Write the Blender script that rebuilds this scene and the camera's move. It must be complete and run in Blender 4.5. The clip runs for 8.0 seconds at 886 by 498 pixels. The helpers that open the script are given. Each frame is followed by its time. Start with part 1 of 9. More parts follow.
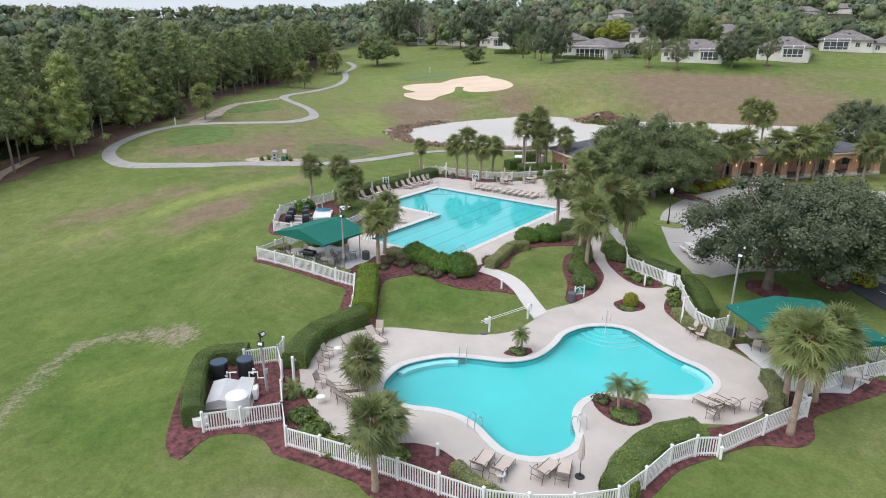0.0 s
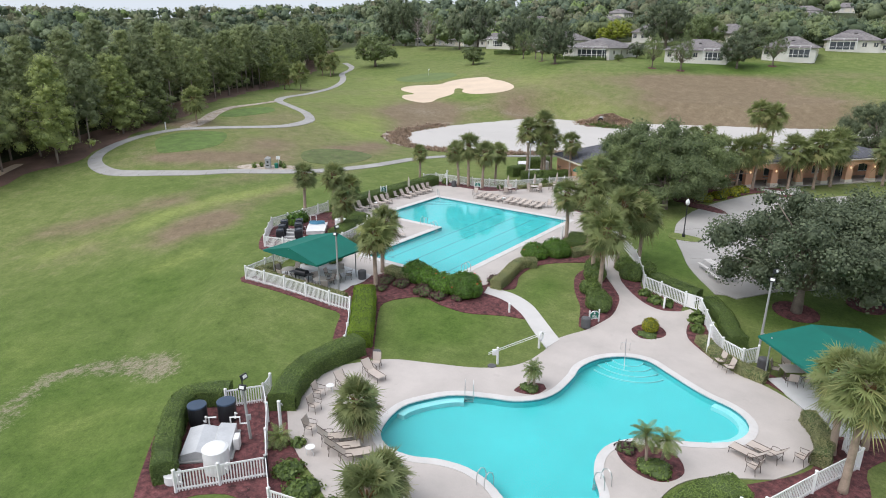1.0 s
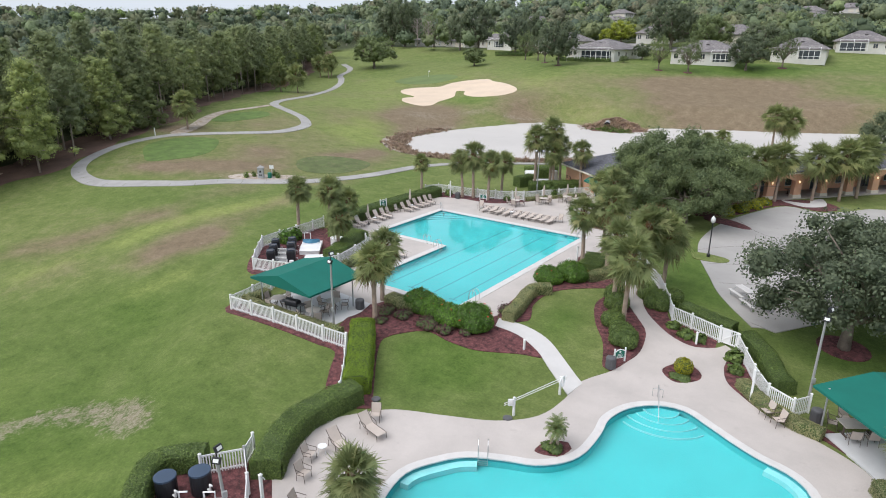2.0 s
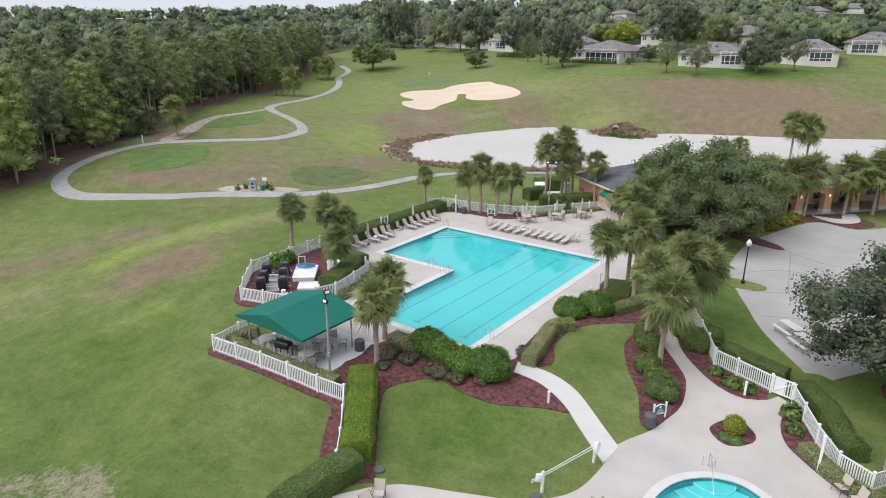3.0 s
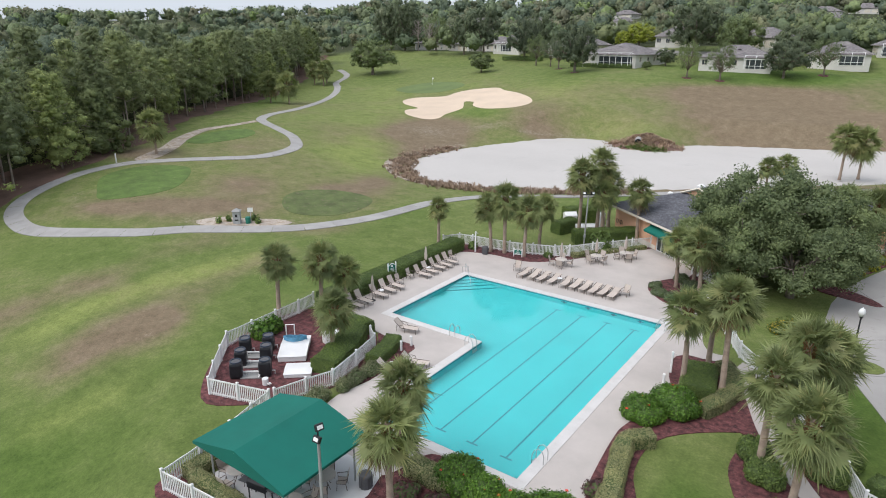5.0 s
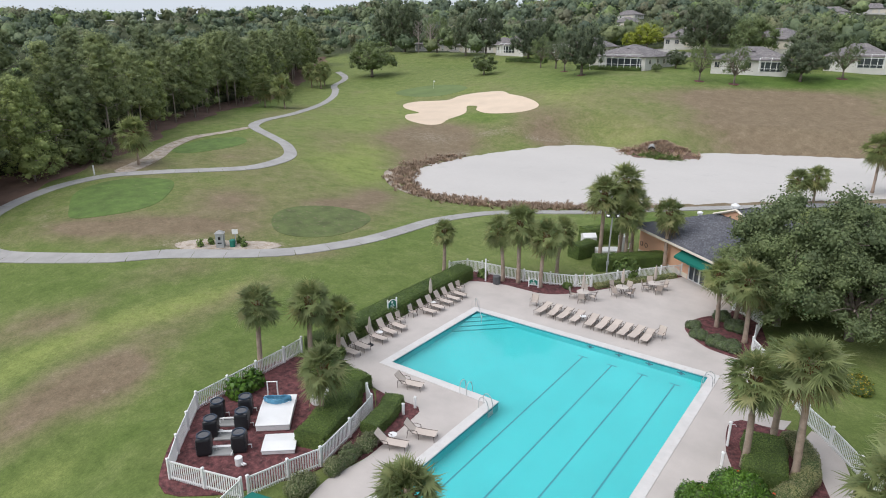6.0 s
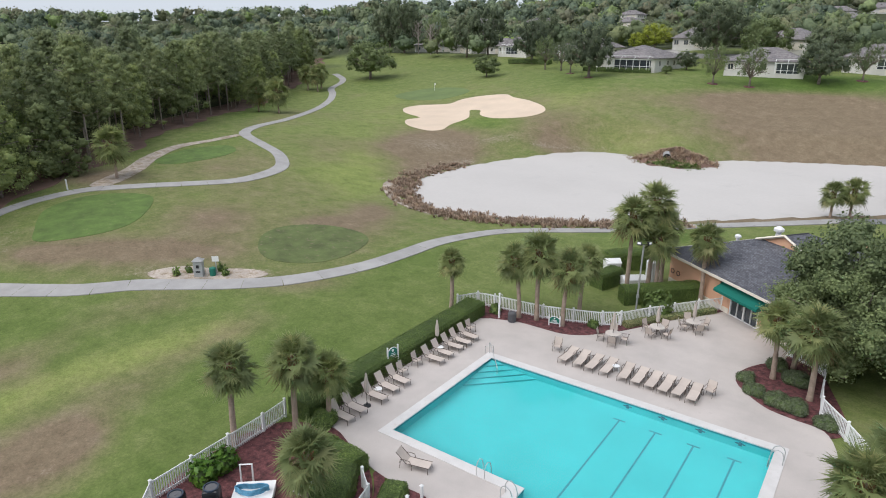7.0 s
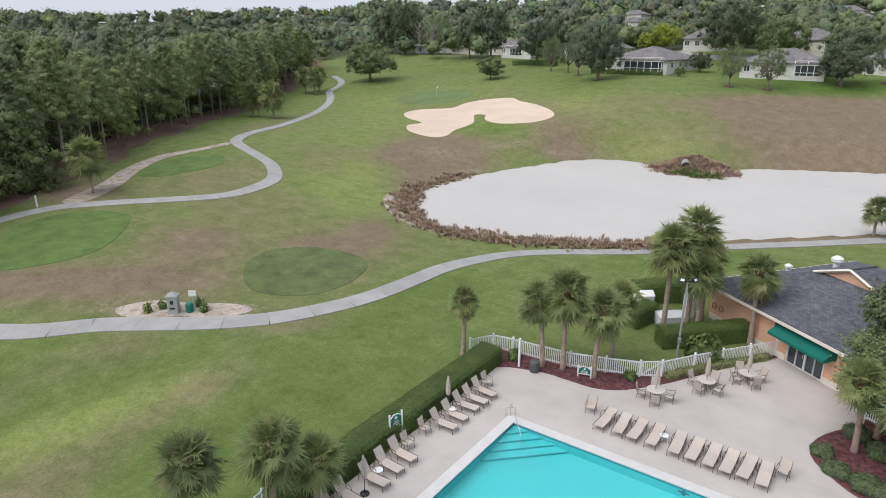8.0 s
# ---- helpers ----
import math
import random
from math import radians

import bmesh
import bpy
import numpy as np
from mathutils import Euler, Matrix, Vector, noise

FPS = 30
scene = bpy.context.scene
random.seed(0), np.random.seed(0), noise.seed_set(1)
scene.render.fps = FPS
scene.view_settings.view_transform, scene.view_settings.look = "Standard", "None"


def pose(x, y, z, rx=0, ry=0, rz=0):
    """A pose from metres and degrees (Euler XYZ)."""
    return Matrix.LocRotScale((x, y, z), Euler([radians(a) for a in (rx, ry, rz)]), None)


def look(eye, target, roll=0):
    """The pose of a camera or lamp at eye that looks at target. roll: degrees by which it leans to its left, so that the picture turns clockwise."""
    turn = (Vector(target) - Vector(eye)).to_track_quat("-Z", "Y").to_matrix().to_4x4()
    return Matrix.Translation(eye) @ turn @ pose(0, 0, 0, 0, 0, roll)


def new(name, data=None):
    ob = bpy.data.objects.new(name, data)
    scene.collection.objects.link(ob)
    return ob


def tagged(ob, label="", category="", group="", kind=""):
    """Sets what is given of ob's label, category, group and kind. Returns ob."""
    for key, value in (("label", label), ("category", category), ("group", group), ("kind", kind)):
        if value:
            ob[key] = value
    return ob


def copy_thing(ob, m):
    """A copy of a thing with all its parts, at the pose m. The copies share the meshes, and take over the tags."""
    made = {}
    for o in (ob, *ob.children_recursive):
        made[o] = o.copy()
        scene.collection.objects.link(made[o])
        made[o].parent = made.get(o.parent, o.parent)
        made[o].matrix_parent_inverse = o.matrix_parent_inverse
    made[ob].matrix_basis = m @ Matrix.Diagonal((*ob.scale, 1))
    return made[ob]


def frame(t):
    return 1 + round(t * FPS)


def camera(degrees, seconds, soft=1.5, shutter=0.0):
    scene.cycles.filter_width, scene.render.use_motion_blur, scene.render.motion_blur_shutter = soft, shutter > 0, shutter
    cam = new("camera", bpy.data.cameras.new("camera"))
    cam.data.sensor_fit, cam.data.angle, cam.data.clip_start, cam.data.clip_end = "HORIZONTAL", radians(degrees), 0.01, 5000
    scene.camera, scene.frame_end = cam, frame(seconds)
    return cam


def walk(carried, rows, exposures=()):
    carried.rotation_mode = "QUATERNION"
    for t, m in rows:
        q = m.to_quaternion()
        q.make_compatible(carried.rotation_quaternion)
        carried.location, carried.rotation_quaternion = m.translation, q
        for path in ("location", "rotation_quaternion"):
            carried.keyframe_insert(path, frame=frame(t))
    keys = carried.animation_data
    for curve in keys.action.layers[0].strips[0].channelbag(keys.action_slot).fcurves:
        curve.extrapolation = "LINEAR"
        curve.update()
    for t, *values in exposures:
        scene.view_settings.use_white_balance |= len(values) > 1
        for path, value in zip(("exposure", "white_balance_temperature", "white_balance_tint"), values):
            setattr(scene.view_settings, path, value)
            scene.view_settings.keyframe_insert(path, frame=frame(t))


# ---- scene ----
cam = camera(69.7, 8.0, soft=1.0)
PATH = [
    (0, (0.984, -12.974, 19.363), (-0.141, -11.444, 18.735), 0.5),
    (0.5, (-0.339, -11.428, 19.441), (-1.462, -9.897, 18.813), 0.5),
    (1, (-1.898, -9.595, 19.582), (-3.019, -8.063, 18.954), 0.4),
    (1.5, (-3.661, -7.6, 19.739), (-4.781, -6.067, 19.111), 0.4),
    (3, (-9.905, -1.033, 20.285), (-11.02, 0.505, 19.657), 0.4),
    (3.5, (-12.103, 1.147, 20.493), (-13.216, 2.686, 19.866), 0.4),
    (4, (-14.405, 3.398, 20.702), (-15.518, 4.937, 20.076), 0.3),
    (4.5, (-16.682, 5.678, 20.886), (-17.794, 7.218, 20.259), 0.3),
    (6, (-24.013, 14.075, 21.367), (-25.124, 15.616, 20.741), 0.3),
    (6.5, (-26.504, 16.994, 21.478), (-27.614, 18.536, 20.852), 0.3),
    (7, (-29.104, 19.982, 21.56), (-30.213, 21.524, 20.935), 0.2),
    (7.5, (-31.596, 22.797, 21.629), (-32.705, 24.339, 21.004), 0.2),
    (8, (-34.212, 25.834, 21.749), (-35.322, 27.376, 21.125), 0.1),
]
walk(cam, [(t, look(eye, target, roll)) for t, eye, target, roll in PATH], [(0, 0.9), (4, 0.85), (6, 0.77), (8, 0.75)])

# ---- light: an overcast late-spring sky, no hard shadows ----
SUN_EL, SUN_ROT = radians(48), radians(200)
world = bpy.data.worlds.new("world")
scene.world = world
world.use_nodes = True
wn, wl = world.node_tree.nodes, world.node_tree.links
sky = wn.new("ShaderNodeTexSky")
sky.sky_type, sky.sun_disc = "NISHITA", False
sky.sun_elevation, sky.sun_rotation = SUN_EL, SUN_ROT
sky.air_density, sky.dust_density, sky.ozone_density = 1.0, 1.0, 1.0
overcast = wn.new("ShaderNodeHueSaturation")
overcast.inputs["Saturation"].default_value = 0.5
wl.new(sky.outputs["Color"], overcast.inputs["Color"])
cloud = wn.new("ShaderNodeMix")
cloud.data_type = "RGBA"
cloud.inputs[0].default_value = 0.8
cloud.inputs[7].default_value = (3.8, 4.2, 4.9, 1)
wl.new(overcast.outputs["Color"], cloud.inputs[6])
wl.new(cloud.outputs[2], wn["Background"].inputs["Color"])
wn["Background"].inputs["Strength"].default_value = 0.10
sun = new("sun", bpy.data.lights.new("sun", "SUN"))
sun.data.energy, sun.data.angle, sun.data.color = 1.6, radians(60), (1.0, 0.965, 0.97)
sun.matrix_world = look((-30, -30, 120), (-30 + 35, 40, 0))
scene.view_settings.exposure = 0.82

# ---- materials ----
MATS = {}


def nodes_of(name):
    m = bpy.data.materials.new(name)
    m.use_nodes = True
    MATS[name] = m
    return m, m.node_tree.nodes, m.node_tree.links


def noise_node(nodes, links, scale, detail=4.0, rough=0.55, vector=None):
    n = nodes.new("ShaderNodeTexNoise")
    n.inputs["Scale"].default_value = scale
    n.inputs["Detail"].default_value = detail
    n.inputs["Roughness"].default_value = rough
    if vector is not None:
        links.new(vector, n.inputs["Vector"])
    return n.outputs["Fac"]


def ramp(nodes, links, fac, stops):
    r = nodes.new("ShaderNodeValToRGB")
    els = r.color_ramp.elements
    while len(els) < len(stops):
        els.new(0.5)
    for e, (p, c) in zip(els, stops):
        e.position, e.color = p, (*c, 1)
    links.new(fac, r.inputs["Fac"])
    return r.outputs["Color"]


def mixed(nodes, links, fac, a, b, mode="MIX"):
    n = nodes.new("ShaderNodeMix")
    n.data_type, n.blend_type = "RGBA", mode
    for sock, val in ((n.inputs[0], fac), (n.inputs[6], a), (n.inputs[7], b)):
        if isinstance(val, (int, float)):
            sock.default_value = val
        elif isinstance(val, tuple):
            sock.default_value = (*val, 1)
        else:
            links.new(val, sock)
    return n.outputs[2]


def maths(nodes, links, op, a, b=0.0, clamp=False):
    n = nodes.new("ShaderNodeMath")
    n.operation, n.use_clamp = op, clamp
    for sock, val in ((n.inputs[0], a), (n.inputs[1], b)):
        if isinstance(val, (int, float)):
            sock.default_value = val
        else:
            links.new(val, sock)
    return n.outputs[0]


def scaled(c, k):
    return tuple(min(1.0, x * k) for x in c)


def surface(name, base, rough=0.7, var=0.18, scale=0.8, fine=25.0, bump=0.15, metal=0.0, rand=0.0, stain=None, stain_at=0.62):
    """A plain surface: broad patches, fine grain, relief, and stains of another colour."""
    m, nodes, links = nodes_of(name)
    b = nodes["Principled BSDF"]
    where = nodes.new("ShaderNodeNewGeometry").outputs["Position"]
    broad = noise_node(nodes, links, scale, 5, 0.6, where)
    grain = noise_node(nodes, links, fine, 3, 0.6, where)
    col = ramp(nodes, links, broad, [(0.3, scaled(base, 1 - var)), (0.7, scaled(base, 1 + var))])
    col = mixed(nodes, links, 0.5, col, ramp(nodes, links, grain, [(0.3, (1 - var,) * 3), (0.7, (1 + var * 0.6,) * 3)]), "MULTIPLY")
    if stain:
        spots = noise_node(nodes, links, scale * 2.7, 6, 0.7, where)
        col = mixed(nodes, links, ramp(nodes, links, spots, [(stain_at, (0, 0, 0)), (stain_at + 0.12, (1, 1, 1))]), col, stain)
    if rand:
        r = nodes.new("ShaderNodeObjectInfo").outputs["Random"]
        col = mixed(nodes, links, 1.0, col, ramp(nodes, links, r, [(0, (1 - rand,) * 3), (1, (1 + rand,) * 3)]), "MULTIPLY")
    links.new(col, b.inputs["Base Color"])
    b.inputs["Roughness"].default_value, b.inputs["Metallic"].default_value = rough, metal
    if bump:
        n = nodes.new("ShaderNodeBump")
        n.inputs["Strength"].default_value, n.inputs["Distance"].default_value = bump, 0.02
        links.new(grain, n.inputs["Height"])
        links.new(n.outputs["Normal"], b.inputs["Normal"])
    return m


def foliage(name, dark, light, tip=None, rough=0.55, through_light=0.25, rand=0.25, spread=0.7, tinted=False):
    """Leaves: each one its own shade between dark and light, a few of the tip colour; some light comes through them."""
    m, nodes, links = nodes_of(name)
    b = nodes["Principled BSDF"]
    geo = nodes.new("ShaderNodeNewGeometry")
    stops = [(0.0, dark), (0.75, light), (0.97, tip or light)]
    col = ramp(nodes, links, geo.outputs["Random Per Island"], stops)
    patch = noise_node(nodes, links, spread, 3, 0.6, geo.outputs["Position"])
    col = mixed(nodes, links, 1.0, col, ramp(nodes, links, patch, [(0.3, (0.7, 0.72, 0.7)), (0.7, (1.25, 1.22, 1.1))]), "MULTIPLY")
    r = nodes.new("ShaderNodeObjectInfo").outputs["Random"]
    col = mixed(nodes, links, 1.0, col, ramp(nodes, links, r, [(0, (1 - rand, 1 - rand, 1 - rand * 0.8)), (1, (1 + rand, 1 + rand * 0.8, 1 + rand * 0.4))]), "MULTIPLY")
    if tinted:
        kind = nodes.new("ShaderNodeAttribute")
        kind.attribute_name = "tint"
        tints = [(0.0, (0.60, 0.68, 0.74)), (0.3, (0.88, 0.95, 0.95)), (0.55, (1.08, 1.1, 0.95)), (0.72, (1.1, 0.92, 0.92)), (0.9, (1.08, 1.15, 0.95)), (1.0, (1.35, 1.5, 0.85))]
        col = mixed(nodes, links, 1.0, col, ramp(nodes, links, kind.outputs["Fac"], tints), "MULTIPLY")
    links.new(col, b.inputs["Base Color"])
    b.inputs["Roughness"].default_value = rough
    b.inputs["Specular IOR Level"].default_value = 0.3
    t = nodes.new("ShaderNodeBsdfTranslucent")
    links.new(col, t.inputs["Color"])
    mix = nodes.new("ShaderNodeMixShader")
    mix.inputs["Fac"].default_value = through_light
    links.new(b.outputs[0], mix.inputs[1])
    links.new(t.outputs[0], mix.inputs[2])
    links.new(mix.outputs[0], nodes["Material Output"].inputs["Surface"])
    return m


def grass_material():
    """Turf: mown green, thin dry patches where the sheet says so, mottling from a hand to a field in size."""
    m, nodes, links = nodes_of("turf")
    b = nodes["Principled BSDF"]
    where = nodes.new("ShaderNodeNewGeometry").outputs["Position"]
    dry = nodes.new("ShaderNodeAttribute")
    dry.attribute_name = "dry"
    lush = nodes.new("ShaderNodeAttribute")
    lush.attribute_name = "lush"
    pale = nodes.new("ShaderNodeAttribute")
    pale.attribute_name = "pale"
    big = noise_node(nodes, links, 0.06, 6, 0.62, where)
    mid = noise_node(nodes, links, 0.45, 6, 0.65, where)
    fine = noise_node(nodes, links, 6.0, 5, 0.7, where)
    tuft = noise_node(nodes, links, 30.0, 3, 0.7, where)
    green = ramp(nodes, links, mid, [(0.3, (0.117, 0.152, 0.048)), (0.5, (0.153, 0.187, 0.064)), (0.72, (0.199, 0.219, 0.091))])
    rich = ramp(nodes, links, mid, [(0.3, (0.070, 0.117, 0.025)), (0.5, (0.089, 0.142, 0.032)), (0.72, (0.119, 0.172, 0.046))])
    col = mixed(nodes, links, lush.outputs["Fac"], green, rich)
    streak = maths(nodes, links, "MULTIPLY", pale.outputs["Fac"], ramp(nodes, links, mid, [(0.3, (0.3, 0.3, 0.3)), (0.65, (1, 1, 1))]), True)
    col = mixed(nodes, links, streak, col, (0.238, 0.278, 0.088))
    tan = ramp(nodes, links, mid, [(0.3, (0.172, 0.130, 0.090)), (0.55, (0.208, 0.160, 0.112)), (0.75, (0.252, 0.200, 0.146))])
    wear = maths(nodes, links, "ADD", dry.outputs["Fac"], maths(nodes, links, "MULTIPLY", maths(nodes, links, "SUBTRACT", big, 0.48), 1.1))
    wear = maths(nodes, links, "ADD", wear, maths(nodes, links, "MULTIPLY", maths(nodes, links, "SUBTRACT", mid, 0.5), 0.55))
    wear = maths(nodes, links, "MULTIPLY", wear, maths(nodes, links, "SUBTRACT", 1.0, lush.outputs["Fac"]))
    col = mixed(nodes, links, ramp(nodes, links, wear, [(0.12, (0, 0, 0)), (0.8, (1, 1, 1))]), col, tan)
    col = mixed(nodes, links, 1.0, col, ramp(nodes, links, fine, [(0.25, (0.72, 0.74, 0.70)), (0.75, (1.28, 1.27, 1.24))]), "MULTIPLY")
    speck = noise_node(nodes, links, 1.7, 6, 0.75, where)
    col = mixed(nodes, links, 1.0, col, ramp(nodes, links, speck, [(0.28, (0.78, 0.81, 0.76)), (0.72, (1.22, 1.20, 1.18))]), "MULTIPLY")
    col = mixed(nodes, links, 0.7, col, ramp(nodes, links, tuft, [(0.3, (0.7, 0.7, 0.7)), (0.7, (1.25, 1.25, 1.25))]), "MULTIPLY")
    bare = nodes.new("ShaderNodeAttribute")
    bare.attribute_name = "bare"
    fray = maths(nodes, links, "ADD", bare.outputs["Fac"], maths(nodes, links, "MULTIPLY", maths(nodes, links, "SUBTRACT", speck, 0.5), 1.5))
    fray = maths(nodes, links, "ADD", fray, maths(nodes, links, "MULTIPLY", maths(nodes, links, "SUBTRACT", fine, 0.5), 0.7))
    sand = ramp(nodes, links, fine, [(0.3, (0.20, 0.165, 0.115)), (0.7, (0.36, 0.315, 0.245))])
    col = mixed(nodes, links, ramp(nodes, links, fray, [(0.42, (0, 0, 0)), (0.75, (0.85, 0.85, 0.85))]), col, sand)
    # under the woods the turf colour itself is darkened to a deep brown-green
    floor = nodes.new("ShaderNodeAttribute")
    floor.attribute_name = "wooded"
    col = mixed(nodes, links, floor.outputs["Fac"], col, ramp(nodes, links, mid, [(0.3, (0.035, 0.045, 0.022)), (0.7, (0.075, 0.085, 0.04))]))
    links.new(col, b.inputs["Base Color"])
    b.inputs["Roughness"].default_value = 0.9
    b.inputs["Specular IOR Level"].default_value = 0.15
    n = nodes.new("ShaderNodeBump")
    n.inputs["Strength"].default_value, n.inputs["Distance"].default_value = 0.6, 0.05
    links.new(tuft, n.inputs["Height"])
    links.new(n.outputs["Normal"], b.inputs["Normal"])
    return m


def water_material():
    m, nodes, links = nodes_of("pool_water")
    b = nodes["Principled BSDF"]
    b.inputs["Base Color"].default_value = (0.88, 0.99, 0.99, 1)
    b.inputs["Roughness"].default_value = 0.03
    b.inputs["IOR"].default_value = 1.33
    b.inputs["Transmission Weight"].default_value = 1.0
    where = nodes.new("ShaderNodeNewGeometry").outputs["Position"]
    n = nodes.new("ShaderNodeBump")
    n.inputs["Strength"].default_value, n.inputs["Distance"].default_value = 0.12, 0.03
    links.new(noise_node(nodes, links, 1.6, 3, 0.5, where), n.inputs["Height"])
    links.new(n.outputs["Normal"], b.inputs["Normal"])
    return m


def shingle_material(name, base):
    """Asphalt shingles: courses down the slope, tabs of slightly different grey."""
    m, nodes, links = nodes_of(name)
    b = nodes["Principled BSDF"]
    tex = nodes.new("ShaderNodeUVMap")
    brick = nodes.new("ShaderNodeTexBrick")
    links.new(tex.outputs["UV"], brick.inputs["Vector"])
    brick.inputs["Scale"].default_value = 1.0
    brick.inputs["Brick Width"].default_value, brick.inputs["Row Height"].default_value = 0.32, 0.16
    brick.inputs["Mortar Size"].default_value = 0.012
    brick.inputs["Color1"].default_value = (*scaled(base, 0.72), 1)
    brick.inputs["Color2"].default_value = (*scaled(base, 1.3), 1)
    brick.inputs["Mortar"].default_value = (*scaled(base, 0.45), 1)
    where = nodes.new("ShaderNodeNewGeometry").outputs["Position"]
    big = noise_node(nodes, links, 0.5, 5, 0.6, where)
    col = mixed(nodes, links, 1.0, brick.outputs["Color"], ramp(nodes, links, big, [(0.3, (0.8, 0.8, 0.82)), (0.7, (1.2, 1.19, 1.15))]), "MULTIPLY")
    links.new(col, b.inputs["Base Color"])
    b.inputs["Roughness"].default_value = 0.9
    n = nodes.new("ShaderNodeBump")
    n.inputs["Strength"].default_value, n.inputs["Distance"].default_value = 0.5, 0.02
    links.new(brick.outputs["Fac"], n.inputs["Height"])
    links.new(n.outputs["Normal"], b.inputs["Normal"])
    return m


def glass_material(name, tint=(0.05, 0.06, 0.07)):
    m, nodes, links = nodes_of(name)
    b = nodes["Principled BSDF"]
    b.inputs["Base Color"].default_value = (*tint, 1)
    b.inputs["Roughness"].default_value = 0.06
    b.inputs["Specular IOR Level"].default_value = 0.7
    return m


TURF = grass_material()
WATER = water_material()
CONCRETE = surface("pool_deck_concrete", (0.475, 0.432, 0.400), 0.85, 0.10, 0.35, 18, 0.2, stain=(0.41, 0.37, 0.34), stain_at=0.62)
COPING = surface("white_coping", (0.59, 0.57, 0.55), 0.75, 0.07, 1.2, 30, 0.1, stain=(0.54, 0.50, 0.465), stain_at=0.58)
PLASTER = surface("turquoise_pool_plaster", (0.050, 0.445, 0.466), 0.6, 0.06, 0.3, 12, 0.02)
LANE_TILE = surface("lane_tile", (0.035, 0.22, 0.26), 0.5, 0.1)
LEDGE = surface("pale_underwater_ledge", (0.25, 0.60, 0.62), 0.6, 0.05)
TILE_DARK = surface("dark_pool_tile", (0.03, 0.12, 0.16), 0.4, 0.1)
PATH_GREY = surface("cart_path_concrete", (0.335, 0.325, 0.312), 0.9, 0.12, 0.6, 20, 0.2, rand=0.06, stain=(0.26, 0.25, 0.23), stain_at=0.66)
DRIVE = surface("drive_concrete", (0.36, 0.345, 0.325), 0.9, 0.10, 0.25, 20, 0.2, stain=(0.29, 0.275, 0.26), stain_at=0.6)
WORN_ASPHALT = surface("worn_asphalt", (0.205, 0.205, 0.215), 0.9, 0.15, 0.4, 20, 0.2)
JOINT = surface("slab_joint", (0.20, 0.19, 0.18), 0.9, 0.2)
ASPHALT = surface("asphalt", (0.06, 0.065, 0.075), 0.9, 0.15, 0.4, 30, 0.2)
RAMP_WHITE = surface("white_painted_path", (0.55, 0.535, 0.515), 0.8, 0.06, 0.6, 25, 0.1)
MULCH = surface("red_bark_mulch", (0.120, 0.042, 0.043), 0.95, 0.75, 3.0, 16, 1.0, stain=(0.30, 0.19, 0.185), stain_at=0.61)
SAND = surface("bunker_sand", (0.62, 0.50, 0.38), 0.95, 0.08, 0.15, 8, 0.2)
SILT = surface("pale_dry_pond_bed", (0.50, 0.475, 0.445), 0.75, 0.05, 0.05, 2.0, 0.05, stain=(0.45, 0.43, 0.405), stain_at=0.60)
SHELL = surface("sandy_rim", (0.40, 0.345, 0.29), 0.95, 0.3, 0.5, 6, 0.3, stain=(0.25, 0.19, 0.12), stain_at=0.5)
LEAFLITTER = surface("pine_straw", (0.165, 0.10, 0.075), 0.95, 0.3, 0.3, 9, 0.5)
VINYL = surface("white_vinyl", (0.80, 0.80, 0.79), 0.45, 0.04, 1.0, 20, 0.03, rand=0.03)
CANVAS = surface("green_canvas", (0.001, 0.130, 0.098), 0.9, 0.08, 0.6, 60, 0.1)
STUCCO = surface("orange_stucco", (0.72, 0.42, 0.275), 0.9, 0.05, 0.5, 30, 0.25)
CREAM = surface("cream_trim", (0.74, 0.68, 0.58), 0.7, 0.05)
SHINGLE = shingle_material("grey_shingles", (0.105, 0.108, 0.125))
HOUSE_ROOF = shingle_material("house_shingles", (0.20, 0.185, 0.185))
HOUSE_WALL = surface("white_stucco", (0.66, 0.64, 0.60), 0.9, 0.05)
GLASS = glass_material("dark_window_glass")
PALE_BARK = surface("bleached_bark", (0.34, 0.29, 0.26), 0.95, 0.2, 2.0, 14, 0.5)
BARK = surface("grey_bark", (0.20, 0.165, 0.135), 0.95, 0.3, 2.0, 14, 0.8)
PALM_BARK = surface("palm_trunk", (0.36, 0.275, 0.215), 0.95, 0.22, 3.0, 16, 0.7)
BOOTS = surface("palm_boots", (0.24, 0.12, 0.055), 0.9, 0.35, 5.0, 20, 0.5)
PALM_LEAF = foliage("palm_leaf", (0.168, 0.214, 0.092), (0.280, 0.328, 0.150), (0.39, 0.39, 0.19), 0.55, 0.4, 0.14)
DATE_LEAF = foliage("date_palm_leaf", (0.120, 0.170, 0.060), (0.215, 0.275, 0.105), (0.28, 0.31, 0.12), 0.5, 0.3, 0.1)
PALM_DRY = foliage("dry_palm_leaf", (0.16, 0.12, 0.06), (0.26, 0.20, 0.11), None, 0.8, 0.2)
OAK_LEAF = foliage("oak_leaf", (0.150, 0.200, 0.098), (0.208, 0.264, 0.128), (0.25, 0.31, 0.155), 0.6, 0.38, 0.16)
DARK_OAK_LEAF = foliage("dark_oak_leaf", (0.122, 0.158, 0.102), (0.168, 0.208, 0.130), (0.20, 0.245, 0.15), 0.6, 0.38, 0.14)
PINE_LEAF = foliage("pine_leaf", (0.235, 0.290, 0.165), (0.300, 0.360, 0.192), (0.335, 0.385, 0.20), 0.7, 0.42, 0.24)
BROAD_LEAF = foliage("broad_leaf", (0.225, 0.285, 0.135), (0.31, 0.375, 0.165), (0.35, 0.41, 0.175), 0.7, 0.42, 0.26)
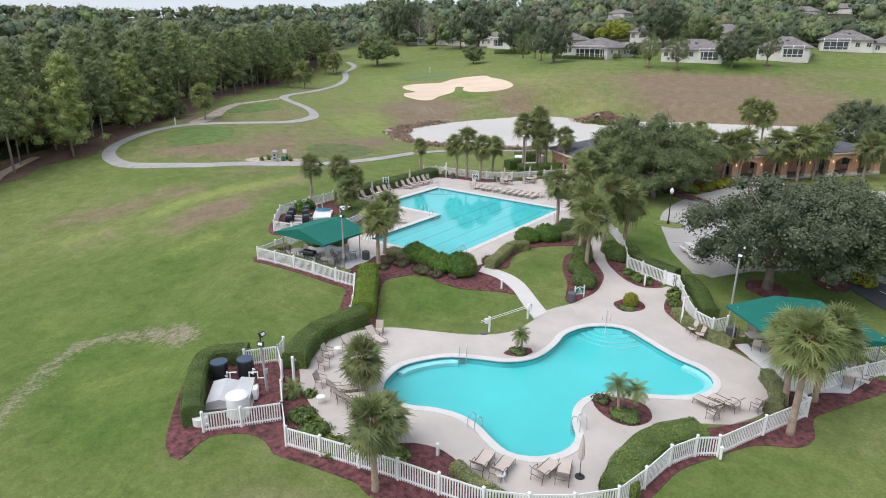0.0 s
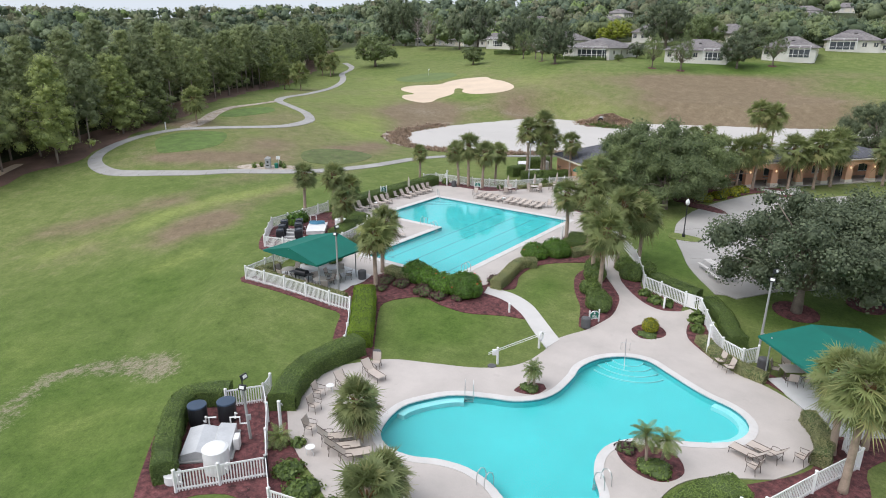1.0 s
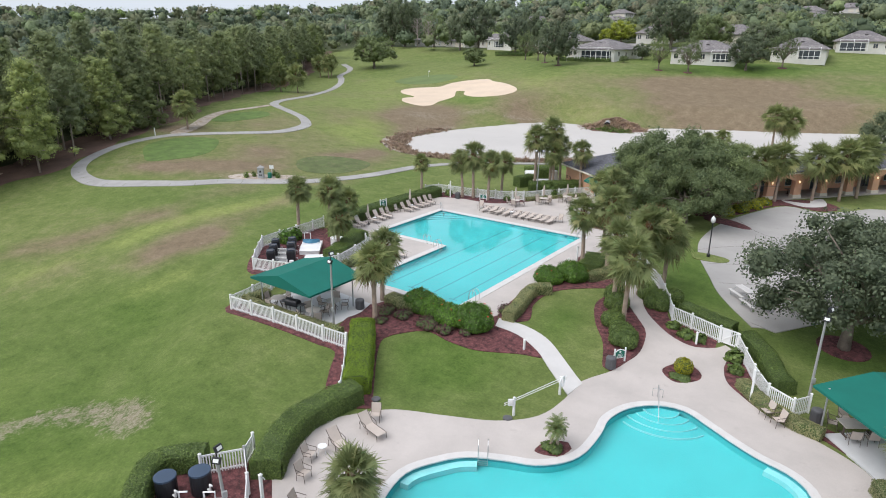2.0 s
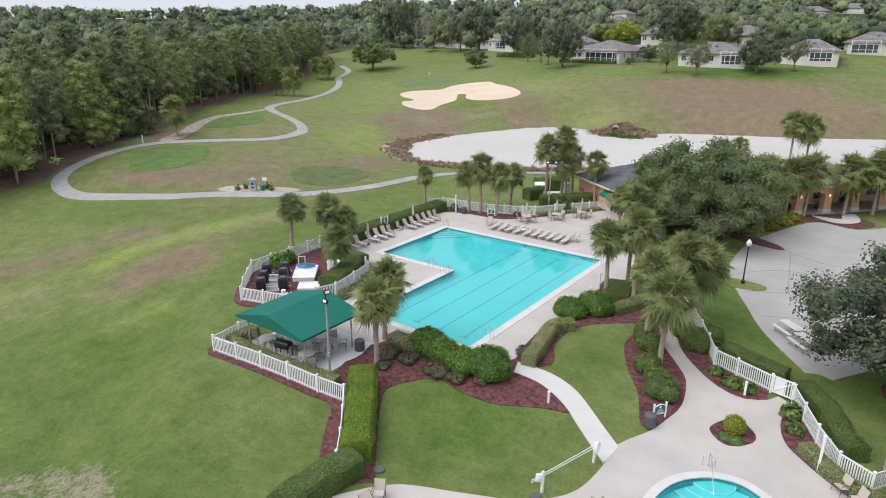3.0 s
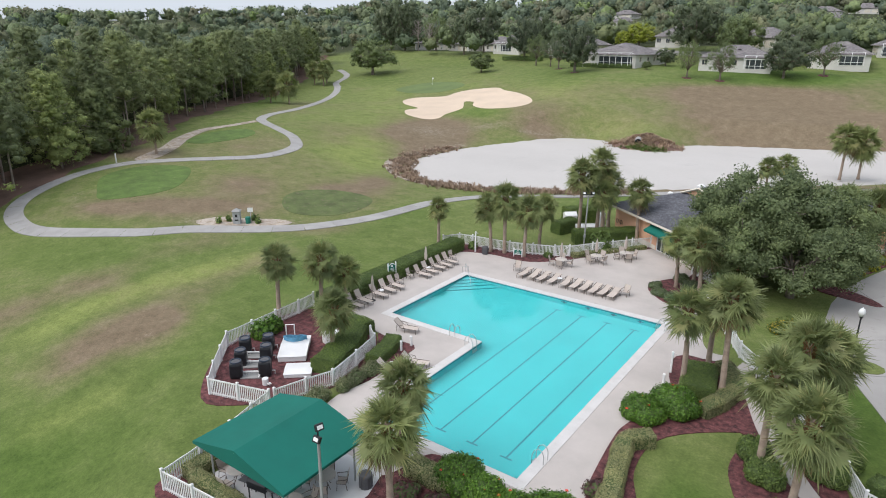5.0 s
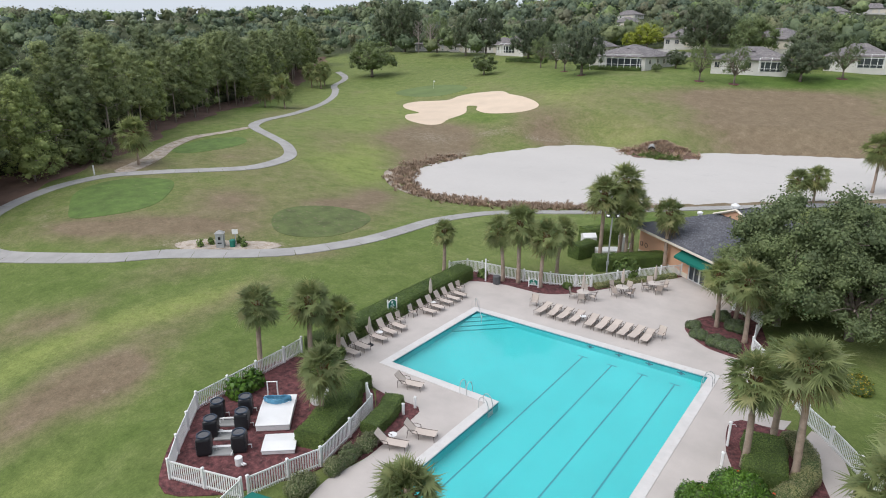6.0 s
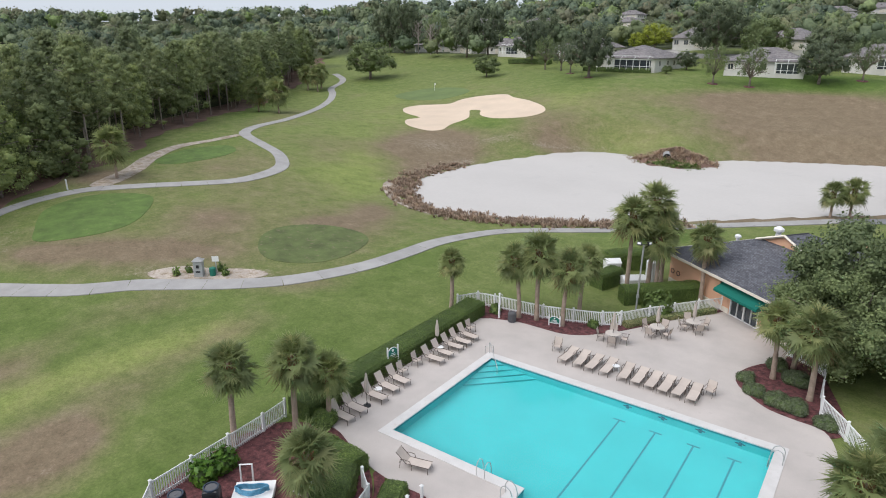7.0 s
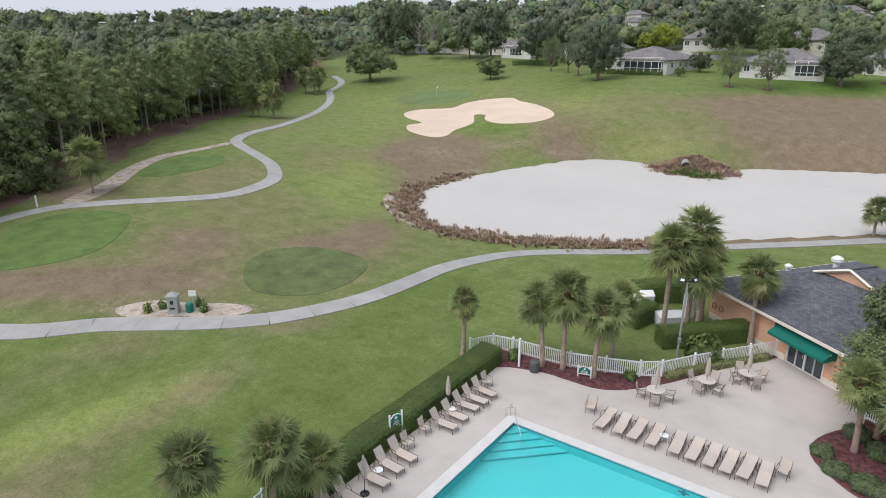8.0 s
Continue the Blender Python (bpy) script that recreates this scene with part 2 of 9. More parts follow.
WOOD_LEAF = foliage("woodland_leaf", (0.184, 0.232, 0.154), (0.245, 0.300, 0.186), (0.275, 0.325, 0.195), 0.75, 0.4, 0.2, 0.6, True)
# woodland leaf for the horizon, distance haze mixed into its colour as extra blue
HAZED_LEAF = foliage("hazed_woodland_leaf", (0.190, 0.236, 0.178), (0.250, 0.302, 0.208), (0.28, 0.33, 0.22), 0.75, 0.4, 0.2, 0.6, True)
HEDGE_LEAF = foliage("hedge_leaf", (0.082, 0.135, 0.034), (0.152, 0.222, 0.062), (0.20, 0.275, 0.085), 0.5, 0.2, 0.15)
HIBISCUS_LEAF = foliage("hibiscus_leaf", (0.050, 0.120, 0.016), (0.118, 0.235, 0.034), (0.17, 0.30, 0.055), 0.4, 0.22, 0.10)
LIME_LEAF = foliage("bright_hedge_leaf", (0.11, 0.18, 0.016), (0.20, 0.31, 0.028), (0.26, 0.37, 0.05), 0.5, 0.25, 0.05)
SILVER_LEAF = foliage("pale_hedge_leaf", (0.19, 0.205, 0.095), (0.32, 0.325, 0.165), (0.40, 0.395, 0.23), 0.6, 0.2, 0.1)
GREY_SHRUB_LEAF = foliage("grey_shrub_leaf", (0.115, 0.140, 0.075), (0.200, 0.225, 0.125), (0.26, 0.27, 0.17), 0.6, 0.2, 0.1)
YELLOW_LEAF = foliage("yellow_green_leaf", (0.16, 0.18, 0.01), (0.34, 0.34, 0.03), None, 0.5, 0.3, 0.1)
VARIEGATED_LEAF = foliage("variegated_leaf", (0.05, 0.09, 0.018), (0.16, 0.19, 0.03), (0.50, 0.36, 0.05), 0.5, 0.2, 0.1)
SPRING_LEAF = foliage("spring_leaf", (0.24, 0.29, 0.05), (0.40, 0.45, 0.08), None, 0.6, 0.35, 0.1)
PURPLE_LEAF = foliage("purple_leaf", (0.055, 0.028, 0.032), (0.115, 0.055, 0.06), None, 0.5, 0.15, 0.1)
REED = foliage("dry_reed", (0.30, 0.215, 0.16), (0.46, 0.345, 0.265), (0.53, 0.43, 0.33), 0.9, 0.2, 0.2)
RED_FLOWER = surface("red_flower", (0.75, 0.04, 0.015), 0.5, 0.1)
# dark green of the solid cores, seen in the gaps between leaves
INNER_DARK = surface("inner_dark_green", (0.080, 0.118, 0.038), 0.95, 0.3, 3, 20, 0.5)
STEEL = surface("stainless_tube", (0.55, 0.55, 0.55), 0.3, 0.05, metal=0.9)
BRONZE = surface("bronze_frame", (0.10, 0.075, 0.06), 0.5, 0.1)
SLING = surface("taupe_sling", (0.51, 0.44, 0.385), 0.85, 0.06, 2, 60, 0.1, rand=0.05)
TABLE_TOP = surface("stone_table_top", (0.55, 0.50, 0.45), 0.6, 0.08, 4, 40)
BLUE_BLACK = surface("blue_black_plastic", (0.035, 0.05, 0.075), 0.35, 0.1)
BLACK = surface("black_plastic", (0.015, 0.016, 0.019), 0.45, 0.15)
GREY_METAL = surface("galvanised_metal", (0.42, 0.43, 0.43), 0.55, 0.1, metal=0.4)
BIN_GREY = surface("grey_bin", (0.10, 0.10, 0.105), 0.7, 0.12)
COVER_GREY = surface("weathered_white_cover", (0.50, 0.51, 0.52), 0.5, 0.08, 1.5, 12, 0.05, stain=(0.42, 0.42, 0.41), stain_at=0.6)
TANK_BLUE = surface("blue_black_lid", (0.040, 0.065, 0.105), 0.4, 0.1)
WHITE_PLASTIC = surface("white_plastic", (0.76, 0.76, 0.75), 0.45, 0.05)
SIGN_GREEN = surface("sign_green", (0.01, 0.16, 0.11), 0.6, 0.06)
SIGN_WHITE = surface("sign_white", (0.75, 0.75, 0.73), 0.6, 0.03)
BLUE_CLOTH = surface("blue_hose", (0.10, 0.30, 0.45), 0.7, 0.3, 6, 20)
PAD = surface("grey_pad", (0.33, 0.33, 0.32), 0.9, 0.12)

# ---- tools for building ----
from mathutils.geometry import delaunay_2d_cdt



class Shape:
    """Gathers the faces of one part."""

    def __init__(self):
        self.v, self.f = [], []

    def add(self, verts, faces):
        n = len(self.v)
        self.v += [tuple(p) for p in verts]
        self.f += [tuple(i + n for i in q) for q in faces]
        return self

    def box(self, cx, cy, cz, sx, sy, sz, rz=0.0, bevel=0.0, tilt=None):
        m = Matrix.Translation((cx, cy, cz)) @ (tilt or Matrix.Rotation(radians(rz), 4, "Z"))
        if not bevel:
            pts = [m @ Vector((sx / 2 * i, sy / 2 * j, sz / 2 * k)) for i in (-1, 1) for j in (-1, 1) for k in (-1, 1)]
            return self.add(pts, [(0, 1, 3, 2), (4, 6, 7, 5), (0, 4, 5, 1), (2, 3, 7, 6), (0, 2, 6, 4), (1, 5, 7, 3)])
        bm = bmesh.new()
        bmesh.ops.create_cube(bm, size=1)
        bmesh.ops.scale(bm, vec=(sx, sy, sz), verts=bm.verts)
        bmesh.ops.bevel(bm, geom=list(bm.edges), offset=bevel, segments=2, affect="EDGES", profile=0.5)
        bm.verts.index_update()
        self.add([m @ q.co for q in bm.verts], [[q.index for q in g.verts] for g in bm.faces])
        bm.free()
        return self

    def tube(self, path, r, sides=7, caps=True):
        """A round bar along a path; r is one radius or one for each point."""
        path = [Vector(p) for p in path]
        rad = list(r) if isinstance(r, (list, tuple)) else [r] * len(path)
        verts, faces = [], []
        for i, p in enumerate(path):
            d = (path[min(i + 1, len(path) - 1)] - path[max(i - 1, 0)]).normalized()
            a = d.cross(Vector((0.0, 0.0, 1.0)))
            a = a.normalized() if a.length > 0.05 else Vector((1.0, 0.0, 0.0))
            b = d.cross(a)
            verts += [p + rad[i] * (math.cos(k * math.tau / sides) * a + math.sin(k * math.tau / sides) * b) for k in range(sides)]
        for i in range(len(path) - 1):
            for k in range(sides):
                q = (k + 1) % sides
                faces.append((i * sides + k, i * sides + q, (i + 1) * sides + q, (i + 1) * sides + k))
        if caps:
            faces += [tuple(range(sides))[::-1], tuple(range((len(path) - 1) * sides, len(path) * sides))]
        return self.add(verts, faces)

    def lathe(self, profile, n=20, at=(0, 0, 0)):
        verts, faces = [], []
        for r, z in profile:
            verts += [(at[0] + r * math.cos(k * math.tau / n), at[1] + r * math.sin(k * math.tau / n), at[2] + z) for k in range(n)]
        for i in range(len(profile) - 1):
            for k in range(n):
                q = (k + 1) % n
                faces.append((i * n + k, i * n + q, (i + 1) * n + q, (i + 1) * n + k))
        faces += [tuple(range(n))[::-1], tuple(range((len(profile) - 1) * n, len(profile) * n))]
        return self.add(verts, faces)

    def prism(self, outline, z0, z1):
        n = len(outline)
        verts = [(x, y, z0) for x, y in outline] + [(x, y, z1) for x, y in outline]
        return self.add(verts, [tuple(range(n))[::-1], tuple(range(n, 2 * n))] + [(i, (i + 1) % n, n + (i + 1) % n, n + i) for i in range(n)])

    def quad(self, *pts):
        return self.add(pts, [tuple(range(len(pts)))])


def mesh_of(name, shape, mat, smooth=False):
    me = bpy.data.meshes.new(name)
    me.from_pydata(shape.v, [], shape.f)
    me.materials.append(mat)
    if smooth:
        me.shade_smooth()
    me.update()
    return me


def part(name, shape, mat, parent=None, label="", smooth=False, at=None):
    """One mesh object under a thing or a part; at is its place in its parent."""
    ob = new(name, shape if isinstance(shape, bpy.types.Mesh) else mesh_of(name, shape, mat, smooth))
    ob.parent = parent
    if at is not None:
        ob.matrix_basis = at
    return tagged(ob, label) if label else ob


def thing(name, label, category, x=0.0, y=0.0, z=0.0, rz=0.0, group="", kind=""):
    ob = new(name)
    ob.empty_display_size = 0.2
    ob.matrix_basis = pose(x, y, z, 0, 0, rz)
    return tagged(ob, label, category, group, kind)


def fast_mesh(name, verts, faces, mat):
    """A large mesh from arrays of equal faces."""
    me = bpy.data.meshes.new(name)
    verts, faces = np.asarray(verts, np.float32), np.asarray(faces, np.int32)
    k = faces.shape[1]
    me.vertices.add(len(verts))
    me.vertices.foreach_set("co", verts.ravel())
    me.loops.add(faces.size)
    me.loops.foreach_set("vertex_index", faces.ravel())
    me.polygons.add(len(faces))
    me.polygons.foreach_set("loop_start", np.arange(0, faces.size, k, dtype=np.int32))
    me.polygons.foreach_set("loop_total", np.full(len(faces), k, np.int32))
    me.materials.append(mat)
    me.update(calc_edges=True)
    return me


def smooth_line(pts, step=0.5, closed=False):
    """A smooth curve through points on the plan, cut into short steps."""
    p = np.array(pts, float)
    n = len(p)
    out = []
    for i in range(n if closed else n - 1):
        if closed:
            a, b, c, d = p[(i - 1) % n], p[i], p[(i + 1) % n], p[(i + 2) % n]
        else:
            a, b, c, d = p[max(i - 1, 0)], p[i], p[i + 1], p[min(i + 2, n - 1)]
        k = max(1, int(np.linalg.norm(c - b) / step))
        for j in range(k):
            t = j / k
            out.append(0.5 * (2 * b + (c - a) * t + (2 * a - 5 * b + 4 * c - d) * t * t + (3 * b - a - 3 * c + d) * t ** 3))
    if not closed:
        out.append(p[-1])
    return np.array(out)


def inside(xy, poly):
    """Which of the points lie inside the outline."""
    x, y = np.asarray(xy)[..., 0], np.asarray(xy)[..., 1]
    poly = np.asarray(poly)
    res = np.zeros(x.shape, bool)
    for (x0, y0), (x1, y1) in zip(poly, np.roll(poly, -1, 0)):
        hit = (y0 > y) != (y1 > y)
        if y0 != y1:
            res ^= hit & (x < (x1 - x0) * (y - y0) / (y1 - y0) + x0)
    return res


def grown(poly, d):
    """The outline moved outwards by d."""
    p = np.asarray(poly, float)
    area = np.sum(p[:, 0] * np.roll(p[:, 1], -1) - np.roll(p[:, 0], -1) * p[:, 1])
    t = np.roll(p, -1, 0) - np.roll(p, 1, 0)
    t /= np.linalg.norm(t, axis=1)[:, None] + 1e-9
    nrm = np.stack([t[:, 1], -t[:, 0]], 1) * (1 if area > 0 else -1)
    return p + nrm * d


def sheet(outline, height, lift=0.0, holes=(), step=2.0, skirt=0.0):
    """A flat-laid sheet with an outline and holes, on the ground given by height(x, y)."""
    outline = np.asarray(outline, float)
    lo, hi = outline.min(0), outline.max(0)
    gx, gy = np.meshgrid(np.arange(lo[0] + step / 2, hi[0], step), np.arange(lo[1] + step / 2, hi[1], step))
    g = np.stack([gx.ravel(), gy.ravel()], 1)
    keep = inside(g, outline)
    for h in holes:
        keep &= ~inside(g, h)
    pts = [outline, *[np.asarray(h, float) for h in holes]]
    edges, n = [], 0
    for loop in pts:
        edges += [(n + i, n + (i + 1) % len(loop)) for i in range(len(loop))]
        n += len(loop)
    pts.append(g[keep])
    verts = np.concatenate(pts)
    vo, eo, fo, *_ = delaunay_2d_cdt([Vector(p) for p in verts], edges, [], 0, 1e-5)
    vo = np.array([tuple(p) for p in vo])
    tri = np.array([q for q in fo if len(q) == 3])
    mid = vo[tri].mean(1)
    keep = inside(mid, outline)
    for h in holes:
        keep &= ~inside(mid, h)
    tri = tri[keep]
    s = Shape()
    z = height(vo[:, 0], vo[:, 1]) + lift
    s.add(np.column_stack([vo, z]), tri)
    if skirt:
        for loop in [outline, *holes]:
            loop = np.asarray(loop, float)
            zz = height(loop[:, 0], loop[:, 1]) + lift
            m = len(loop)
            s.add(np.concatenate([np.column_stack([loop, zz]), np.column_stack([loop, zz - skirt])]), [(i, (i + 1) % m, m + (i + 1) % m, m + i) for i in range(m)])
    return s


def ribbon(line, width, height, lift):
    """A strip along a line on the plan, laid on the ground."""
    line = np.asarray(line, float)
    t = np.gradient(line, axis=0)
    t /= np.linalg.norm(t, axis=1)[:, None] + 1e-9
    nrm = np.stack([-t[:, 1], t[:, 0]], 1)
    s = Shape()
    rows = [line + nrm * width * k for k in (-0.5, -0.25, 0.0, 0.25, 0.5)]
    verts = np.concatenate([np.column_stack([r, height(r[:, 0], r[:, 1]) + lift]) for r in rows])
    n = len(line)
    s.add(verts, [(j * n + i, j * n + i + 1, (j + 1) * n + i + 1, (j + 1) * n + i) for j in range(4) for i in range(n - 1)])
    for r in (rows[0], rows[-1]):
        z = height(r[:, 0], r[:, 1]) + lift
        s.add(np.concatenate([np.column_stack([r, z]), np.column_stack([r, z - 0.2])]), [(i, i + 1, n + i + 1, n + i) for i in range(n - 1)])
    return s


def cards(centres, size, rng, flat=0.0, long=1.5, normals=None, jitter=0.9):
    """Small folded leaves, one at each centre, as arrays of corners and faces."""
    c = np.asarray(centres, float)
    n = len(c)
    nrm = rng.normal(size=(n, 3))
    if normals is not None:
        nrm = normals + jitter * nrm * 0.6
    nrm[:, 2] += flat
    nrm /= np.linalg.norm(nrm, axis=1)[:, None] + 1e-9
    a = np.cross(nrm, rng.normal(size=(n, 3)))
    a /= np.linalg.norm(a, axis=1)[:, None] + 1e-9
    b = np.cross(nrm, a)
    s = (size * rng.uniform(0.65, 1.35, n))[:, None]
    p = np.stack([c - a * s * long * 0.5, c + b * s * 0.5 + nrm * s * 0.15, c + a * s * long * 0.5, c - b * s * 0.5 + nrm * s * 0.15], 1)
    return p.reshape(-1, 3), np.arange(4 * n).reshape(n, 4)

# ---- the lie of the land: spot heights of the golf course, with the level pool terrace let into them ----
SPOTS = np.array([
    (-65, 31, -.6), (-63, 25, -.6), (-54, 13, -3.3), (-58, 18, -3), (-49, 18, -2.2), (-43, 12, -2.6), (-38, 4, -2.2), (-30, -4, -2),
    (-80, 34, -.3), (-75, 43, 0), (-102, 36, -.4), (-99, 41, 1.2), (-91, 31, -1.4), (-95, 45, 1.8), (-113, 62, 3.2), (-101, 60, 2.6)])
SPOTS = np.vstack([SPOTS, [
    (-80, 58, 1.2), (-79, 51, .6), (-68, 48, .2), (-105, 85, 2.8), (-124, 91, 4.6), (-110, 113, 2.6), (-103, 106, .2), (-89, 90, -.6),
    (-86, 132, -.3), (-54, 134, -.2), (-38, 173, 4.2), (-34, 181, 5.6), (-80, 200, 12.6), (-138, 203, 11), (-112, 131, 2.6), (-114, 154, 5)]])
SPOTS = np.vstack([SPOTS, [
    (-95, 150, 6.2), (-141, 174, 7.2), (-159, 143, 4.2), (-157, 120, 4.6), (-84, 186, 12.6), (-44, 207, 12.6), (-60, 80, 0), (-20, 80, .1),
    (-20, 120, -.2), (10, 60, 0), (10, 20, -.6), (0, 5, -1.2), (-15, -5, -1.4), (-75, 15, -4), (-60, 0, -4.5), (-120, 20, -1), (-160, 60, 3), (-57, 91, -.35), (-47, 101, -.4), (-38, 109, -.4), (-28, 117, -.4)]])


def spline(d):
    return np.where(d > 0, d * d * np.log(d + 1e-9), 0)


def ease(a, b, x):
    t = np.clip((x - a) / (b - a), 0, 1)
    return t * t * (3 - 2 * t)


def fit_spots():
    n = len(SPOTS)
    a = np.zeros((n + 3, n + 3))
    a[:n, :n] = spline(np.hypot(SPOTS[:, None, 0] - SPOTS[:, 0], SPOTS[:, None, 1] - SPOTS[:, 1]) / 50) + np.eye(n) * 0.05
    a[:n, n] = a[n, :n] = 1
    a[:n, n + 1:] = SPOTS[:, :2] / 50
    a[n + 1:, :n] = SPOTS[:, :2].T / 50
    return np.linalg.solve(a, np.r_[SPOTS[:, 2], 0, 0, 0])


BEND = fit_spots()
POND = smooth_line([(-90.6, 97), (-94, 106.5), (-92.6, 120), (-89.2, 132), (-86, 141), (-79, 147), (-72.6, 146), (-68, 141), (-62, 141.5), (-57.5, 145), (-57, 151), (-49, 156), (-40, 160),
                    (-28, 165), (-14, 173), (0, 178), (8, 168), (4, 152), (-8, 143), (-20, 130), (-33.8, 117.4), (-48.2, 104.1), (-56.3, 96.8), (-67, 90.6), (-77, 88), (-82.4, 89.8), (-87, 93)], 2.0, True)
POND_Z = -0.6


def terrace(x, y):
    """The pool terrace: level round the lap pool, 0.8 m lower round the leisure pool."""
    return -0.8 * ease(0, 9, 0.62 * (x + 24) - 0.78 * (y - 36))


def land(x, y):
    x, y = np.asarray(x, float), np.asarray(y, float)
    cx, cy = np.clip(x, -170, 20), np.clip(y, -8, 210)
    d = np.hypot(cx[..., None] - SPOTS[:, 0], cy[..., None] - SPOTS[:, 1]) / 50
    n = len(SPOTS)
    z = spline(d) @ BEND[:n] + BEND[n] + cx / 50 * BEND[n + 1] + cy / 50 * BEND[n + 2]
    e = np.minimum.reduce([x + 59.5, 76 - y, 45 - x, y - 1.0, 0.72 * (x + 55.6) + 0.69 * (y - 32.5) + 1.2])
    w = ease(-6, 1, e)
    z = z * (1 - w) + terrace(x, y) * w
    west = -0.83 * (x + 110) - 0.557 * (y - 30)
    z = z - 12.0 * ease(10, 130, west)
    far = np.hypot(np.maximum(0, y - 200), np.maximum(0, -290 - x))
    bearing = np.degrees(np.arctan2(y - 5, x + 15))
    z = z + 11.0 * ease(280, 560, far) * np.exp(-((bearing - 139) / 10.0) ** 2)
    return z + HILL * (0.13 * ease(14, 48, far) + 0.87 * ease(60, 560, far)) + 3.0 * ease(150, 400, far) * np.sin(x / 130.0 + 1.0) * np.cos(y / 170.0)


HILL = 41.5


def at_ground(x, y):
    return float(land(np.array([x]), np.array([y]))[0])


LAP = np.array([(-50, 55), (-50, 44.06), (-41.36, 44.06), (-41.36, 32.14), (-31.63, 32.14), (-31.63, 55)], float)
KID = smooth_line([(-22.3, 12.7), (-22.8, 15), (-22, 16.8), (-21, 18), (-19.3, 18.9), (-17.9, 19.5), (-16.8, 20.6), (-16.3, 22), (-16.3, 24.1), (-16.5, 25.7), (-16, 27.5), (-14.8, 28.8), (-13.3, 29.2),
                   (-11.7, 28.4), (-10.1, 27.5), (-8.8, 26.9), (-7.4, 26.5), (-6.4, 25.7), (-6, 24.6), (-6.3, 23.3), (-7.2, 22.3), (-8.8, 21.3), (-10.5, 20.4), (-11.6, 19), (-11.8, 17.5), (-11.3, 16), (-10.5, 14.8),
                   (-10.3, 13.7), (-10.7, 12.6), (-11.6, 11.7), (-12.7, 11.4), (-13.9, 11.8), (-15.1, 12.4), (-16.6, 12.7), (-18.1, 12.4), (-19.6, 11.7), (-21.2, 11.7)], 0.4, True)


def dense(poly, step=1.0):
    out = []
    for a, b in zip(poly, np.roll(poly, -1, 0)):
        k = max(1, int(np.linalg.norm(b - a) / step))
        out += [a + (b - a) * j / k for j in range(k)]
    return np.array(out)


def patchy(x, y, blobs):
    v = np.zeros(x.shape)
    for cx, cy, rx, ry, turn, k in blobs:
        a, b = (x - cx) * math.cos(turn) + (y - cy) * math.sin(turn), (y - cy) * math.cos(turn) - (x - cx) * math.sin(turn)
        v += k * np.exp(-(a / rx) ** 2 - (b / ry) ** 2)
    return v


TREELINE_PTS = np.array([(-112, -20), (-108.5, 10), (-109, 23), (-110, 30), (-110.5, 38), (-113.5, 42), (-117.5, 49.5), (-121, 58), (-127, 68), (-138, 81.5), (-148, 94.5), (-155.5, 104.5), (-167, 121.5), (-176, 136), (-194, 161), (-208, 180), (-228, 206), (-250, 232)], float)


def along(x, y, pts, w, k):
    """How near a place lies to a line: k on it, fading over w metres."""
    d = np.full(x.shape, 1e9)
    for (ax, ay), (bx, by) in zip(pts, pts[1:]):
        t = np.clip(((x - ax) * (bx - ax) + (y - ay) * (by - ay)) / ((bx - ax) ** 2 + (by - ay) ** 2), 0, 1)
        d = np.minimum(d, np.hypot(x - ax - t * (bx - ax), y - ay - t * (by - ay)))
    return k * np.exp(-(d / w) ** 2)


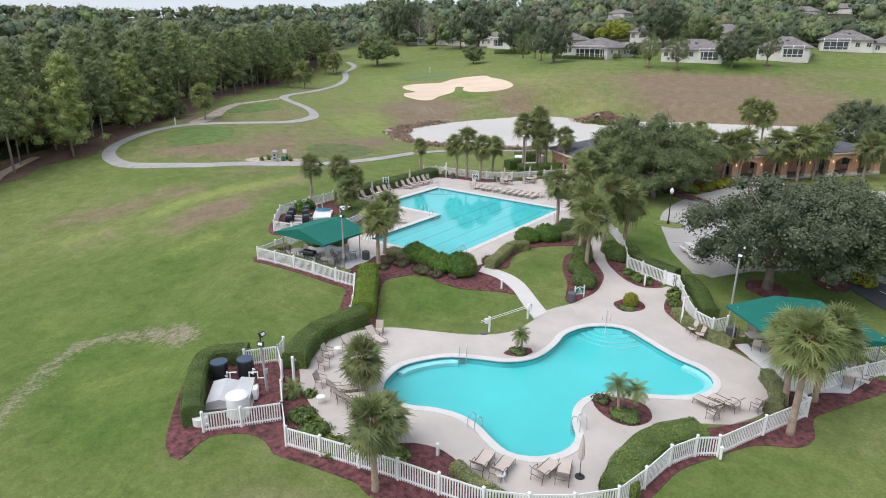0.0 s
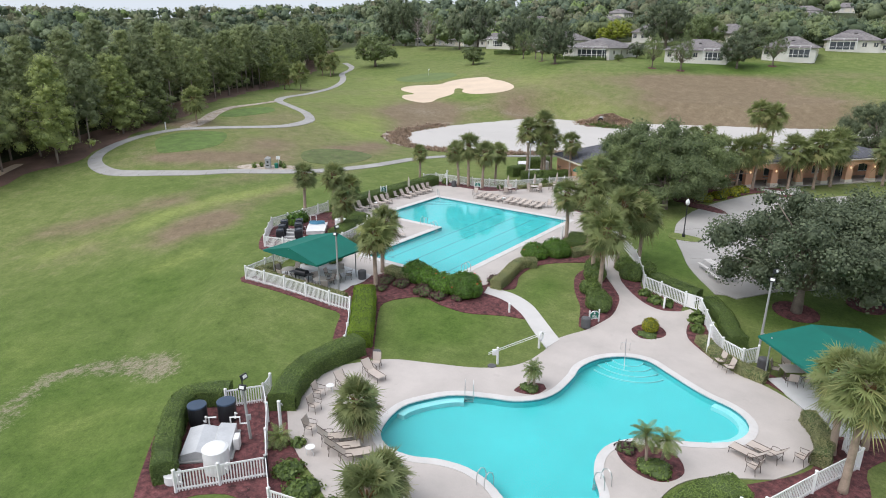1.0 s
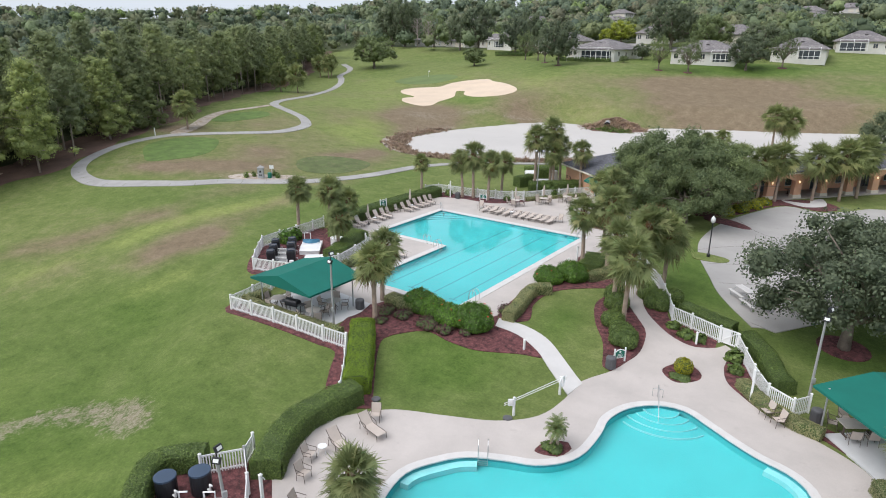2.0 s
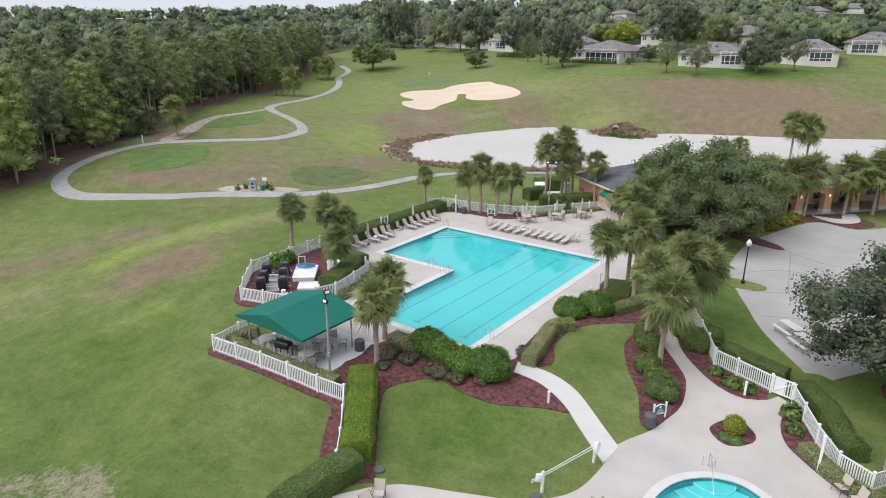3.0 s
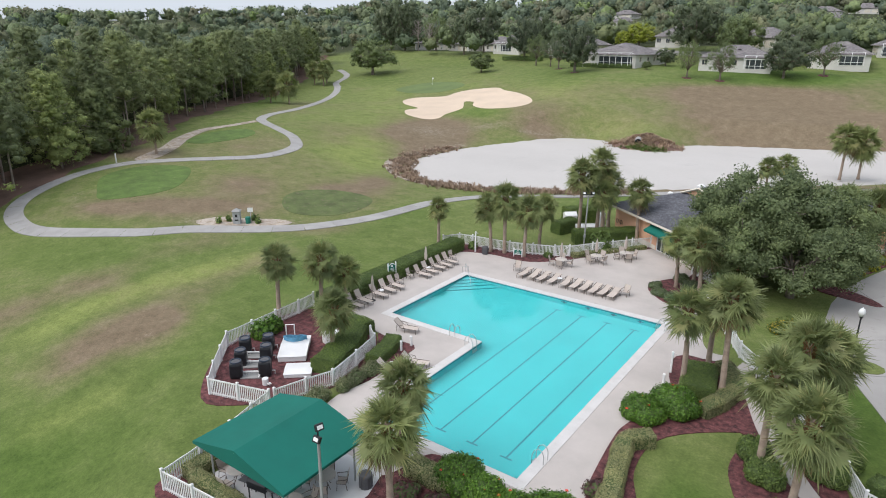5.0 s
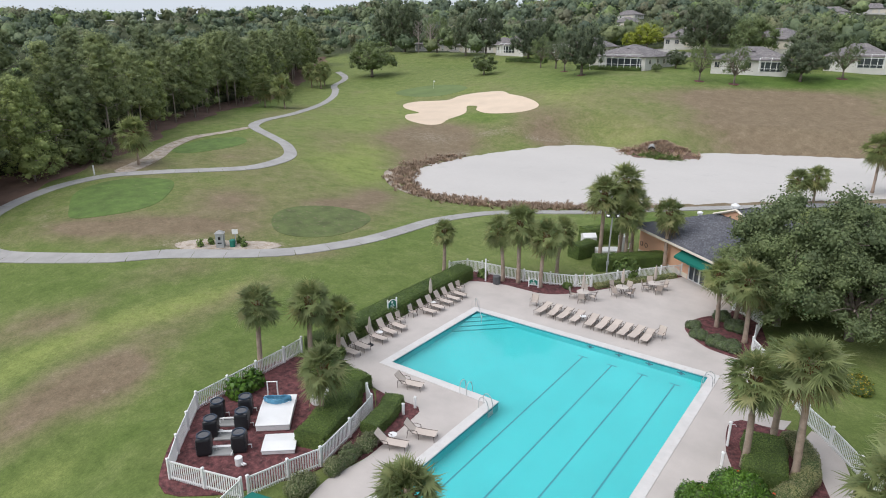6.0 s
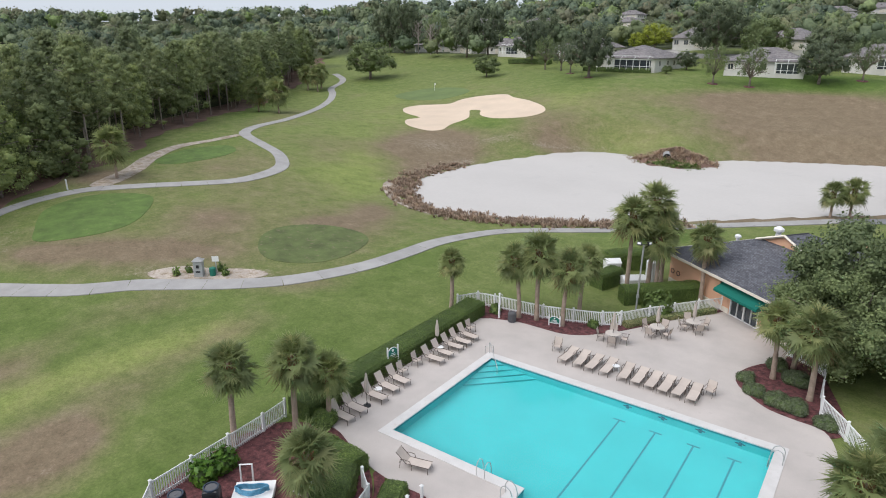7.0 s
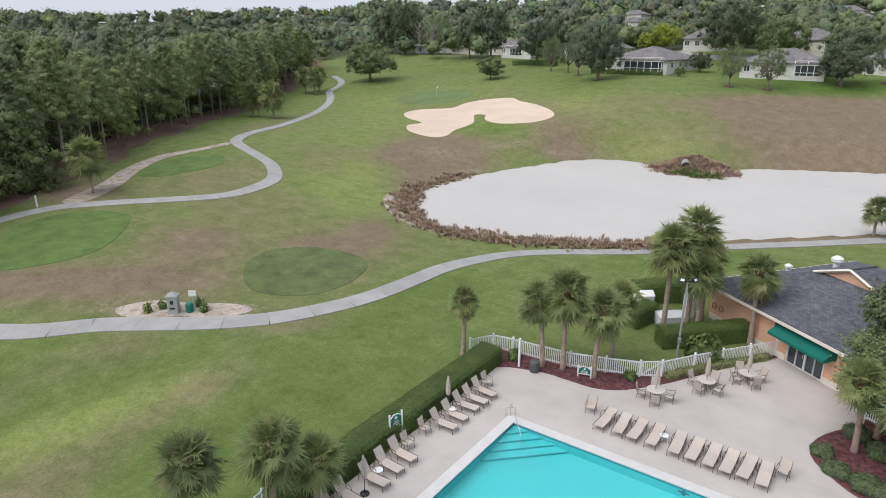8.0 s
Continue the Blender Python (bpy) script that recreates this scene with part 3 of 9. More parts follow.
def build_ground():
    xs = np.unique(np.r_[-np.geomspace(220, 2600, 26), np.arange(-220, -100, 2.5), np.arange(-100, -70, 1.5), np.arange(-70, 15, 1.0), np.arange(15, 60, 3.0), np.geomspace(60, 1500, 20)])
    ys = np.unique(np.r_[-np.geomspace(20, 1200, 16), np.arange(-20, 75, 1.0), np.arange(75, 182, 1.25), np.arange(182, 230, 2.5), np.geomspace(230, 2600, 40)])
    x, y = np.meshgrid(xs, ys)
    z = land(x, y)
    p = np.stack([x, y], -1)
    near = (x > -125) & (x < 40) & (y > 70) & (y < 200)
    wet = inside(p, POND) & near
    rim = inside(p, grown(POND, 10)) & near & ~wet
    out = near & ~wet
    shore = np.min(np.hypot(x[out][:, None] - POND[:, 0], y[out][:, None] - POND[:, 1]), 1)
    z[out] = POND_Z + 0.15 + (z[out] - POND_Z - 0.15) * ease(0, 10, shore + 1.2)
    z = np.where(rim, np.maximum(z, POND_Z + 0.12), np.where(wet, np.minimum(z, POND_Z - 0.4), z))
    for pool in (grown(dense(LAP, 1.0), 1.3), grown(KID, 1.3)):
        z = np.where(inside(p, pool), -3.2, z)
    nx, ny = len(xs), len(ys)
    i = (np.arange(ny - 1)[:, None] * nx + np.arange(nx - 1)).ravel()
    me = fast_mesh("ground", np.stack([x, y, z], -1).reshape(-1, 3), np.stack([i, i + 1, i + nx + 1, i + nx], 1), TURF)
    me.shade_smooth()
    dry = patchy(x, y, [(-90.06, 48.87, 12.08, 5.84, -2.62, 0.55), (-90.66, 61.6, 6.37, 4.73, 2.43, 0.5), (-79.06, 69.56, 7.61, 4.12, 2.24, 0.45), (-70.97, 56.15, 4.1, 1.7, -2.47, 0.4), (-105.92, 122.04, 13.43, 7.47, 2.04, 0.7), (-97.28, 112.81, 9.44, 2.76, 1.56, 0.6), (-88, 142.32, 7.5, 4.79, -2.8, 0.35), (-48.36, 186.31, 27.26, 8.5, -2.59, 1), (-40.84, 166.73, 21.68, 10.08, -2.57, 0.95), (-82.82, 139.72, 9.97, 4.59, -2.73, 0.25)])
    dry += patchy(x, y, [(-95.82, 44.63, 3.8, 1.86, -2.94, 0.5), (-87.78, 52.56, 7.02, 2.44, -2.46, 0.5), (-83.85, 80.32, 6.36, 2.47, 2.23, 0.5), (-83.9, 70.37, 4.54, 2.24, 1.01, 0.3), (-109.94, 97.87, 8.98, 4.58, 2.13, 0.3), (-62.53, 10.55, 4.27, 2.66, 3.11, 0.2), (-26.91, 0.97, 1.85, 1.05, -3, 0.5), (-23.38, 4.39, 1.67, 0.8, -2.56, 0.35)])
    dry += patchy(x, y, [(-146.53, 113.13, 21.4, 8.4, 2.43, 0.25), (-146.38, 168.64, 13.41, 4.52, 2.33, 0.25), (-125, 130, 45, 60, 0, 0.12), (-112, 76, 9, 9, 0, 0.3), (-118, 62, 6, 5, 0, 0.8), (-20, 1, 8, 3, 0, 0.3)])
    dry = dry * 1.15 + patchy(x, y, [(-36, 173, 38, 19, 0, 0.6), (-64.8, 32, 4.4, 2.8, 2.4, 1.0), (-65.3, 26.6, 5.5, 2.4, 2.4, 0.65), (-80, 158, 24, 14, 0, 0.15), (-103, 124, 12, 14, 0, 0.5), (-95, 146, 10, 7, 0, 0.5), (-95, 60, 22, 14, 0.5, 0.22), (-84, 78, 14, 10, 0, 0.22), (-112, 85, 18, 22, 0, 0.1), (-116, 160, 20, 10, 0, 0.2)])
    lush = patchy(x, y, [(-48.82, 204.29, 27.59, 8.3, -2.53, 1), (-106.52, 188.72, 23.2, 10.08, 2.33, 0.55), (-173, 182.38, 16.83, 8.11, 2.5, 0.4), (-163.08, 124, 56.57, 5.94, 2.34, 0.7), (-164.06, 219.64, 23.19, 11.27, 2.85, 0.3), (-105.78, 143.32, 8.61, 5.83, 2.95, 0.9), (-35.96, 1.67, 8.08, 3.37, 2.8, 0.55), (-66.65, 67.89, 8.53, 3.5, 1.77, 0.55), (-50.17, 92.31, 7.9, 3.94, 0.98, 0.9)])
    lush += patchy(x, y, [(-28.76, 26.59, 3.68, 1.33, -2.49, 0.5), (-26.73, 25.06, 4.08, 3.47, -2.42, 0.6), (-24.08, 35.02, 3.36, 1.69, 1.83, 1), (-18.03, 49.62, 5.95, 2.81, 1.55, 1), (-3.62, 17.16, 5.81, 0.8, -2.49, 0.3), (-53.69, 17.89, 6.64, 3.38, 2.88, 0.35), (-3.87, 44.39, 4.74, 1.51, -2.42, 1), (-62, 206, 46, 8, -0.2, 0.6), (-15, 55, 8, 12, 0, 0.9), (-4, 45, 10, 8, 0, 0.7), (-2, 12, 14, 10, 0, 0.5)])
    pale = patchy(x, y, [(-98.82, 93.24, 16.66, 3.58, 2.28, 0.7), (-138.54, 145.7, 25, 5.52, 2.3, 0.3), (-91.92, 160.05, 9.68, 4.69, 2.82, 0.7), (-110.24, 74.87, 8.39, 2.98, 2.53, 0.3), (-103.6, 96.81, 11.33, 4.53, 2.19, 0.5), (-71.79, 149.74, 8.83, 5.28, -2.64, 0.45)])
    dry += along(x, y, [(-47.4, 6.1), (-46.3, 8.1), (-44.5, 9.7), (-41.7, 10.9), (-38.5, 9.7)], 1.8, 0.8)
    pale += patchy(x, y, [(-53.17, 6.87, 4.44, 2.68, 2.78, 0.35), (-38.17, 4.06, 4.25, 2.84, -3.08, 0.4)])
    bare = along(x, y, [(-39.5, -3.4), (-42.6, -0.1), (-44.2, 1.8), (-46.2, 3.8), (-47.4, 6.1), (-46.3, 8.1), (-44.5, 9.7), (-41.7, 10.9), (-38.5, 9.7)], 1.6, 0.6)
    bare += along(x, y, [(-43.5, 8.0), (-40.5, 9.4)], 1.6, 0.25) + along(x, y, [(-84.0, 48.6), (-80.0, 51.6), (-75.0, 55.4)], 2.4, 0.5)
    bare += along(x, y, [(-129, 92), (-127.4, 86), (-126.8, 80), (-122.6, 73), (-118, 67), (-113.5, 60)], 2.6, 0.45) + along(x, y, [(-105, 46), (-100, 43.5)], 1.6, 0.5)
    bare += along(x, y, [(-96, 97), (-97, 104), (-95.5, 112), (-95, 120)], 2.2, 0.5) + along(x, y, [(-90, 88.5), (-82, 85), (-72, 85.5), (-62, 90)], 1.4, 0.5) + along(x, y, [(-91, 139), (-84, 144.5), (-77, 149)], 1.2, 0.45)
    bare += patchy(x, y, [(-106, 122, 10, 7, 0, 0.55), (-98, 134.5, 8, 4, 0.9, 0.5), (-92, 146, 8, 5, 0.4, 0.3), (-100, 112, 5, 4, 0, 0.3), (-82, 62, 3, 3, 0, 0.3), (-42, 108, 14, 1.4, 0.75, 0.4), (-20, 126, 16, 1.4, 0.55, 0.4), (-87, 64, 3, 2, 0, 0.3)])
    lush += patchy(x, y, [(-44, 8, 26, 12, 0.3, 0.75), (-30, 2, 14, 6, 0, 0.3), (-28, 26, 5, 6, 0, 0.4), (-74, 42, 15, 13, 0.6, 0.25), (-62, 44, 7, 14, 0.3, 0.4), (-62, 6, 14, 12, 0, 0.3)])
    pale += patchy(x, y, [(-118, 125, 34, 40, 0.6, 0.42), (-100, 92, 12, 14, 0, 0.4), (-95, 165, 22, 10, 0.2, 0.4), (-70, 150, 14, 6, 0.3, 0.3), (-140, 172, 24, 12, 0.5, 0.35), (-90, 68, 10, 6, 0, 0.3)])
    dry += patchy(x, y, [(-40, 110, 16, 2.2, 0.75, 1.0), (-16, 127, 20, 2.5, 0.5, 1.0)])
    dry += along(x, y, [(-71.4, 20.9), (-67.4, 24.0), (-66.2, 27.9), (-64.1, 31.8)], 3.4, 0.25) + along(x, y, [(-83.0, 21.4), (-78.3, 27.0), (-78.4, 32.8)], 3.0, 0.55) + along(x, y, [(-77.1, 34.4), (-78.9, 40.4), (-77.2, 46.1)], 2.6, 0.55) + along(x, y, [(-66.5, 38.5), (-67.3, 41.8), (-67.7, 48.3)], 2.4, 0.5)
    # pale bands over the mound: the crest's highlight is put into the turf colour
    pale += along(x, y, [(-72.4, 26.6), (-72.8, 30.3), (-71.9, 34.0), (-70.5, 40.0), (-69.3, 46.0)], 1.5, 0.95) + along(x, y, [(-59.3, 21.6), (-58.1, 25.4)], 1.4, 0.6) + along(x, y, [(-75.1, 18.3), (-74.0, 21.1)], 1.5, 0.7) + along(x, y, [(-72.8, 29.8), (-72.1, 36.7), (-70.8, 40.2), (-68.8, 45.9)], 1.7, 0.9)
    lush += patchy(x, y, [(-56, 22, 14, 5, 0.5, 0.5), (-56, 52, 5, 14, 0.2, 0.35), (-88, 36, 14, 4, 0.45, 0.4)]) - along(x, y, [(-72.4, 26.6), (-72.8, 30.3), (-71.9, 34.0), (-70.5, 40.0), (-69.3, 46.0)], 1.8, 0.4) - along(x, y, [(-72.8, 29.8), (-72.1, 36.7), (-70.8, 40.2), (-68.8, 45.9)], 1.8, 0.4) - along(x, y, [(-71.4, 20.9), (-67.4, 24.0), (-66.2, 27.9), (-64.1, 31.8)], 3.6, 0.5)
    bare += patchy(x, y, [(-63.2, 30.6, 2.2, 1.3, 2.4, 0.4)])
    lush += along(x, y, [(-57.1, 28.7), (-57.7, 33.9)], 1.6, 0.4)
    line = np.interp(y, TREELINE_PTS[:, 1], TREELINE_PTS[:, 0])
    # where the colour is darkened, so no bright lawn shows between the crowns
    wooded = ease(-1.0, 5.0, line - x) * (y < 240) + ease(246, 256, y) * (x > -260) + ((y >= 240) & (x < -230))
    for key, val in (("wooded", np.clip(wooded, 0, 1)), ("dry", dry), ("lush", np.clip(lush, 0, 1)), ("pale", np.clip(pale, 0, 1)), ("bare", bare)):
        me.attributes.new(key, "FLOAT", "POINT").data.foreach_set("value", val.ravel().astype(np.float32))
    tagged(new("ground", me), "mown golf course turf with dry brown patches", "grass", kind="structure")


BUNKER = smooth_line([(-135, 150.3), (-134, 155), (-127, 158.7), (-126.5, 164), (-123.5, 167.8), (-117, 169.4), (-112, 165.5), (-105.5, 161.5), (-98, 155), (-96.5, 151), (-99.5, 148), (-106, 146.8), (-111, 149.4),
                      (-114, 154), (-117.4, 153.5), (-112.9, 145.7), (-112.9, 138.8), (-111.7, 134), (-113.6, 131.5), (-119.6, 132.8), (-124, 137.7), (-123.3, 142), (-130.5, 145.5)], 1.0, True)
build_ground()


def laid(name, outline, mat, label, category, lift=0.04, step=2.0, holes=(), skirt=0.12, height=land):
    return tagged(new(name, mesh_of(name, sheet(outline, height, lift, holes, step, skirt), mat)), label, category, kind="structure")


# golf course: sand, tees, putting green, paths
laid("bunker", grown(BUNKER, 0.4), SAND, "pale raked sand bunker in the fairway", "bunker", 0.05, 1.5)
tagged(new("pond", mesh_of("pond", sheet(grown(POND, 0.3), lambda x, y: POND_Z + 0 * x, 0.0, (), 6.0, 0.3), SILT)), "wide pale grey pond with a sandy rim", "pond", kind="structure")


def turf_patch(name, pts, mat, label, category, lift=0.035):
    return laid(name, smooth_line(pts, 0.8, True), mat, label, category, lift, 1.5, (), 0.1)


TEE = surface("tee_turf", (0.092, 0.150, 0.030), 0.9, 0.3, 0.6, 9, 0.5, stain=(0.19, 0.20, 0.08), stain_at=0.60)
TEE_DRY = surface("dry_tee_turf", (0.094, 0.122, 0.036), 0.9, 0.3, 0.6, 9, 0.5, stain=(0.175, 0.145, 0.085), stain_at=0.56)
GREEN_TURF = surface("putting_turf", (0.120, 0.168, 0.052), 0.9, 0.15, 0.2, 20, 0.3)
turf_patch("tee_ground", [(-103, 47.5), (-109.4, 51.6), (-110.4, 57), (-106.5, 61.2), (-102.6, 61.1), (-96.6, 55.2), (-96, 50.4), (-99, 46.2)], TEE, "close-mown dark green tee ground with scattered leaves", "tee")
turf_patch("tee_ground", [(-80.9, 59.4), (-83.8, 62.6), (-84.3, 66.2), (-82.2, 69.7), (-78.2, 71), (-74.8, 69.5), (-72.9, 65.1), (-73.2, 61.2), (-75.1, 59), (-77.8, 58.1)], TEE_DRY, "oval close-mown olive green tee ground beside the cart path", "tee")
turf_patch("tee_ground", [(-120.3, 72), (-123.3, 79), (-122.1, 86), (-118, 85), (-115.7, 79.6), (-116.4, 72.6)], TEE, "close-mown dark green tee ground inside the path loop", "tee")
turf_patch("putting_green", [(-152, 167), (-149, 178), (-139, 180), (-131, 174), (-133.4, 164), (-143, 161.5)], GREEN_TURF, "smooth light green putting green", "green")


def cart_path(pts, width, label, mat=None):
    """A concrete path of single slabs with open joints."""
    line = smooth_line(pts, 0.75)
    root = thing("cart_path", label, "path", kind="structure")
    k = 4
    for i in range(0, len(line) - 1, k):
        seg = line[i:i + k + 1].copy()
        if len(seg) < 2:
            continue
        d = seg[-1] - seg[-2]
        seg[-1] -= d / (np.linalg.norm(d) + 1e-9) * 0.025
        part("slab", ribbon(seg, width, land, 0.07), mat or PATH_GREY, root)
    return root


cart_path([(-33.7, 113.7), (-39.8, 107.8), (-47.5, 100.7), (-56.1, 92.1), (-62.8, 87.0), (-66.2, 83.2), (-68.0, 78.5), (-68.9, 73.8), (-68.9, 68.4), (-69.3, 63.4), (-70.6, 59.2), (-72.6, 55.4), (-75.6, 52.2), (-79.2, 49.2), (-82, 46.8), (-86.3, 42.4),
           (-95.5, 37.6), (-102, 37.4), (-107.6, 39.6), (-111.5, 44.2), (-114, 51), (-113.4, 57.6), (-110.4, 61.9), (-106, 68), (-103.4, 74), (-104.3, 80.2), (-107, 85.2), (-113, 89.6), (-119, 91.6), (-126, 93.9),
           (-131, 97), (-136, 104), (-142, 117), (-154, 136.5), (-166, 154), (-175, 164)], 2.1, "winding grey concrete cart path with slab joints")
cart_path([(-175, 164.2), (-183, 171.5), (-188.5, 181.5), (-195, 189), (-207, 197.5)], 2.2, "grey concrete cart path curving behind the green")
cart_path([(-33.7, 113.5), (-20, 122), (0, 130), (25, 136)], 2.4, "dark grey asphalt cart path along the pond shore", WORN_ASPHALT)
laid("sandy_track", smooth_line([(-100, 17.5), (-106, 21.6), (-110.4, 24.6), (-113.2, 28.5), (-115.5, 32), (-116.6, 31.2), (-114.6, 27.5), (-111.8, 23.4), (-107, 20.2), (-101, 16)], 0.8, True), SAND, "pale sandy track leading into the trees", "track", 0.06, 1.5)
laid("old_track", smooth_line([(-129.5, 94), (-128, 87), (-127.6, 79.7), (-123.6, 72), (-119, 66.4), (-115.0, 59.5), (-112.8, 61.4), (-116.4, 67.8), (-121.4, 73.4), (-125.4, 80), (-126.3, 87), (-128.0, 94)], 0.8, True), SHELL, "worn sandy track beside the trees", "track", 0.05, 1.5)

# lap pool terrace
COPE = 0.6


def offset_rect(poly, d):
    """A right-angled outline moved outwards by d, corners kept square."""
    p, out = np.asarray(poly), []
    n = len(p)
    for i in range(n):
        a, b, c = p[i - 1], p[i], p[(i + 1) % n]
        e1, e2 = (b - a) / np.linalg.norm(b - a), (c - b) / np.linalg.norm(c - b)
        n1, n2 = np.array([e1[1], -e1[0]]), np.array([e2[1], -e2[0]])
        out.append(b + d * (n1 + n2))
    return np.array(out)


LAP_COPE = offset_rect(LAP, COPE)
lap_west = np.vstack([
    [(-54.3, 60.2), (-54.2, 46), (-54.2, 42.5), (-52.2, 42.1)], smooth_line([(-49.8, 41.1), (-48.4, 40.75), (-47, 40.6), (-45, 40.7), (-44.6, 40.3), (-44.45, 38.8), (-44.3, 37.2), (-44.2, 35), (-44.6, 32.5), (-44, 30)], 0.6)])
lap_deck = np.vstack([lap_west,
    smooth_line([(-42, 29), (-37.6, 28.2), (-36.4, 31.3), (-34.4, 31.1), (-32.3, 30.8), (-30.7, 31), (-29, 31.6), (-28.3, 32.6), (-28.7, 34.5), (-29.1, 38.5), (-29, 40.2), (-28.2, 43), (-28, 45.3), (-28.7, 47.1), (-29.15, 49), (-29.2, 50.3), (-28.7, 50.95), (-27.6, 51), (-26.5, 51.25)], 0.5),
    smooth_line([(-26.3, 52.5), (-27.4, 52.3), (-28.4, 54), (-28.9, 57), (-29.7, 58.7), (-31, 58.95), (-32.7, 59.3), (-33.9, 60.2), (-34.9, 61.3), (-35.3, 62.5), (-35, 64), (-34.3, 65.3), (-33, 67), (-33.2, 68.6)], 0.5),
    [(-35.3, 71.2), (-38.6, 73.3)], smooth_line([(-40.9, 70.1), (-42.5, 67.4), (-44, 64.9), (-45.3, 63.2), (-46.4, 62.1), (-47.7, 61.5), (-49.7, 61.45), (-51.4, 61.4), (-53.6, 60.7)], 0.5)])
laid("pool_deck", lap_deck, CONCRETE, "pale beige textured concrete deck round the lap pool", "pool deck", 0.06, 2.0, (LAP_COPE,), 0.25)
KID_COPE = grown(KID, 0.44)
kid_west = np.vstack([
    smooth_line([(-27.7, 10.7), (-28.6, 11.8), (-29.2, 13.6), (-29.3, 15.8), (-28.5, 17.4), (-27, 19.1), (-24.2, 20.4), (-21.6, 21.7), (-19.9, 23.6), (-19.5, 26.2), (-19.7, 28.3)], 0.5),
    smooth_line([(-19.2, 29.6), (-18.5, 31), (-18.1, 32.5), (-17.8, 34.3), (-18.3, 36.8), (-19.3, 38.3), (-21, 40.6), (-22.3, 43), (-23.2, 45), (-24.3, 48), (-25.4, 51.1)], 0.5)])
kid_deck = np.vstack([kid_west,
    smooth_line([(-25.2, 52.1), (-23.9, 51.3), (-22.6, 47.5), (-21.1, 43.6), (-19.6, 40.4), (-18, 38.5), (-16.4, 37.4), (-14.9, 37.2), (-13.7, 38)], 0.5), [(-13.3, 38.7), (-12.6, 38.4)],
    smooth_line([(-12.7, 37.6), (-12.7, 36), (-12.2, 34.4), (-11.2, 33.2), (-9, 31.4), (-6.2, 30.3), (-4.2, 29), (-3, 27), (-2.6, 24.8), (-3.1, 22.8), (-4.1, 21)], 0.5),
    smooth_line([(-5.3, 20.2), (-7, 19), (-8, 17.2), (-8.2, 14.4), (-7.9, 12.7), (-7.5, 11.2), (-9, 9.3), (-11, 8.5), (-12.6, 8.8), (-14, 9.1), (-15.4, 9.5), (-17, 9.1), (-18.6, 7.8), (-20, 6.8), (-22.3, 7.7), (-24, 8.3), (-26, 9.3)], 0.5)])
ISLE = smooth_line([(-11.2, 18.6), (-10.8, 19.5), (-9.7, 20.1), (-8.5, 20.0), (-7.8, 18.8), (-8.3, 17.6), (-9.3, 17.3), (-10.5, 17.8)], 0.3, True)
ISLE_N = smooth_line([(-18.5, 20.5), (-18.3, 21.8), (-17.4, 22.3), (-17.0, 21.9), (-17.3, 20.8)], 0.3, True)
ISLE_E = smooth_line([(-15.9, 33.2), (-15, 34.9), (-13.8, 34.4), (-13.6, 33.3), (-14.7, 32.2)], 0.3, True)
laid("pool_deck", kid_deck, CONCRETE, "pale beige textured concrete deck round the curved pool", "pool deck", 0.06, 1.5, (KID_COPE, ISLE, ISLE_N, ISLE_E), 0.25)


def ring(outer, inner, z0, z1):
    """A flat band between two outlines with the same number of corners."""
    n = len(outer)
    s = Shape()
    o, q = np.asarray(outer), np.asarray(inner)
    v = [np.column_stack([p, np.full(n, z)]) for p, z in ((o, z1), (q, z1), (q, z0), (o, z0))]
    s.add(np.concatenate(v), [(k * n + i, k * n + (i + 1) % n, (k + 1) % 4 * n + (i + 1) % n, (k + 1) % 4 * n + i) for k in range(4) for i in range(n)])
    return s


def pool(name, outline, coping_outer, level, depth, label):
    """A plastered basin with coping, a dark waterline band and its water."""
    root = thing(name, label, "pool", kind="structure")
    line = np.asarray(outline)
    n = len(line)
    part("coping", ring(coping_outer, grown(line, -0.03) if n > 10 else offset_rect(line, -0.03), level + 0.02, level + 0.09), COPING, root, "white pool coping")
    s = Shape()
    s.add(np.concatenate([np.column_stack([line, np.full(n, level + 0.03)]), np.column_stack([line, np.full(n, level - depth)])]), [(i, (i + 1) % n, n + (i + 1) % n, n + i) for i in range(n)])
    part("basin_wall", s, PLASTER, root)
    part("basin_floor", sheet(line, lambda x, y: level - depth + 0 * x, 0.0, (), 3.0), PLASTER, root)
    inner = grown(line, -0.012) if n > 10 else offset_rect(line, -0.012)
    part("tile_band", ring(line, inner, level - 0.13, level + 0.015), LANE_TILE, root)
    w = part("water", sheet(line, lambda x, y: level - 0.07 + 0 * x, 0.0, (), 3.0), WATER, root, "clear turquoise still water")
    w.visible_shadow = False
    return root


LAP_DEPTH = 0.98
lap_pool = pool("lap_pool", LAP, LAP_COPE, 0.0, LAP_DEPTH, "L-shaped turquoise lap pool with lane lines")
kid_pool = pool("leisure_pool", KID, KID_COPE, -0.8, 0.75, "free-form curved turquoise leisure pool")
for x in (-33.4, -35.6, -37.8, -40.0):
    s = Shape().box(x, 43.9, -LAP_DEPTH + 0.006, 0.11, 19.6, 0.008).box(x, 53.7, -LAP_DEPTH + 0.007, 0.75, 0.13, 0.008).box(x, 34.1, -LAP_DEPTH + 0.007, 0.75, 0.13, 0.008)
    part("lane_line", s, LANE_TILE, lap_pool, "dark tiled lane line on the floor")
    part("wall_target", Shape().box(x, 54.985, -0.42, 0.2, 0.012, 0.5).box(x, 54.984, -0.38, 0.55, 0.012, 0.16), TILE_DARK, lap_pool)
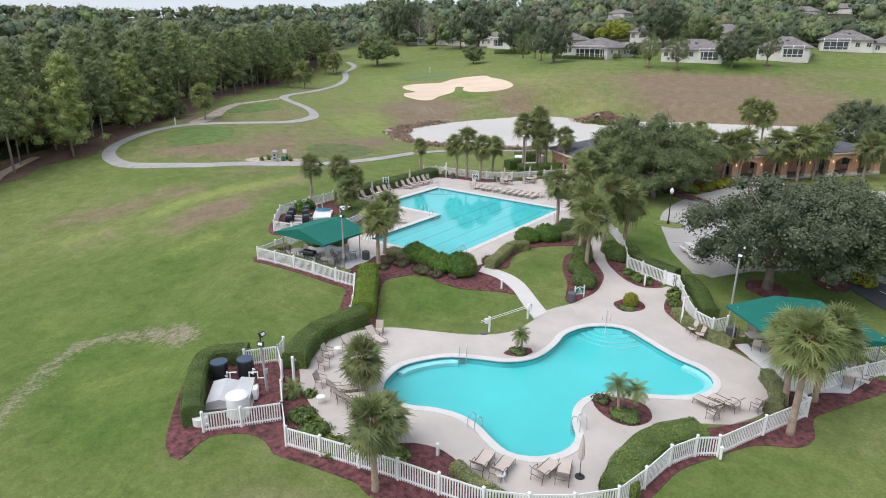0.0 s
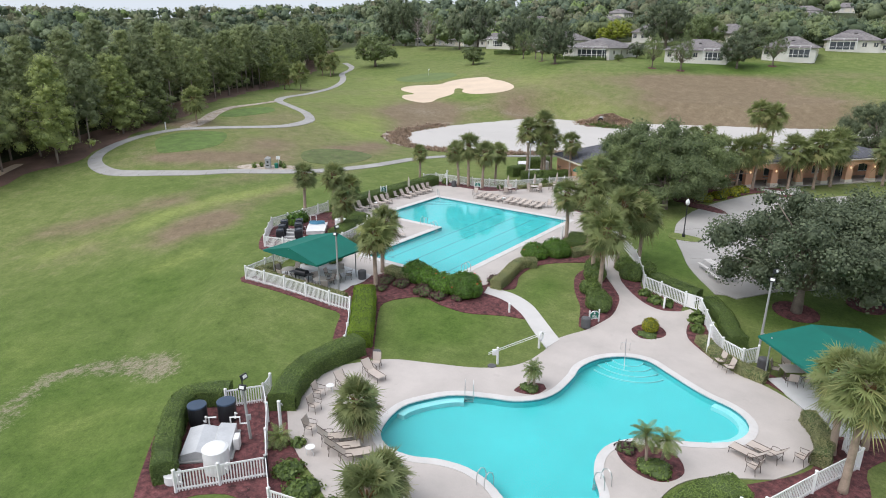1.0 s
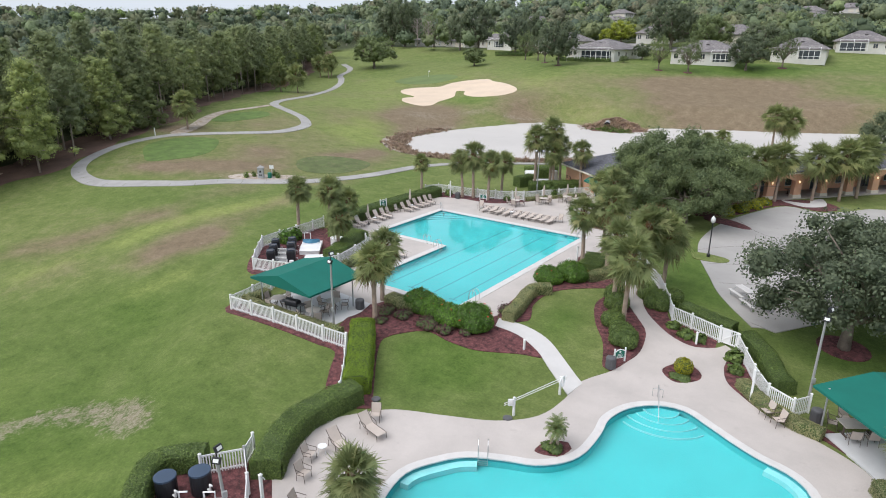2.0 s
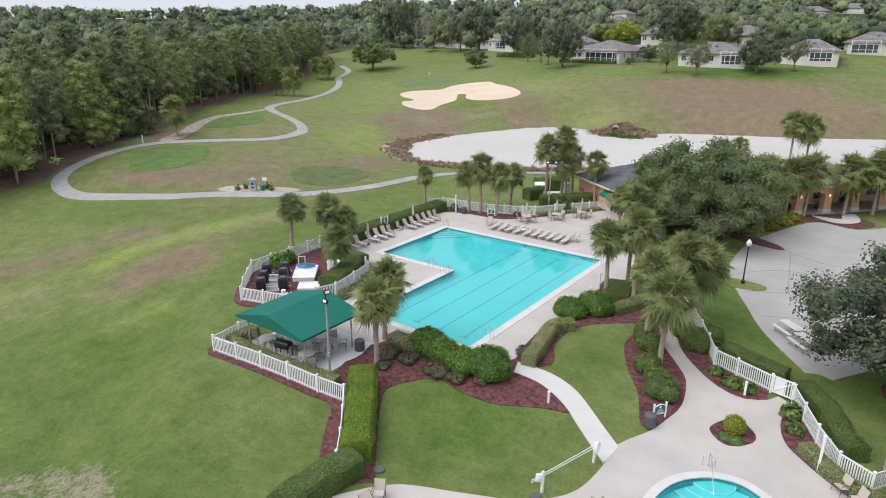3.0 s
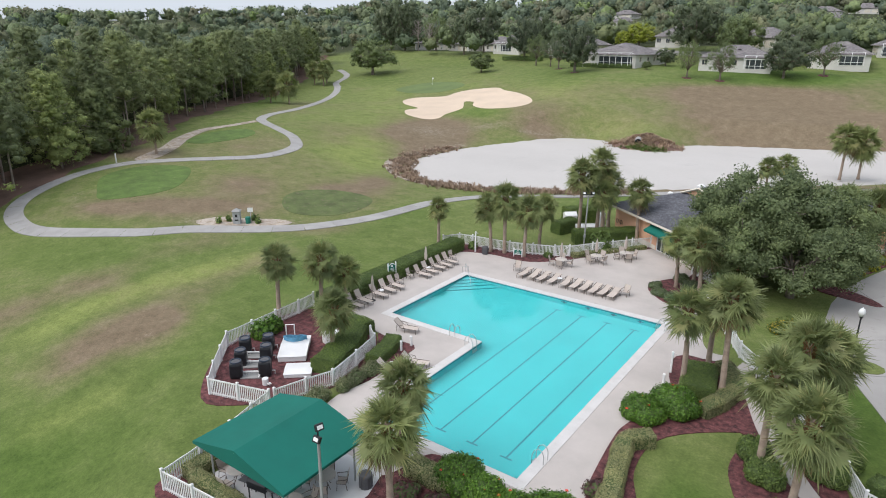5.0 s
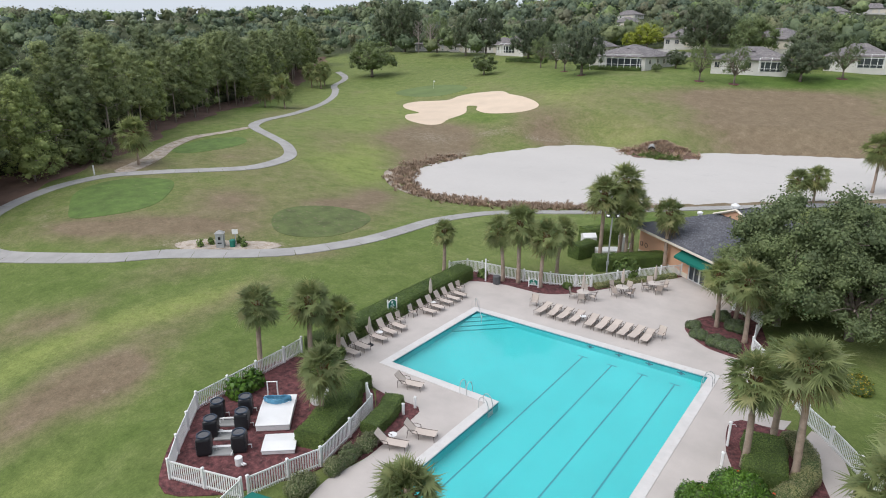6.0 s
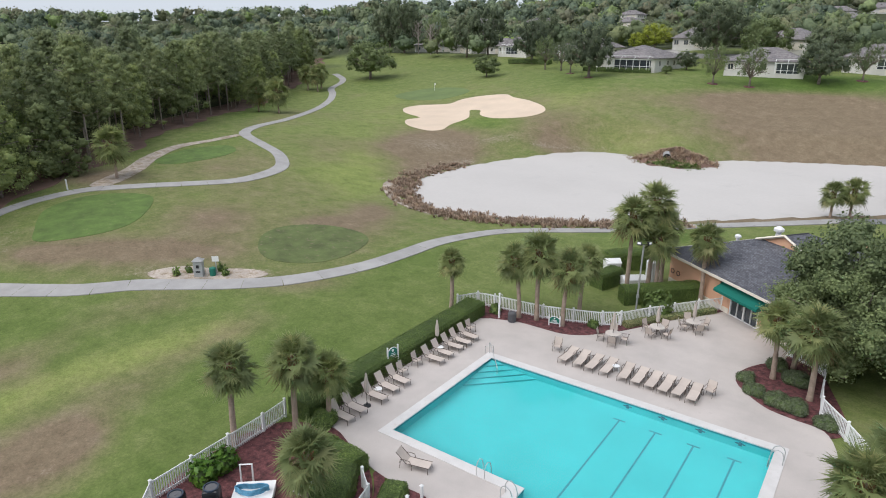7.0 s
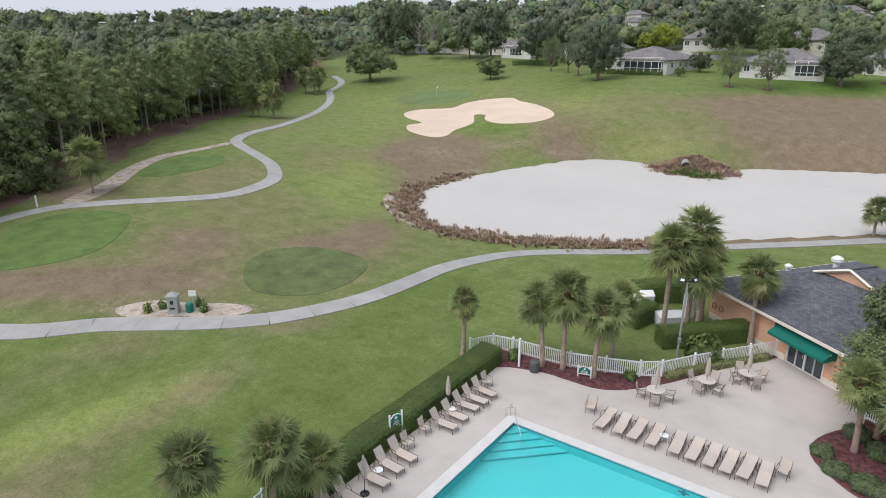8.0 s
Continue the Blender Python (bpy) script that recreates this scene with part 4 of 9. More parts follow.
# corner steps of the lap pool
for k in range(4):
    r = 1.1 + 0.85 * k
    z1 = -0.2 - 0.19 * k
    part("pool_step", Shape().prism([(-49.99, 54.99), (-49.99 + r, 54.99), (-49.99, 54.99 - r)], -LAP_DEPTH + 0.01, z1), PLASTER, lap_pool)
    a, b = Vector((-49.99 + r, 54.99, z1 + 0.006)), Vector((-49.99, 54.99 - r, z1 + 0.006))
    part("step_edge", Shape().box(*((a + b) / 2), 0.05, (a - b).length, 0.008, -45), LANE_TILE, lap_pool)
# curved entry steps of the leisure pool
for k in range(4):
    r, z1 = 0.95 + 0.55 * k, -0.97 - 0.13 * k
    c = (-14.6, 28.9)
    fan = [(c[0] + r * 1.15 * math.cos(t), c[1] + r * math.sin(t)) for t in np.linspace(radians(190), radians(375), 22)]
    fan = [p for p in fan if inside(np.array(p), grown(KID, -0.02))]
    if len(fan) > 2:
        part("pool_step", Shape().prism(fan + [c] if inside(np.array(c), KID) else fan, -1.55, z1), PLASTER, kid_pool)
        part("step_edge", ribbon(np.array(fan), 0.035, lambda x, y: z1 + 0 * x, 0.008), LEDGE, kid_pool)
# seats that follow the wall under water
for a, b in (((-22.9, 14.6), (-20.6, 18.2)), ((-8.2, 26.7), (-7.0, 22.4))):
    i0, i1 = (int(np.argmin(np.hypot(KID[:, 0] - p[0], KID[:, 1] - p[1]))) for p in (a, b))
    outer, inner = grown(KID, -0.03)[i0:i1 + 1], grown(KID, -0.5)[i0:i1 + 1]
    part("bench_ledge", Shape().prism(list(outer) + list(inner[::-1]), -1.54, -1.02), LEDGE, kid_pool, "pale underwater bench ledge")

# curved white ramp between the two decks
ramp_l = smooth_line([(-27.5, 31.1), (-25.5, 31), (-23.5, 30.1), (-21.9, 28.8), (-20.2, 27.3), (-19.55, 26.7)], 0.4)
ramp_r = smooth_line([(-19.4, 28.5), (-21.9, 30.6), (-23.6, 31.8), (-25.6, 32.4), (-27.9, 32.3)], 0.4)
laid("ramp_path", np.vstack([ramp_l, ramp_r]), RAMP_WHITE, "curved white concrete path between the pools", "path", 0.075, 1.0)


# mulch beds
def bed(pts, label="red bark mulch planting bed", lift=0.05, smooth=True):
    return laid("mulch_bed", smooth_line(pts, 0.6, True) if smooth else np.array(pts, float), MULCH, label, "mulch bed", lift, 1.2, (), 0.1)


bed([(-54.2, 60.1), (-56.3, 61.5), (-56.2, 63), (-52.3, 63.4), (-50.2, 63.6), (-47.9, 64.4), (-45.9, 65.2), (-43.4, 68.2), (-40.7, 72), (-39, 74), (-38.4, 73.2), (-41.1, 69.8), (-44.2, 64.7), (-46.2, 61.9), (-49.7, 61.2), (-53.4, 60.4)], "red mulch bed along the white fence")
bed([(-33.4, 68.4), (-34.5, 65.2), (-35.5, 62.4), (-34.6, 60.6), (-32.7, 59.1), (-30.6, 58.6), (-29.2, 58.2), (-28.6, 60), (-29.8, 64), (-31, 67)], "red mulch bed with low shrubs under palms")
bed([(-29.1, 47), (-29.3, 50), (-28.8, 51.1), (-26.6, 51.4), (-25.2, 51.2), (-24.2, 48), (-22.2, 43), (-23.5, 43.2), (-26.2, 41), (-27.2, 39), (-27.1, 36.2), (-26, 33.3), (-27.8, 32.2), (-28.5, 33), (-29.3, 38.5), (-29.1, 41), (-28.1, 44.5)])
bed([(-37.8, 28), (-36.2, 31.5), (-34.2, 31.3), (-31, 31.2), (-28.2, 32.6), (-27.4, 31.2), (-25.5, 31.2), (-23.4, 30.2), (-22.6, 29.7), (-24.1, 29.2), (-25.7, 28.3), (-27.1, 27.6), (-29.3, 27.4), (-31, 27.6), (-32.2, 26.4), (-32.9, 24.9), (-31.9, 23.1), (-29.6, 20.2), (-28.2, 18.4), (-29, 17.8),
     (-31.2, 20.2), (-34.2, 23.6), (-36.2, 23.6), (-37.2, 26)], "red mulch bed with hibiscus and purple shrubs")
bed([(-19.2, 31.2), (-20.3, 33.8), (-22, 36.3), (-23.3, 39.6), (-22.8, 42.6), (-21.2, 40.7), (-19.4, 38.4), (-18.2, 36.8), (-17.7, 34.3), (-18, 32.4), (-18.5, 31)])
bed([(-21.6, 45), (-20.5, 46), (-18.5, 42), (-17.6, 39.9), (-16, 39.5), (-13.9, 38.9), (-13.8, 38), (-15, 37.1), (-16.4, 37.3), (-18, 38.4), (-19.6, 40.3)])
bed([(-12.8, 37.7), (-12.5, 38.4), (-11.7, 37.2), (-10.8, 35.4), (-9.6, 33.3), (-8.2, 32.4), (-6.4, 30.6), (-9, 31.3), (-11.3, 33.1), (-12.3, 34.3), (-12.8, 36)])
bed([(-45.2, 40.9), (-48.4, 40.9), (-47.2, 39.3), (-46.3, 37), (-45.5, 33.5), (-44.4, 34.5), (-44.2, 37.3), (-44.4, 39.8)])
bed([(-55.8, 32.6), (-56.4, 39.8), (-53, 42.2), (-49.8, 41.3), (-47.2, 39.2), (-46, 36), (-45.5, 33.2), (-46.8, 30.5), (-48.4, 28.4), (-51.2, 27.4)], "red mulch yard inside the equipment fence")
bed([(-34, 22.8), (-30.3, 18.2), (-31.2, 17.6), (-33.2, 19.9), (-34.5, 21.7), (-36, 21.6), (-40.7, 21.2), (-45.2, 20.8), (-45.9, 21.2), (-46.2, 23.5), (-45, 24.5), (-44, 22.6), (-38.4, 22.8)], "red mulch strip along the white fence")
bed([(-30.8, 9.6), (-33.2, 7.4), (-32.6, 5.8), (-29.8, 3.2), (-27.2, 1.2), (-25.6, 1.0), (-26, 3), (-24.6, 4.4), (-23.3, 4.5), (-22.2, 4.1), (-19.7, 4.6), (-17.2, 5), (-16.2, 4.7), (-13.6, 5.6), (-11.2, 6), (-9, 7.3), (-6.2, 10.2), (-5.6, 12.6), (-5.2, 15.2), (-4.2, 17.2), (-2.6, 19.8), (-0.8, 20.9), (-0.2, 22.4), (-0.5, 24.6), (0.9, 27.3), (2.8, 31), (2, 32), (-2.6, 26.6), (-2.8, 23),
     (-5.3, 19.6), (-7.6, 17.2), (-7.9, 13.5), (-7, 11.2), (-9, 8.9), (-12.5, 8.4), (-15.3, 9), (-17, 8.8), (-20, 6.5), (-24, 8), (-27.6, 10.5), (-29, 12.3)], "red mulch bed round the pool fence and equipment yard", 0.03)
for pts, lab in ((ISLE, "planted island with pygmy date palms"), (ISLE_N, "small planted island with a pygmy date palm"), (ISLE_E, "oval mulch island with a clipped bush")):
    laid("mulch_bed", pts, MULCH, lab, "mulch bed", 0.03, 1.0)

bed([(-28.8, 12.2), (-28.0, 10.4), (-25.8, 8.6), (-24.0, 7.8), (-22.6, 8.2), (-24.4, 9.6), (-26.2, 11.0), (-27.6, 12.6)], "red mulch beside the curved deck", 0.04)
bed([(-9, 31.8), (-6.2, 30.8), (-4.2, 29.2), (-2.9, 27.0), (-2.0, 26.2), (-2.6, 28.4), (-4.0, 30.6), (-6.4, 32.2)], "red mulch between the deck and the patio", 0.05)
for x, y, r in ((-6.6, 43.4, 1.7), (-2.3, 47.8, 1.4)):
    laid("mulch_ring", np.array([(x + r * math.cos(a), y + r * 0.9 * math.sin(a)) for a in np.linspace(0, math.tau, 20, False)]), MULCH, "round red mulch ring under an oak", "mulch bed", 0.06, 1.0)

bed([(-17.8, 8.8), (-16.3, 9.6), (-14.6, 9.55), (-14.2, 8.9), (-15.6, 8.5), (-17.0, 8.2)], "red mulch at the edge of the deck", 0.045)

# drive, forecourt and car park
laid("driveway", np.vstack([smooth_line([(-21.5, 67.6), (-21.4, 62), (-20.4, 57.5), (-19.2, 54.5), (-17.6, 51), (-16.1, 47.7), (-14, 44.4), (-12.4, 42.4)], 1.0), [(-10.4, 43.4), (-8.5, 47.5), (-6, 52), (4, 62), (14, 78), (2, 92)],
                           smooth_line([(-8, 88), (-12.5, 82.2), (-16.5, 83), (-19.4, 77), (-21, 71.5)], 1.0)]), DRIVE, "worn grey concrete drive and forecourt", "driveway", 0.05, 2.5)
drive = bpy.data.objects["driveway"]
for line in ([(-20.3, 73.2), (-17.1, 68.6), (-13.3, 66.6)], [(-20.6, 58.4), (-17.6, 62.0), (-13.0, 63.3)], [(-18.8, 54.7), (-15.6, 56.6), (-11.6, 60.3)], [(-17.1, 67.8), (-16.4, 62.6), (-15.6, 56.6)], [(-16.6, 50), (-11, 53), (-7, 56)], [(-13.3, 66.6), (-8, 70), (-2, 78)], [(-15.6, 56.6), (-12, 50), (-11, 45)]):
    part("expansion_joint", ribbon(smooth_line(line, 0.8), 0.05, land, 0.056), JOINT, drive, "weathered joint between slabs")
laid("pavement", [(-10.8, 42.6), (-8.3, 46.2), (-5.6, 48.6), (-2.4, 52), (2, 50.4), (2.6, 51.6), (-2, 53.4), (-6.2, 50.2), (-10, 47), (-12.6, 43)], DRIVE, "narrow grey concrete pavement", "pavement", 0.08, 1.5)
laid("car_park", [(-1.9, 50.2), (-1, 47.9), (1.8, 45.2), (12, 52), (20, 70), (8, 66)], ASPHALT, "dark asphalt car park with white bay lines", "car park", 0.05, 2.5)
for k in range(5):
    tagged(new("bay_line", mesh_of("bay_line", Shape().box(1.2 + 1.9 * k, 48.8 + 1.5 * k, at_ground(1.2, 48.8) + 0.07, 0.12, 4.6, 0.01, 50), SIGN_WHITE)), "white painted parking bay line", "line", "bay lines", "structure")
laid("road_island", smooth_line([(-18.4, 69), (-22.6, 70.2), (-23.5, 72), (-20.8, 72), (-18.2, 70)], 0.5, True), MULCH, "narrow red mulch road island", "mulch bed", 0.09, 1.0)
laid("lawn_island", smooth_line([(-17.2, 56.3), (-17.8, 57.2), (-20.6, 57.4), (-20.2, 55.4), (-18, 55.4)], 0.4, True), TURF, "small grass island with a lamp post", "grass", 0.09, 1.0)
laid("front_bed", smooth_line([(-25, 72), (-22, 73.2), (-19.8, 77), (-17, 83.3), (-12.8, 82.8), (-11, 86), (-14, 88.6), (-18.6, 86), (-22, 84), (-26, 78)], 0.8, True), MULCH, "red mulch bed in front of the clubhouse", "mulch bed", 0.07, 1.5)
laid("front_walk", smooth_line([(-17.6, 86), (-14.8, 83.9), (-12.6, 86), (-13.4, 90), (-14.6, 88.5), (-14.6, 86.2)], 0.5, True), RAMP_WHITE, "curved white concrete front walk", "path", 0.1, 1.0)

# ---- trees ----
def fan_crown(rng, leaves=84, dead=0):
    """The head of a cabbage palm: pleated fan leaves with split tips on stalks, from upright to hanging. Each leaf hangs together."""
    vs, fs, n = [], [], 0
    up = np.array([0.0, 0, 1])
    for k in range(leaves):
        az = k * 2.39996 + rng.normal(0, 0.22)
        el = radians(rng.uniform(-72, -45)) if dead else radians(86 - 146 * (k / leaves) ** 0.95 + rng.normal(0, 8))
        d = np.array([math.cos(az) * math.cos(el), math.sin(az) * math.cos(el), math.sin(el)])
        side = np.cross(d, up)
        side /= np.linalg.norm(side) + 1e-9
        base = np.array([0, 0, -0.12 - 0.34 * k / leaves])
        stalk = rng.uniform(0.6, 1.02) * (0.85 if el > 1.1 else 1.0)
        tip = base + d * stalk - up * 0.08 * stalk
        w = side * 0.024
        own = [base - w, base + w, tip + w * 0.7, tip - w * 0.7]
        faces = [(0, 1, 2, 3)]
        dd = d + np.array([0, 0, -0.24])
        dd /= np.linalg.norm(dd)
        roll = rng.normal(0, 0.5)
        upb = np.cross(side, dd)
        s2 = side * math.cos(roll) + upb * math.sin(roll)
        nrm = np.cross(s2, dd)
        rays = 23
        size = rng.uniform(0.66, 0.92)
        heart, knee = len(own), len(own) + 1
        own.append(tip)
        for j in range(rays + 1):
            a = radians(-122 + 244 * j / rays)
            v = math.cos(a) * dd + math.sin(a) * s2 + nrm * (0.26 * abs(math.sin(a)) + (0.05 if j % 2 else -0.05))
            v /= np.linalg.norm(v)
            own.append(tip + v * size * 0.36 * (0.66 + 0.34 * math.cos(a / 2)) - up * 0.02 * size)
        for j in range(rays):
            a = radians(-122 + 244 * (j + 0.5) / rays)
            v = math.cos(a) * dd + math.sin(a) * s2 + nrm * 0.24 * abs(math.sin(a))
            v /= np.linalg.norm(v)
            v += rng.normal(0, 0.11, 3)
            ln = size * rng.uniform(0.85, 1.15) * (0.62 + 0.38 * math.cos(a / 2))
            own.append(tip + v * ln * 0.95 - up * (0.25 if not dead else 0.6) * ln * rng.uniform(0.5, 1.3))
            faces.append((heart, knee + j, knee + rays + 1 + j, knee + j + 1))
        vs += own
        fs += [tuple(i + n for i in f) for f in faces]
        n += len(own)
    return np.array(vs), np.array(fs)


PALM_HEADS = [(fast_mesh("crown", *fan_crown(np.random.default_rng(20 + i)), PALM_LEAF), fast_mesh("dead_frond", *fan_crown(np.random.default_rng(40 + i), 7, 1), PALM_DRY)) for i in range(5)]


def boots(rng):
    """The stubs of old leaf stalks that lattice the upper trunk."""
    s = Shape()
    for k in range(34):
        a, z = k * 2.4, -1.15 + 1.0 * k / 34
        r = 0.13 + 0.05 * k / 34
        p = Vector((r * math.cos(a), r * math.sin(a), z))
        q = p + Vector((0.16 * math.cos(a), 0.16 * math.sin(a), 0.26 + rng.uniform(-0.04, 0.06)))
        s.tube([p, q], [0.055, 0.028], 4)
    return mesh_of("boot_lattice", s, BOOTS)


BOOT_MESH = boots(np.random.default_rng(3))
N_PALM = 0


def cabbage_palm(x, y, h, r=2.0, lean=(0.0, 0.0), z=None, label="cabbage palm with a round grey-green crown", group=""):
    """h: height of the crown's centre over the ground; r: the crown's radius."""
    global N_PALM
    rng = np.random.default_rng(300 + N_PALM)
    z = at_ground(x, y) if z is None else z
    root = thing("palm_tree", label, "palm tree", x, y, z, 0, group)
    k = r / 1.8
    pts, rad = [], []
    n = 12
    for i in range(n + 1):
        t = i / n
        pts.append((lean[0] * t * t + 0.05 * math.sin(3 * t + N_PALM), lean[1] * t * t + 0.05 * math.sin(2.3 * t + 2 * N_PALM), -0.15 + (h + 0.1) * t))
        rad.append((0.172 - 0.04 * t + 0.05 * max(0, 1 - 8 * t) + 0.008 * (i % 2)) * min(1.2, 0.75 + 0.06 * h))
    part("trunk", Shape().tube(pts, rad, 10), PALM_BARK, root, smooth=True)
    top = Matrix.Translation((pts[-1][0], pts[-1][1], h)) @ Matrix.Rotation(rng.uniform(0, 6.28), 4, "Z")
    part("boot_lattice", BOOT_MESH, None, root, "", at=top @ Matrix.Diagonal((1.05, 1.05, min(1.2, h / 3), 1)))
    head, dead = PALM_HEADS[N_PALM % 5]
    part("crown", head, None, root, "", at=top @ Matrix.Diagonal((k, k, k * 1.04, 1)))
    if N_PALM % 3 != 1:
        part("dead_frond", dead, None, root, "dry brown hanging fronds", at=top @ Matrix.Diagonal((k, k, k, 1)))
    N_PALM += 1
    return root


def feather_crown(rng, fronds=22):
    verts = []
    up = np.array([0.0, 0, 1])
    for k in range(fronds):
        az = k * 2.4 + rng.normal(0, 0.15)
        el = radians(75 - 95 * k / fronds)
        out = np.array([math.cos(az), math.sin(az), 0])
        side = np.array([-math.sin(az), math.cos(az), 0])
        p, d = np.zeros(3), out * math.cos(el) + up * math.sin(el)
        for j in range(13):
            q = p + d * 0.085
            verts.append([p - side * 0.008, p + side * 0.008, q + side * 0.008, q - side * 0.008])
            ln = 0.24 * math.sin(math.pi * (j + 1.5) / 15)
            for sgn in (-1, 1):
                e = q + sgn * side * ln + d * ln * 0.5 - up * ln * 0.3
                verts.append([q - d * 0.03, q + d * 0.03, e + d * 0.012, e - d * 0.012])
            p, d = q, d + np.array([0, 0, -0.13])
            d = d / np.linalg.norm(d)
    v = np.array(verts).reshape(-1, 3)
    return v, np.arange(len(v)).reshape(-1, 4)


FEATHER = fast_mesh("crown", *feather_crown(np.random.default_rng(5), 30), DATE_LEAF)


def pygmy_palm(x, y, h, k=1.0, lean=(0, 0), label="slender pygmy date palm with feathery fronds"):
    z = at_ground(x, y)
    root = thing("date_palm", label, "palm tree", x, y, z, random.uniform(0, 360))
    part("trunk", Shape().tube([(0, 0, -0.1), (lean[0] * 0.4, lean[1] * 0.4, h * 0.5), (lean[0], lean[1], h)], [0.1, 0.08, 0.09], 8), PALM_BARK, root, smooth=True)
    part("crown", FEATHER, None, root, "", at=Matrix.Translation((lean[0], lean[1], h)) @ Matrix.Scale(k, 4))
    return root


def ball(rng, n, r, squash=1.0, shell=0.35):
    p = rng.normal(size=(n, 3))
    p /= np.linalg.norm(p, axis=1)[:, None]
    p *= (r * rng.uniform(shell, 1.0, n) ** 0.5)[:, None]
    p[:, 2] *= squash
    return p


def clumps(rng, centres, radii, per, size, squash=0.75, flat=0.9, core=0.8, jitter=0.65, reach=1.1):
    """Leaves gathered in uneven clumps: each has a closed leafy heart and a skin of leaves that face outwards."""
    vs, fs, n = [], [], 0
    mean = float(np.median(radii))
    for c, r in zip(centres, radii):
        big = r > 1.5 * mean
        ring, rows = (9, 6) if big else (6, 4)
        k = core * r * rng.uniform(0.92, 1.05)
        a, b = np.meshgrid(np.arange(ring) * math.tau / ring, np.linspace(0.05, math.pi - 0.05, rows))
        wob = 1 + 0.12 * np.sin(3 * a + c[0]) * np.sin(2.5 * b + c[1])
        wob = wob * rng.uniform(0.62, 1.18, wob.shape)
        heart = np.stack([np.sin(b) * np.cos(a) * wob, np.sin(b) * np.sin(a) * wob, squash * np.cos(b) * wob], -1).reshape(-1, 3) * k + c
        i, q = np.meshgrid(np.arange(ring), np.arange(rows - 1))
        i, q = i.ravel(), q.ravel()
        vs.append(heart)
        fs.append(np.stack([q * ring + i, (q + 1) * ring + i, (q + 1) * ring + (i + 1) % ring, q * ring + (i + 1) % ring], 1) + n)
        n += len(heart)
        m = int(per * min(4.0, max(0.6, (r / mean) ** 2)))
        d = rng.normal(size=(m, 3))
        d[:, 2] += 0.3
        d /= np.linalg.norm(d, axis=1)[:, None]
        p = d * (r * rng.uniform(core * 0.7, reach, m) * (1 + 0.22 * np.sin(4 * d[:, 0] + 9 * c[1]) * np.sin(5 * d[:, 2] + 7 * c[0])))[:, None]
        p[:, 2] *= squash
        v, f = cards(c + p, size, rng, flat * 0.25, 1.2, d, jitter)
        vs.append(v)
        fs.append(f + n)
        n += len(v)
    return np.concatenate(vs), np.concatenate(fs)


def oak_parts(seed, R=6.0, H=8.0, bole=2.2, n=110, per=330, size=0.15, core=0.56):
    """A spreading oak: forked trunk and limbs, clumps of leaves with gaps between them."""
    rng = np.random.default_rng(seed)
    wood = Shape()
    wood.tube([(0, 0, -0.2), (0.05, 0, bole * 0.5), (0, 0.05, bole)], [0.42, 0.33, 0.34], 9)
    centres, radii = [], []
    for i in range(9):
        a = i * 2.4 + rng.normal(0, 0.2)
        e = rng.uniform(0.25, 1.2)
        tip = Vector((math.cos(a) * math.cos(e) * R * 0.8, math.sin(a) * math.cos(e) * R * 0.8, bole + math.sin(e) * (H - bole) * 0.8))
        mid = Vector((tip.x * 0.45, tip.y * 0.45, bole + (tip.z - bole) * 0.6))
        wood.tube([(0, 0, bole * 0.9), mid, tip], [0.22, 0.13, 0.04], 6)
        for k in range(3):
            q = tip + Vector((rng.normal(0, 1.3), rng.normal(0, 1.3), rng.normal(0.3, 0.7)))
            wood.tube([mid, (mid + q) / 2 + Vector((0, 0, 0.25)), q], [0.09, 0.06, 0.02], 5)
    zc, hz = bole + (H - bole) * 0.42, (H - bole) * 0.62
    while len(centres) < n:
        p = rng.normal(size=3)
        p /= np.linalg.norm(p)
        k = rng.uniform(0.55, 1.0)
        c = np.array([p[0] * R * k, p[1] * R * k, zc + p[2] * hz * k])
        if c[2] > bole * 1.1:
            centres.append(c)
            radii.append(rng.uniform(0.12, 0.22) * R * (1.05 if core > 0.6 else 1.0))
    if core > 0.6:
        centres.append(np.array([0, 0, zc]))
        radii.append(R * 0.72)
    return wood, clumps(rng, centres, radii, per, size, 0.8, 0.9, core, 0.8, 1.2)


OAKS = []
for i, (R, H, bole) in enumerate(((6.0, 8.4, 2.0), (6.0, 7.6, 2.4), (6.0, 9.0, 2.2))):
    w, c = oak_parts(60 + i, R, H, bole)
    OAKS.append((mesh_of("trunk", w, BARK, True), fast_mesh("crown", *c, OAK_LEAF)))


for i in range(2):
    w, c = oak_parts(70 + i, 6.0, 8.2 + i, 2.0, 90, 80, 0.24, 0.62)
    OAKS.append((mesh_of("trunk", w, BARK, True), fast_mesh("crown", *c, OAK_LEAF)))
w, c = oak_parts(75, 6.0, 8.4, 2.0, 70, 60, 0.22, 0.22)
OAKS.append((mesh_of("trunk", w, BARK, True), fast_mesh("crown", *c, OAK_LEAF)))


def recoloured(me, mat):
    other = me.copy()
    other.materials.clear()
    other.materials.append(mat)
    return other


DARK_OAKS = [recoloured(c, DARK_OAK_LEAF) for _, c in OAKS]


def oak(x, y, k, kind_no, rz, label, kz=1.0, z=None, dark=False):
    root = thing("oak_tree", label, "tree", x, y, at_ground(x, y) if z is None else z, rz)
    part("trunk", OAKS[kind_no][0], None, root, at=Matrix.Diagonal((k, k, k * kz, 1)))
    part("crown", DARK_OAKS[kind_no] if dark else OAKS[kind_no][1], None, root, at=Matrix.Diagonal((k, k, k * kz, 1)))
    return root


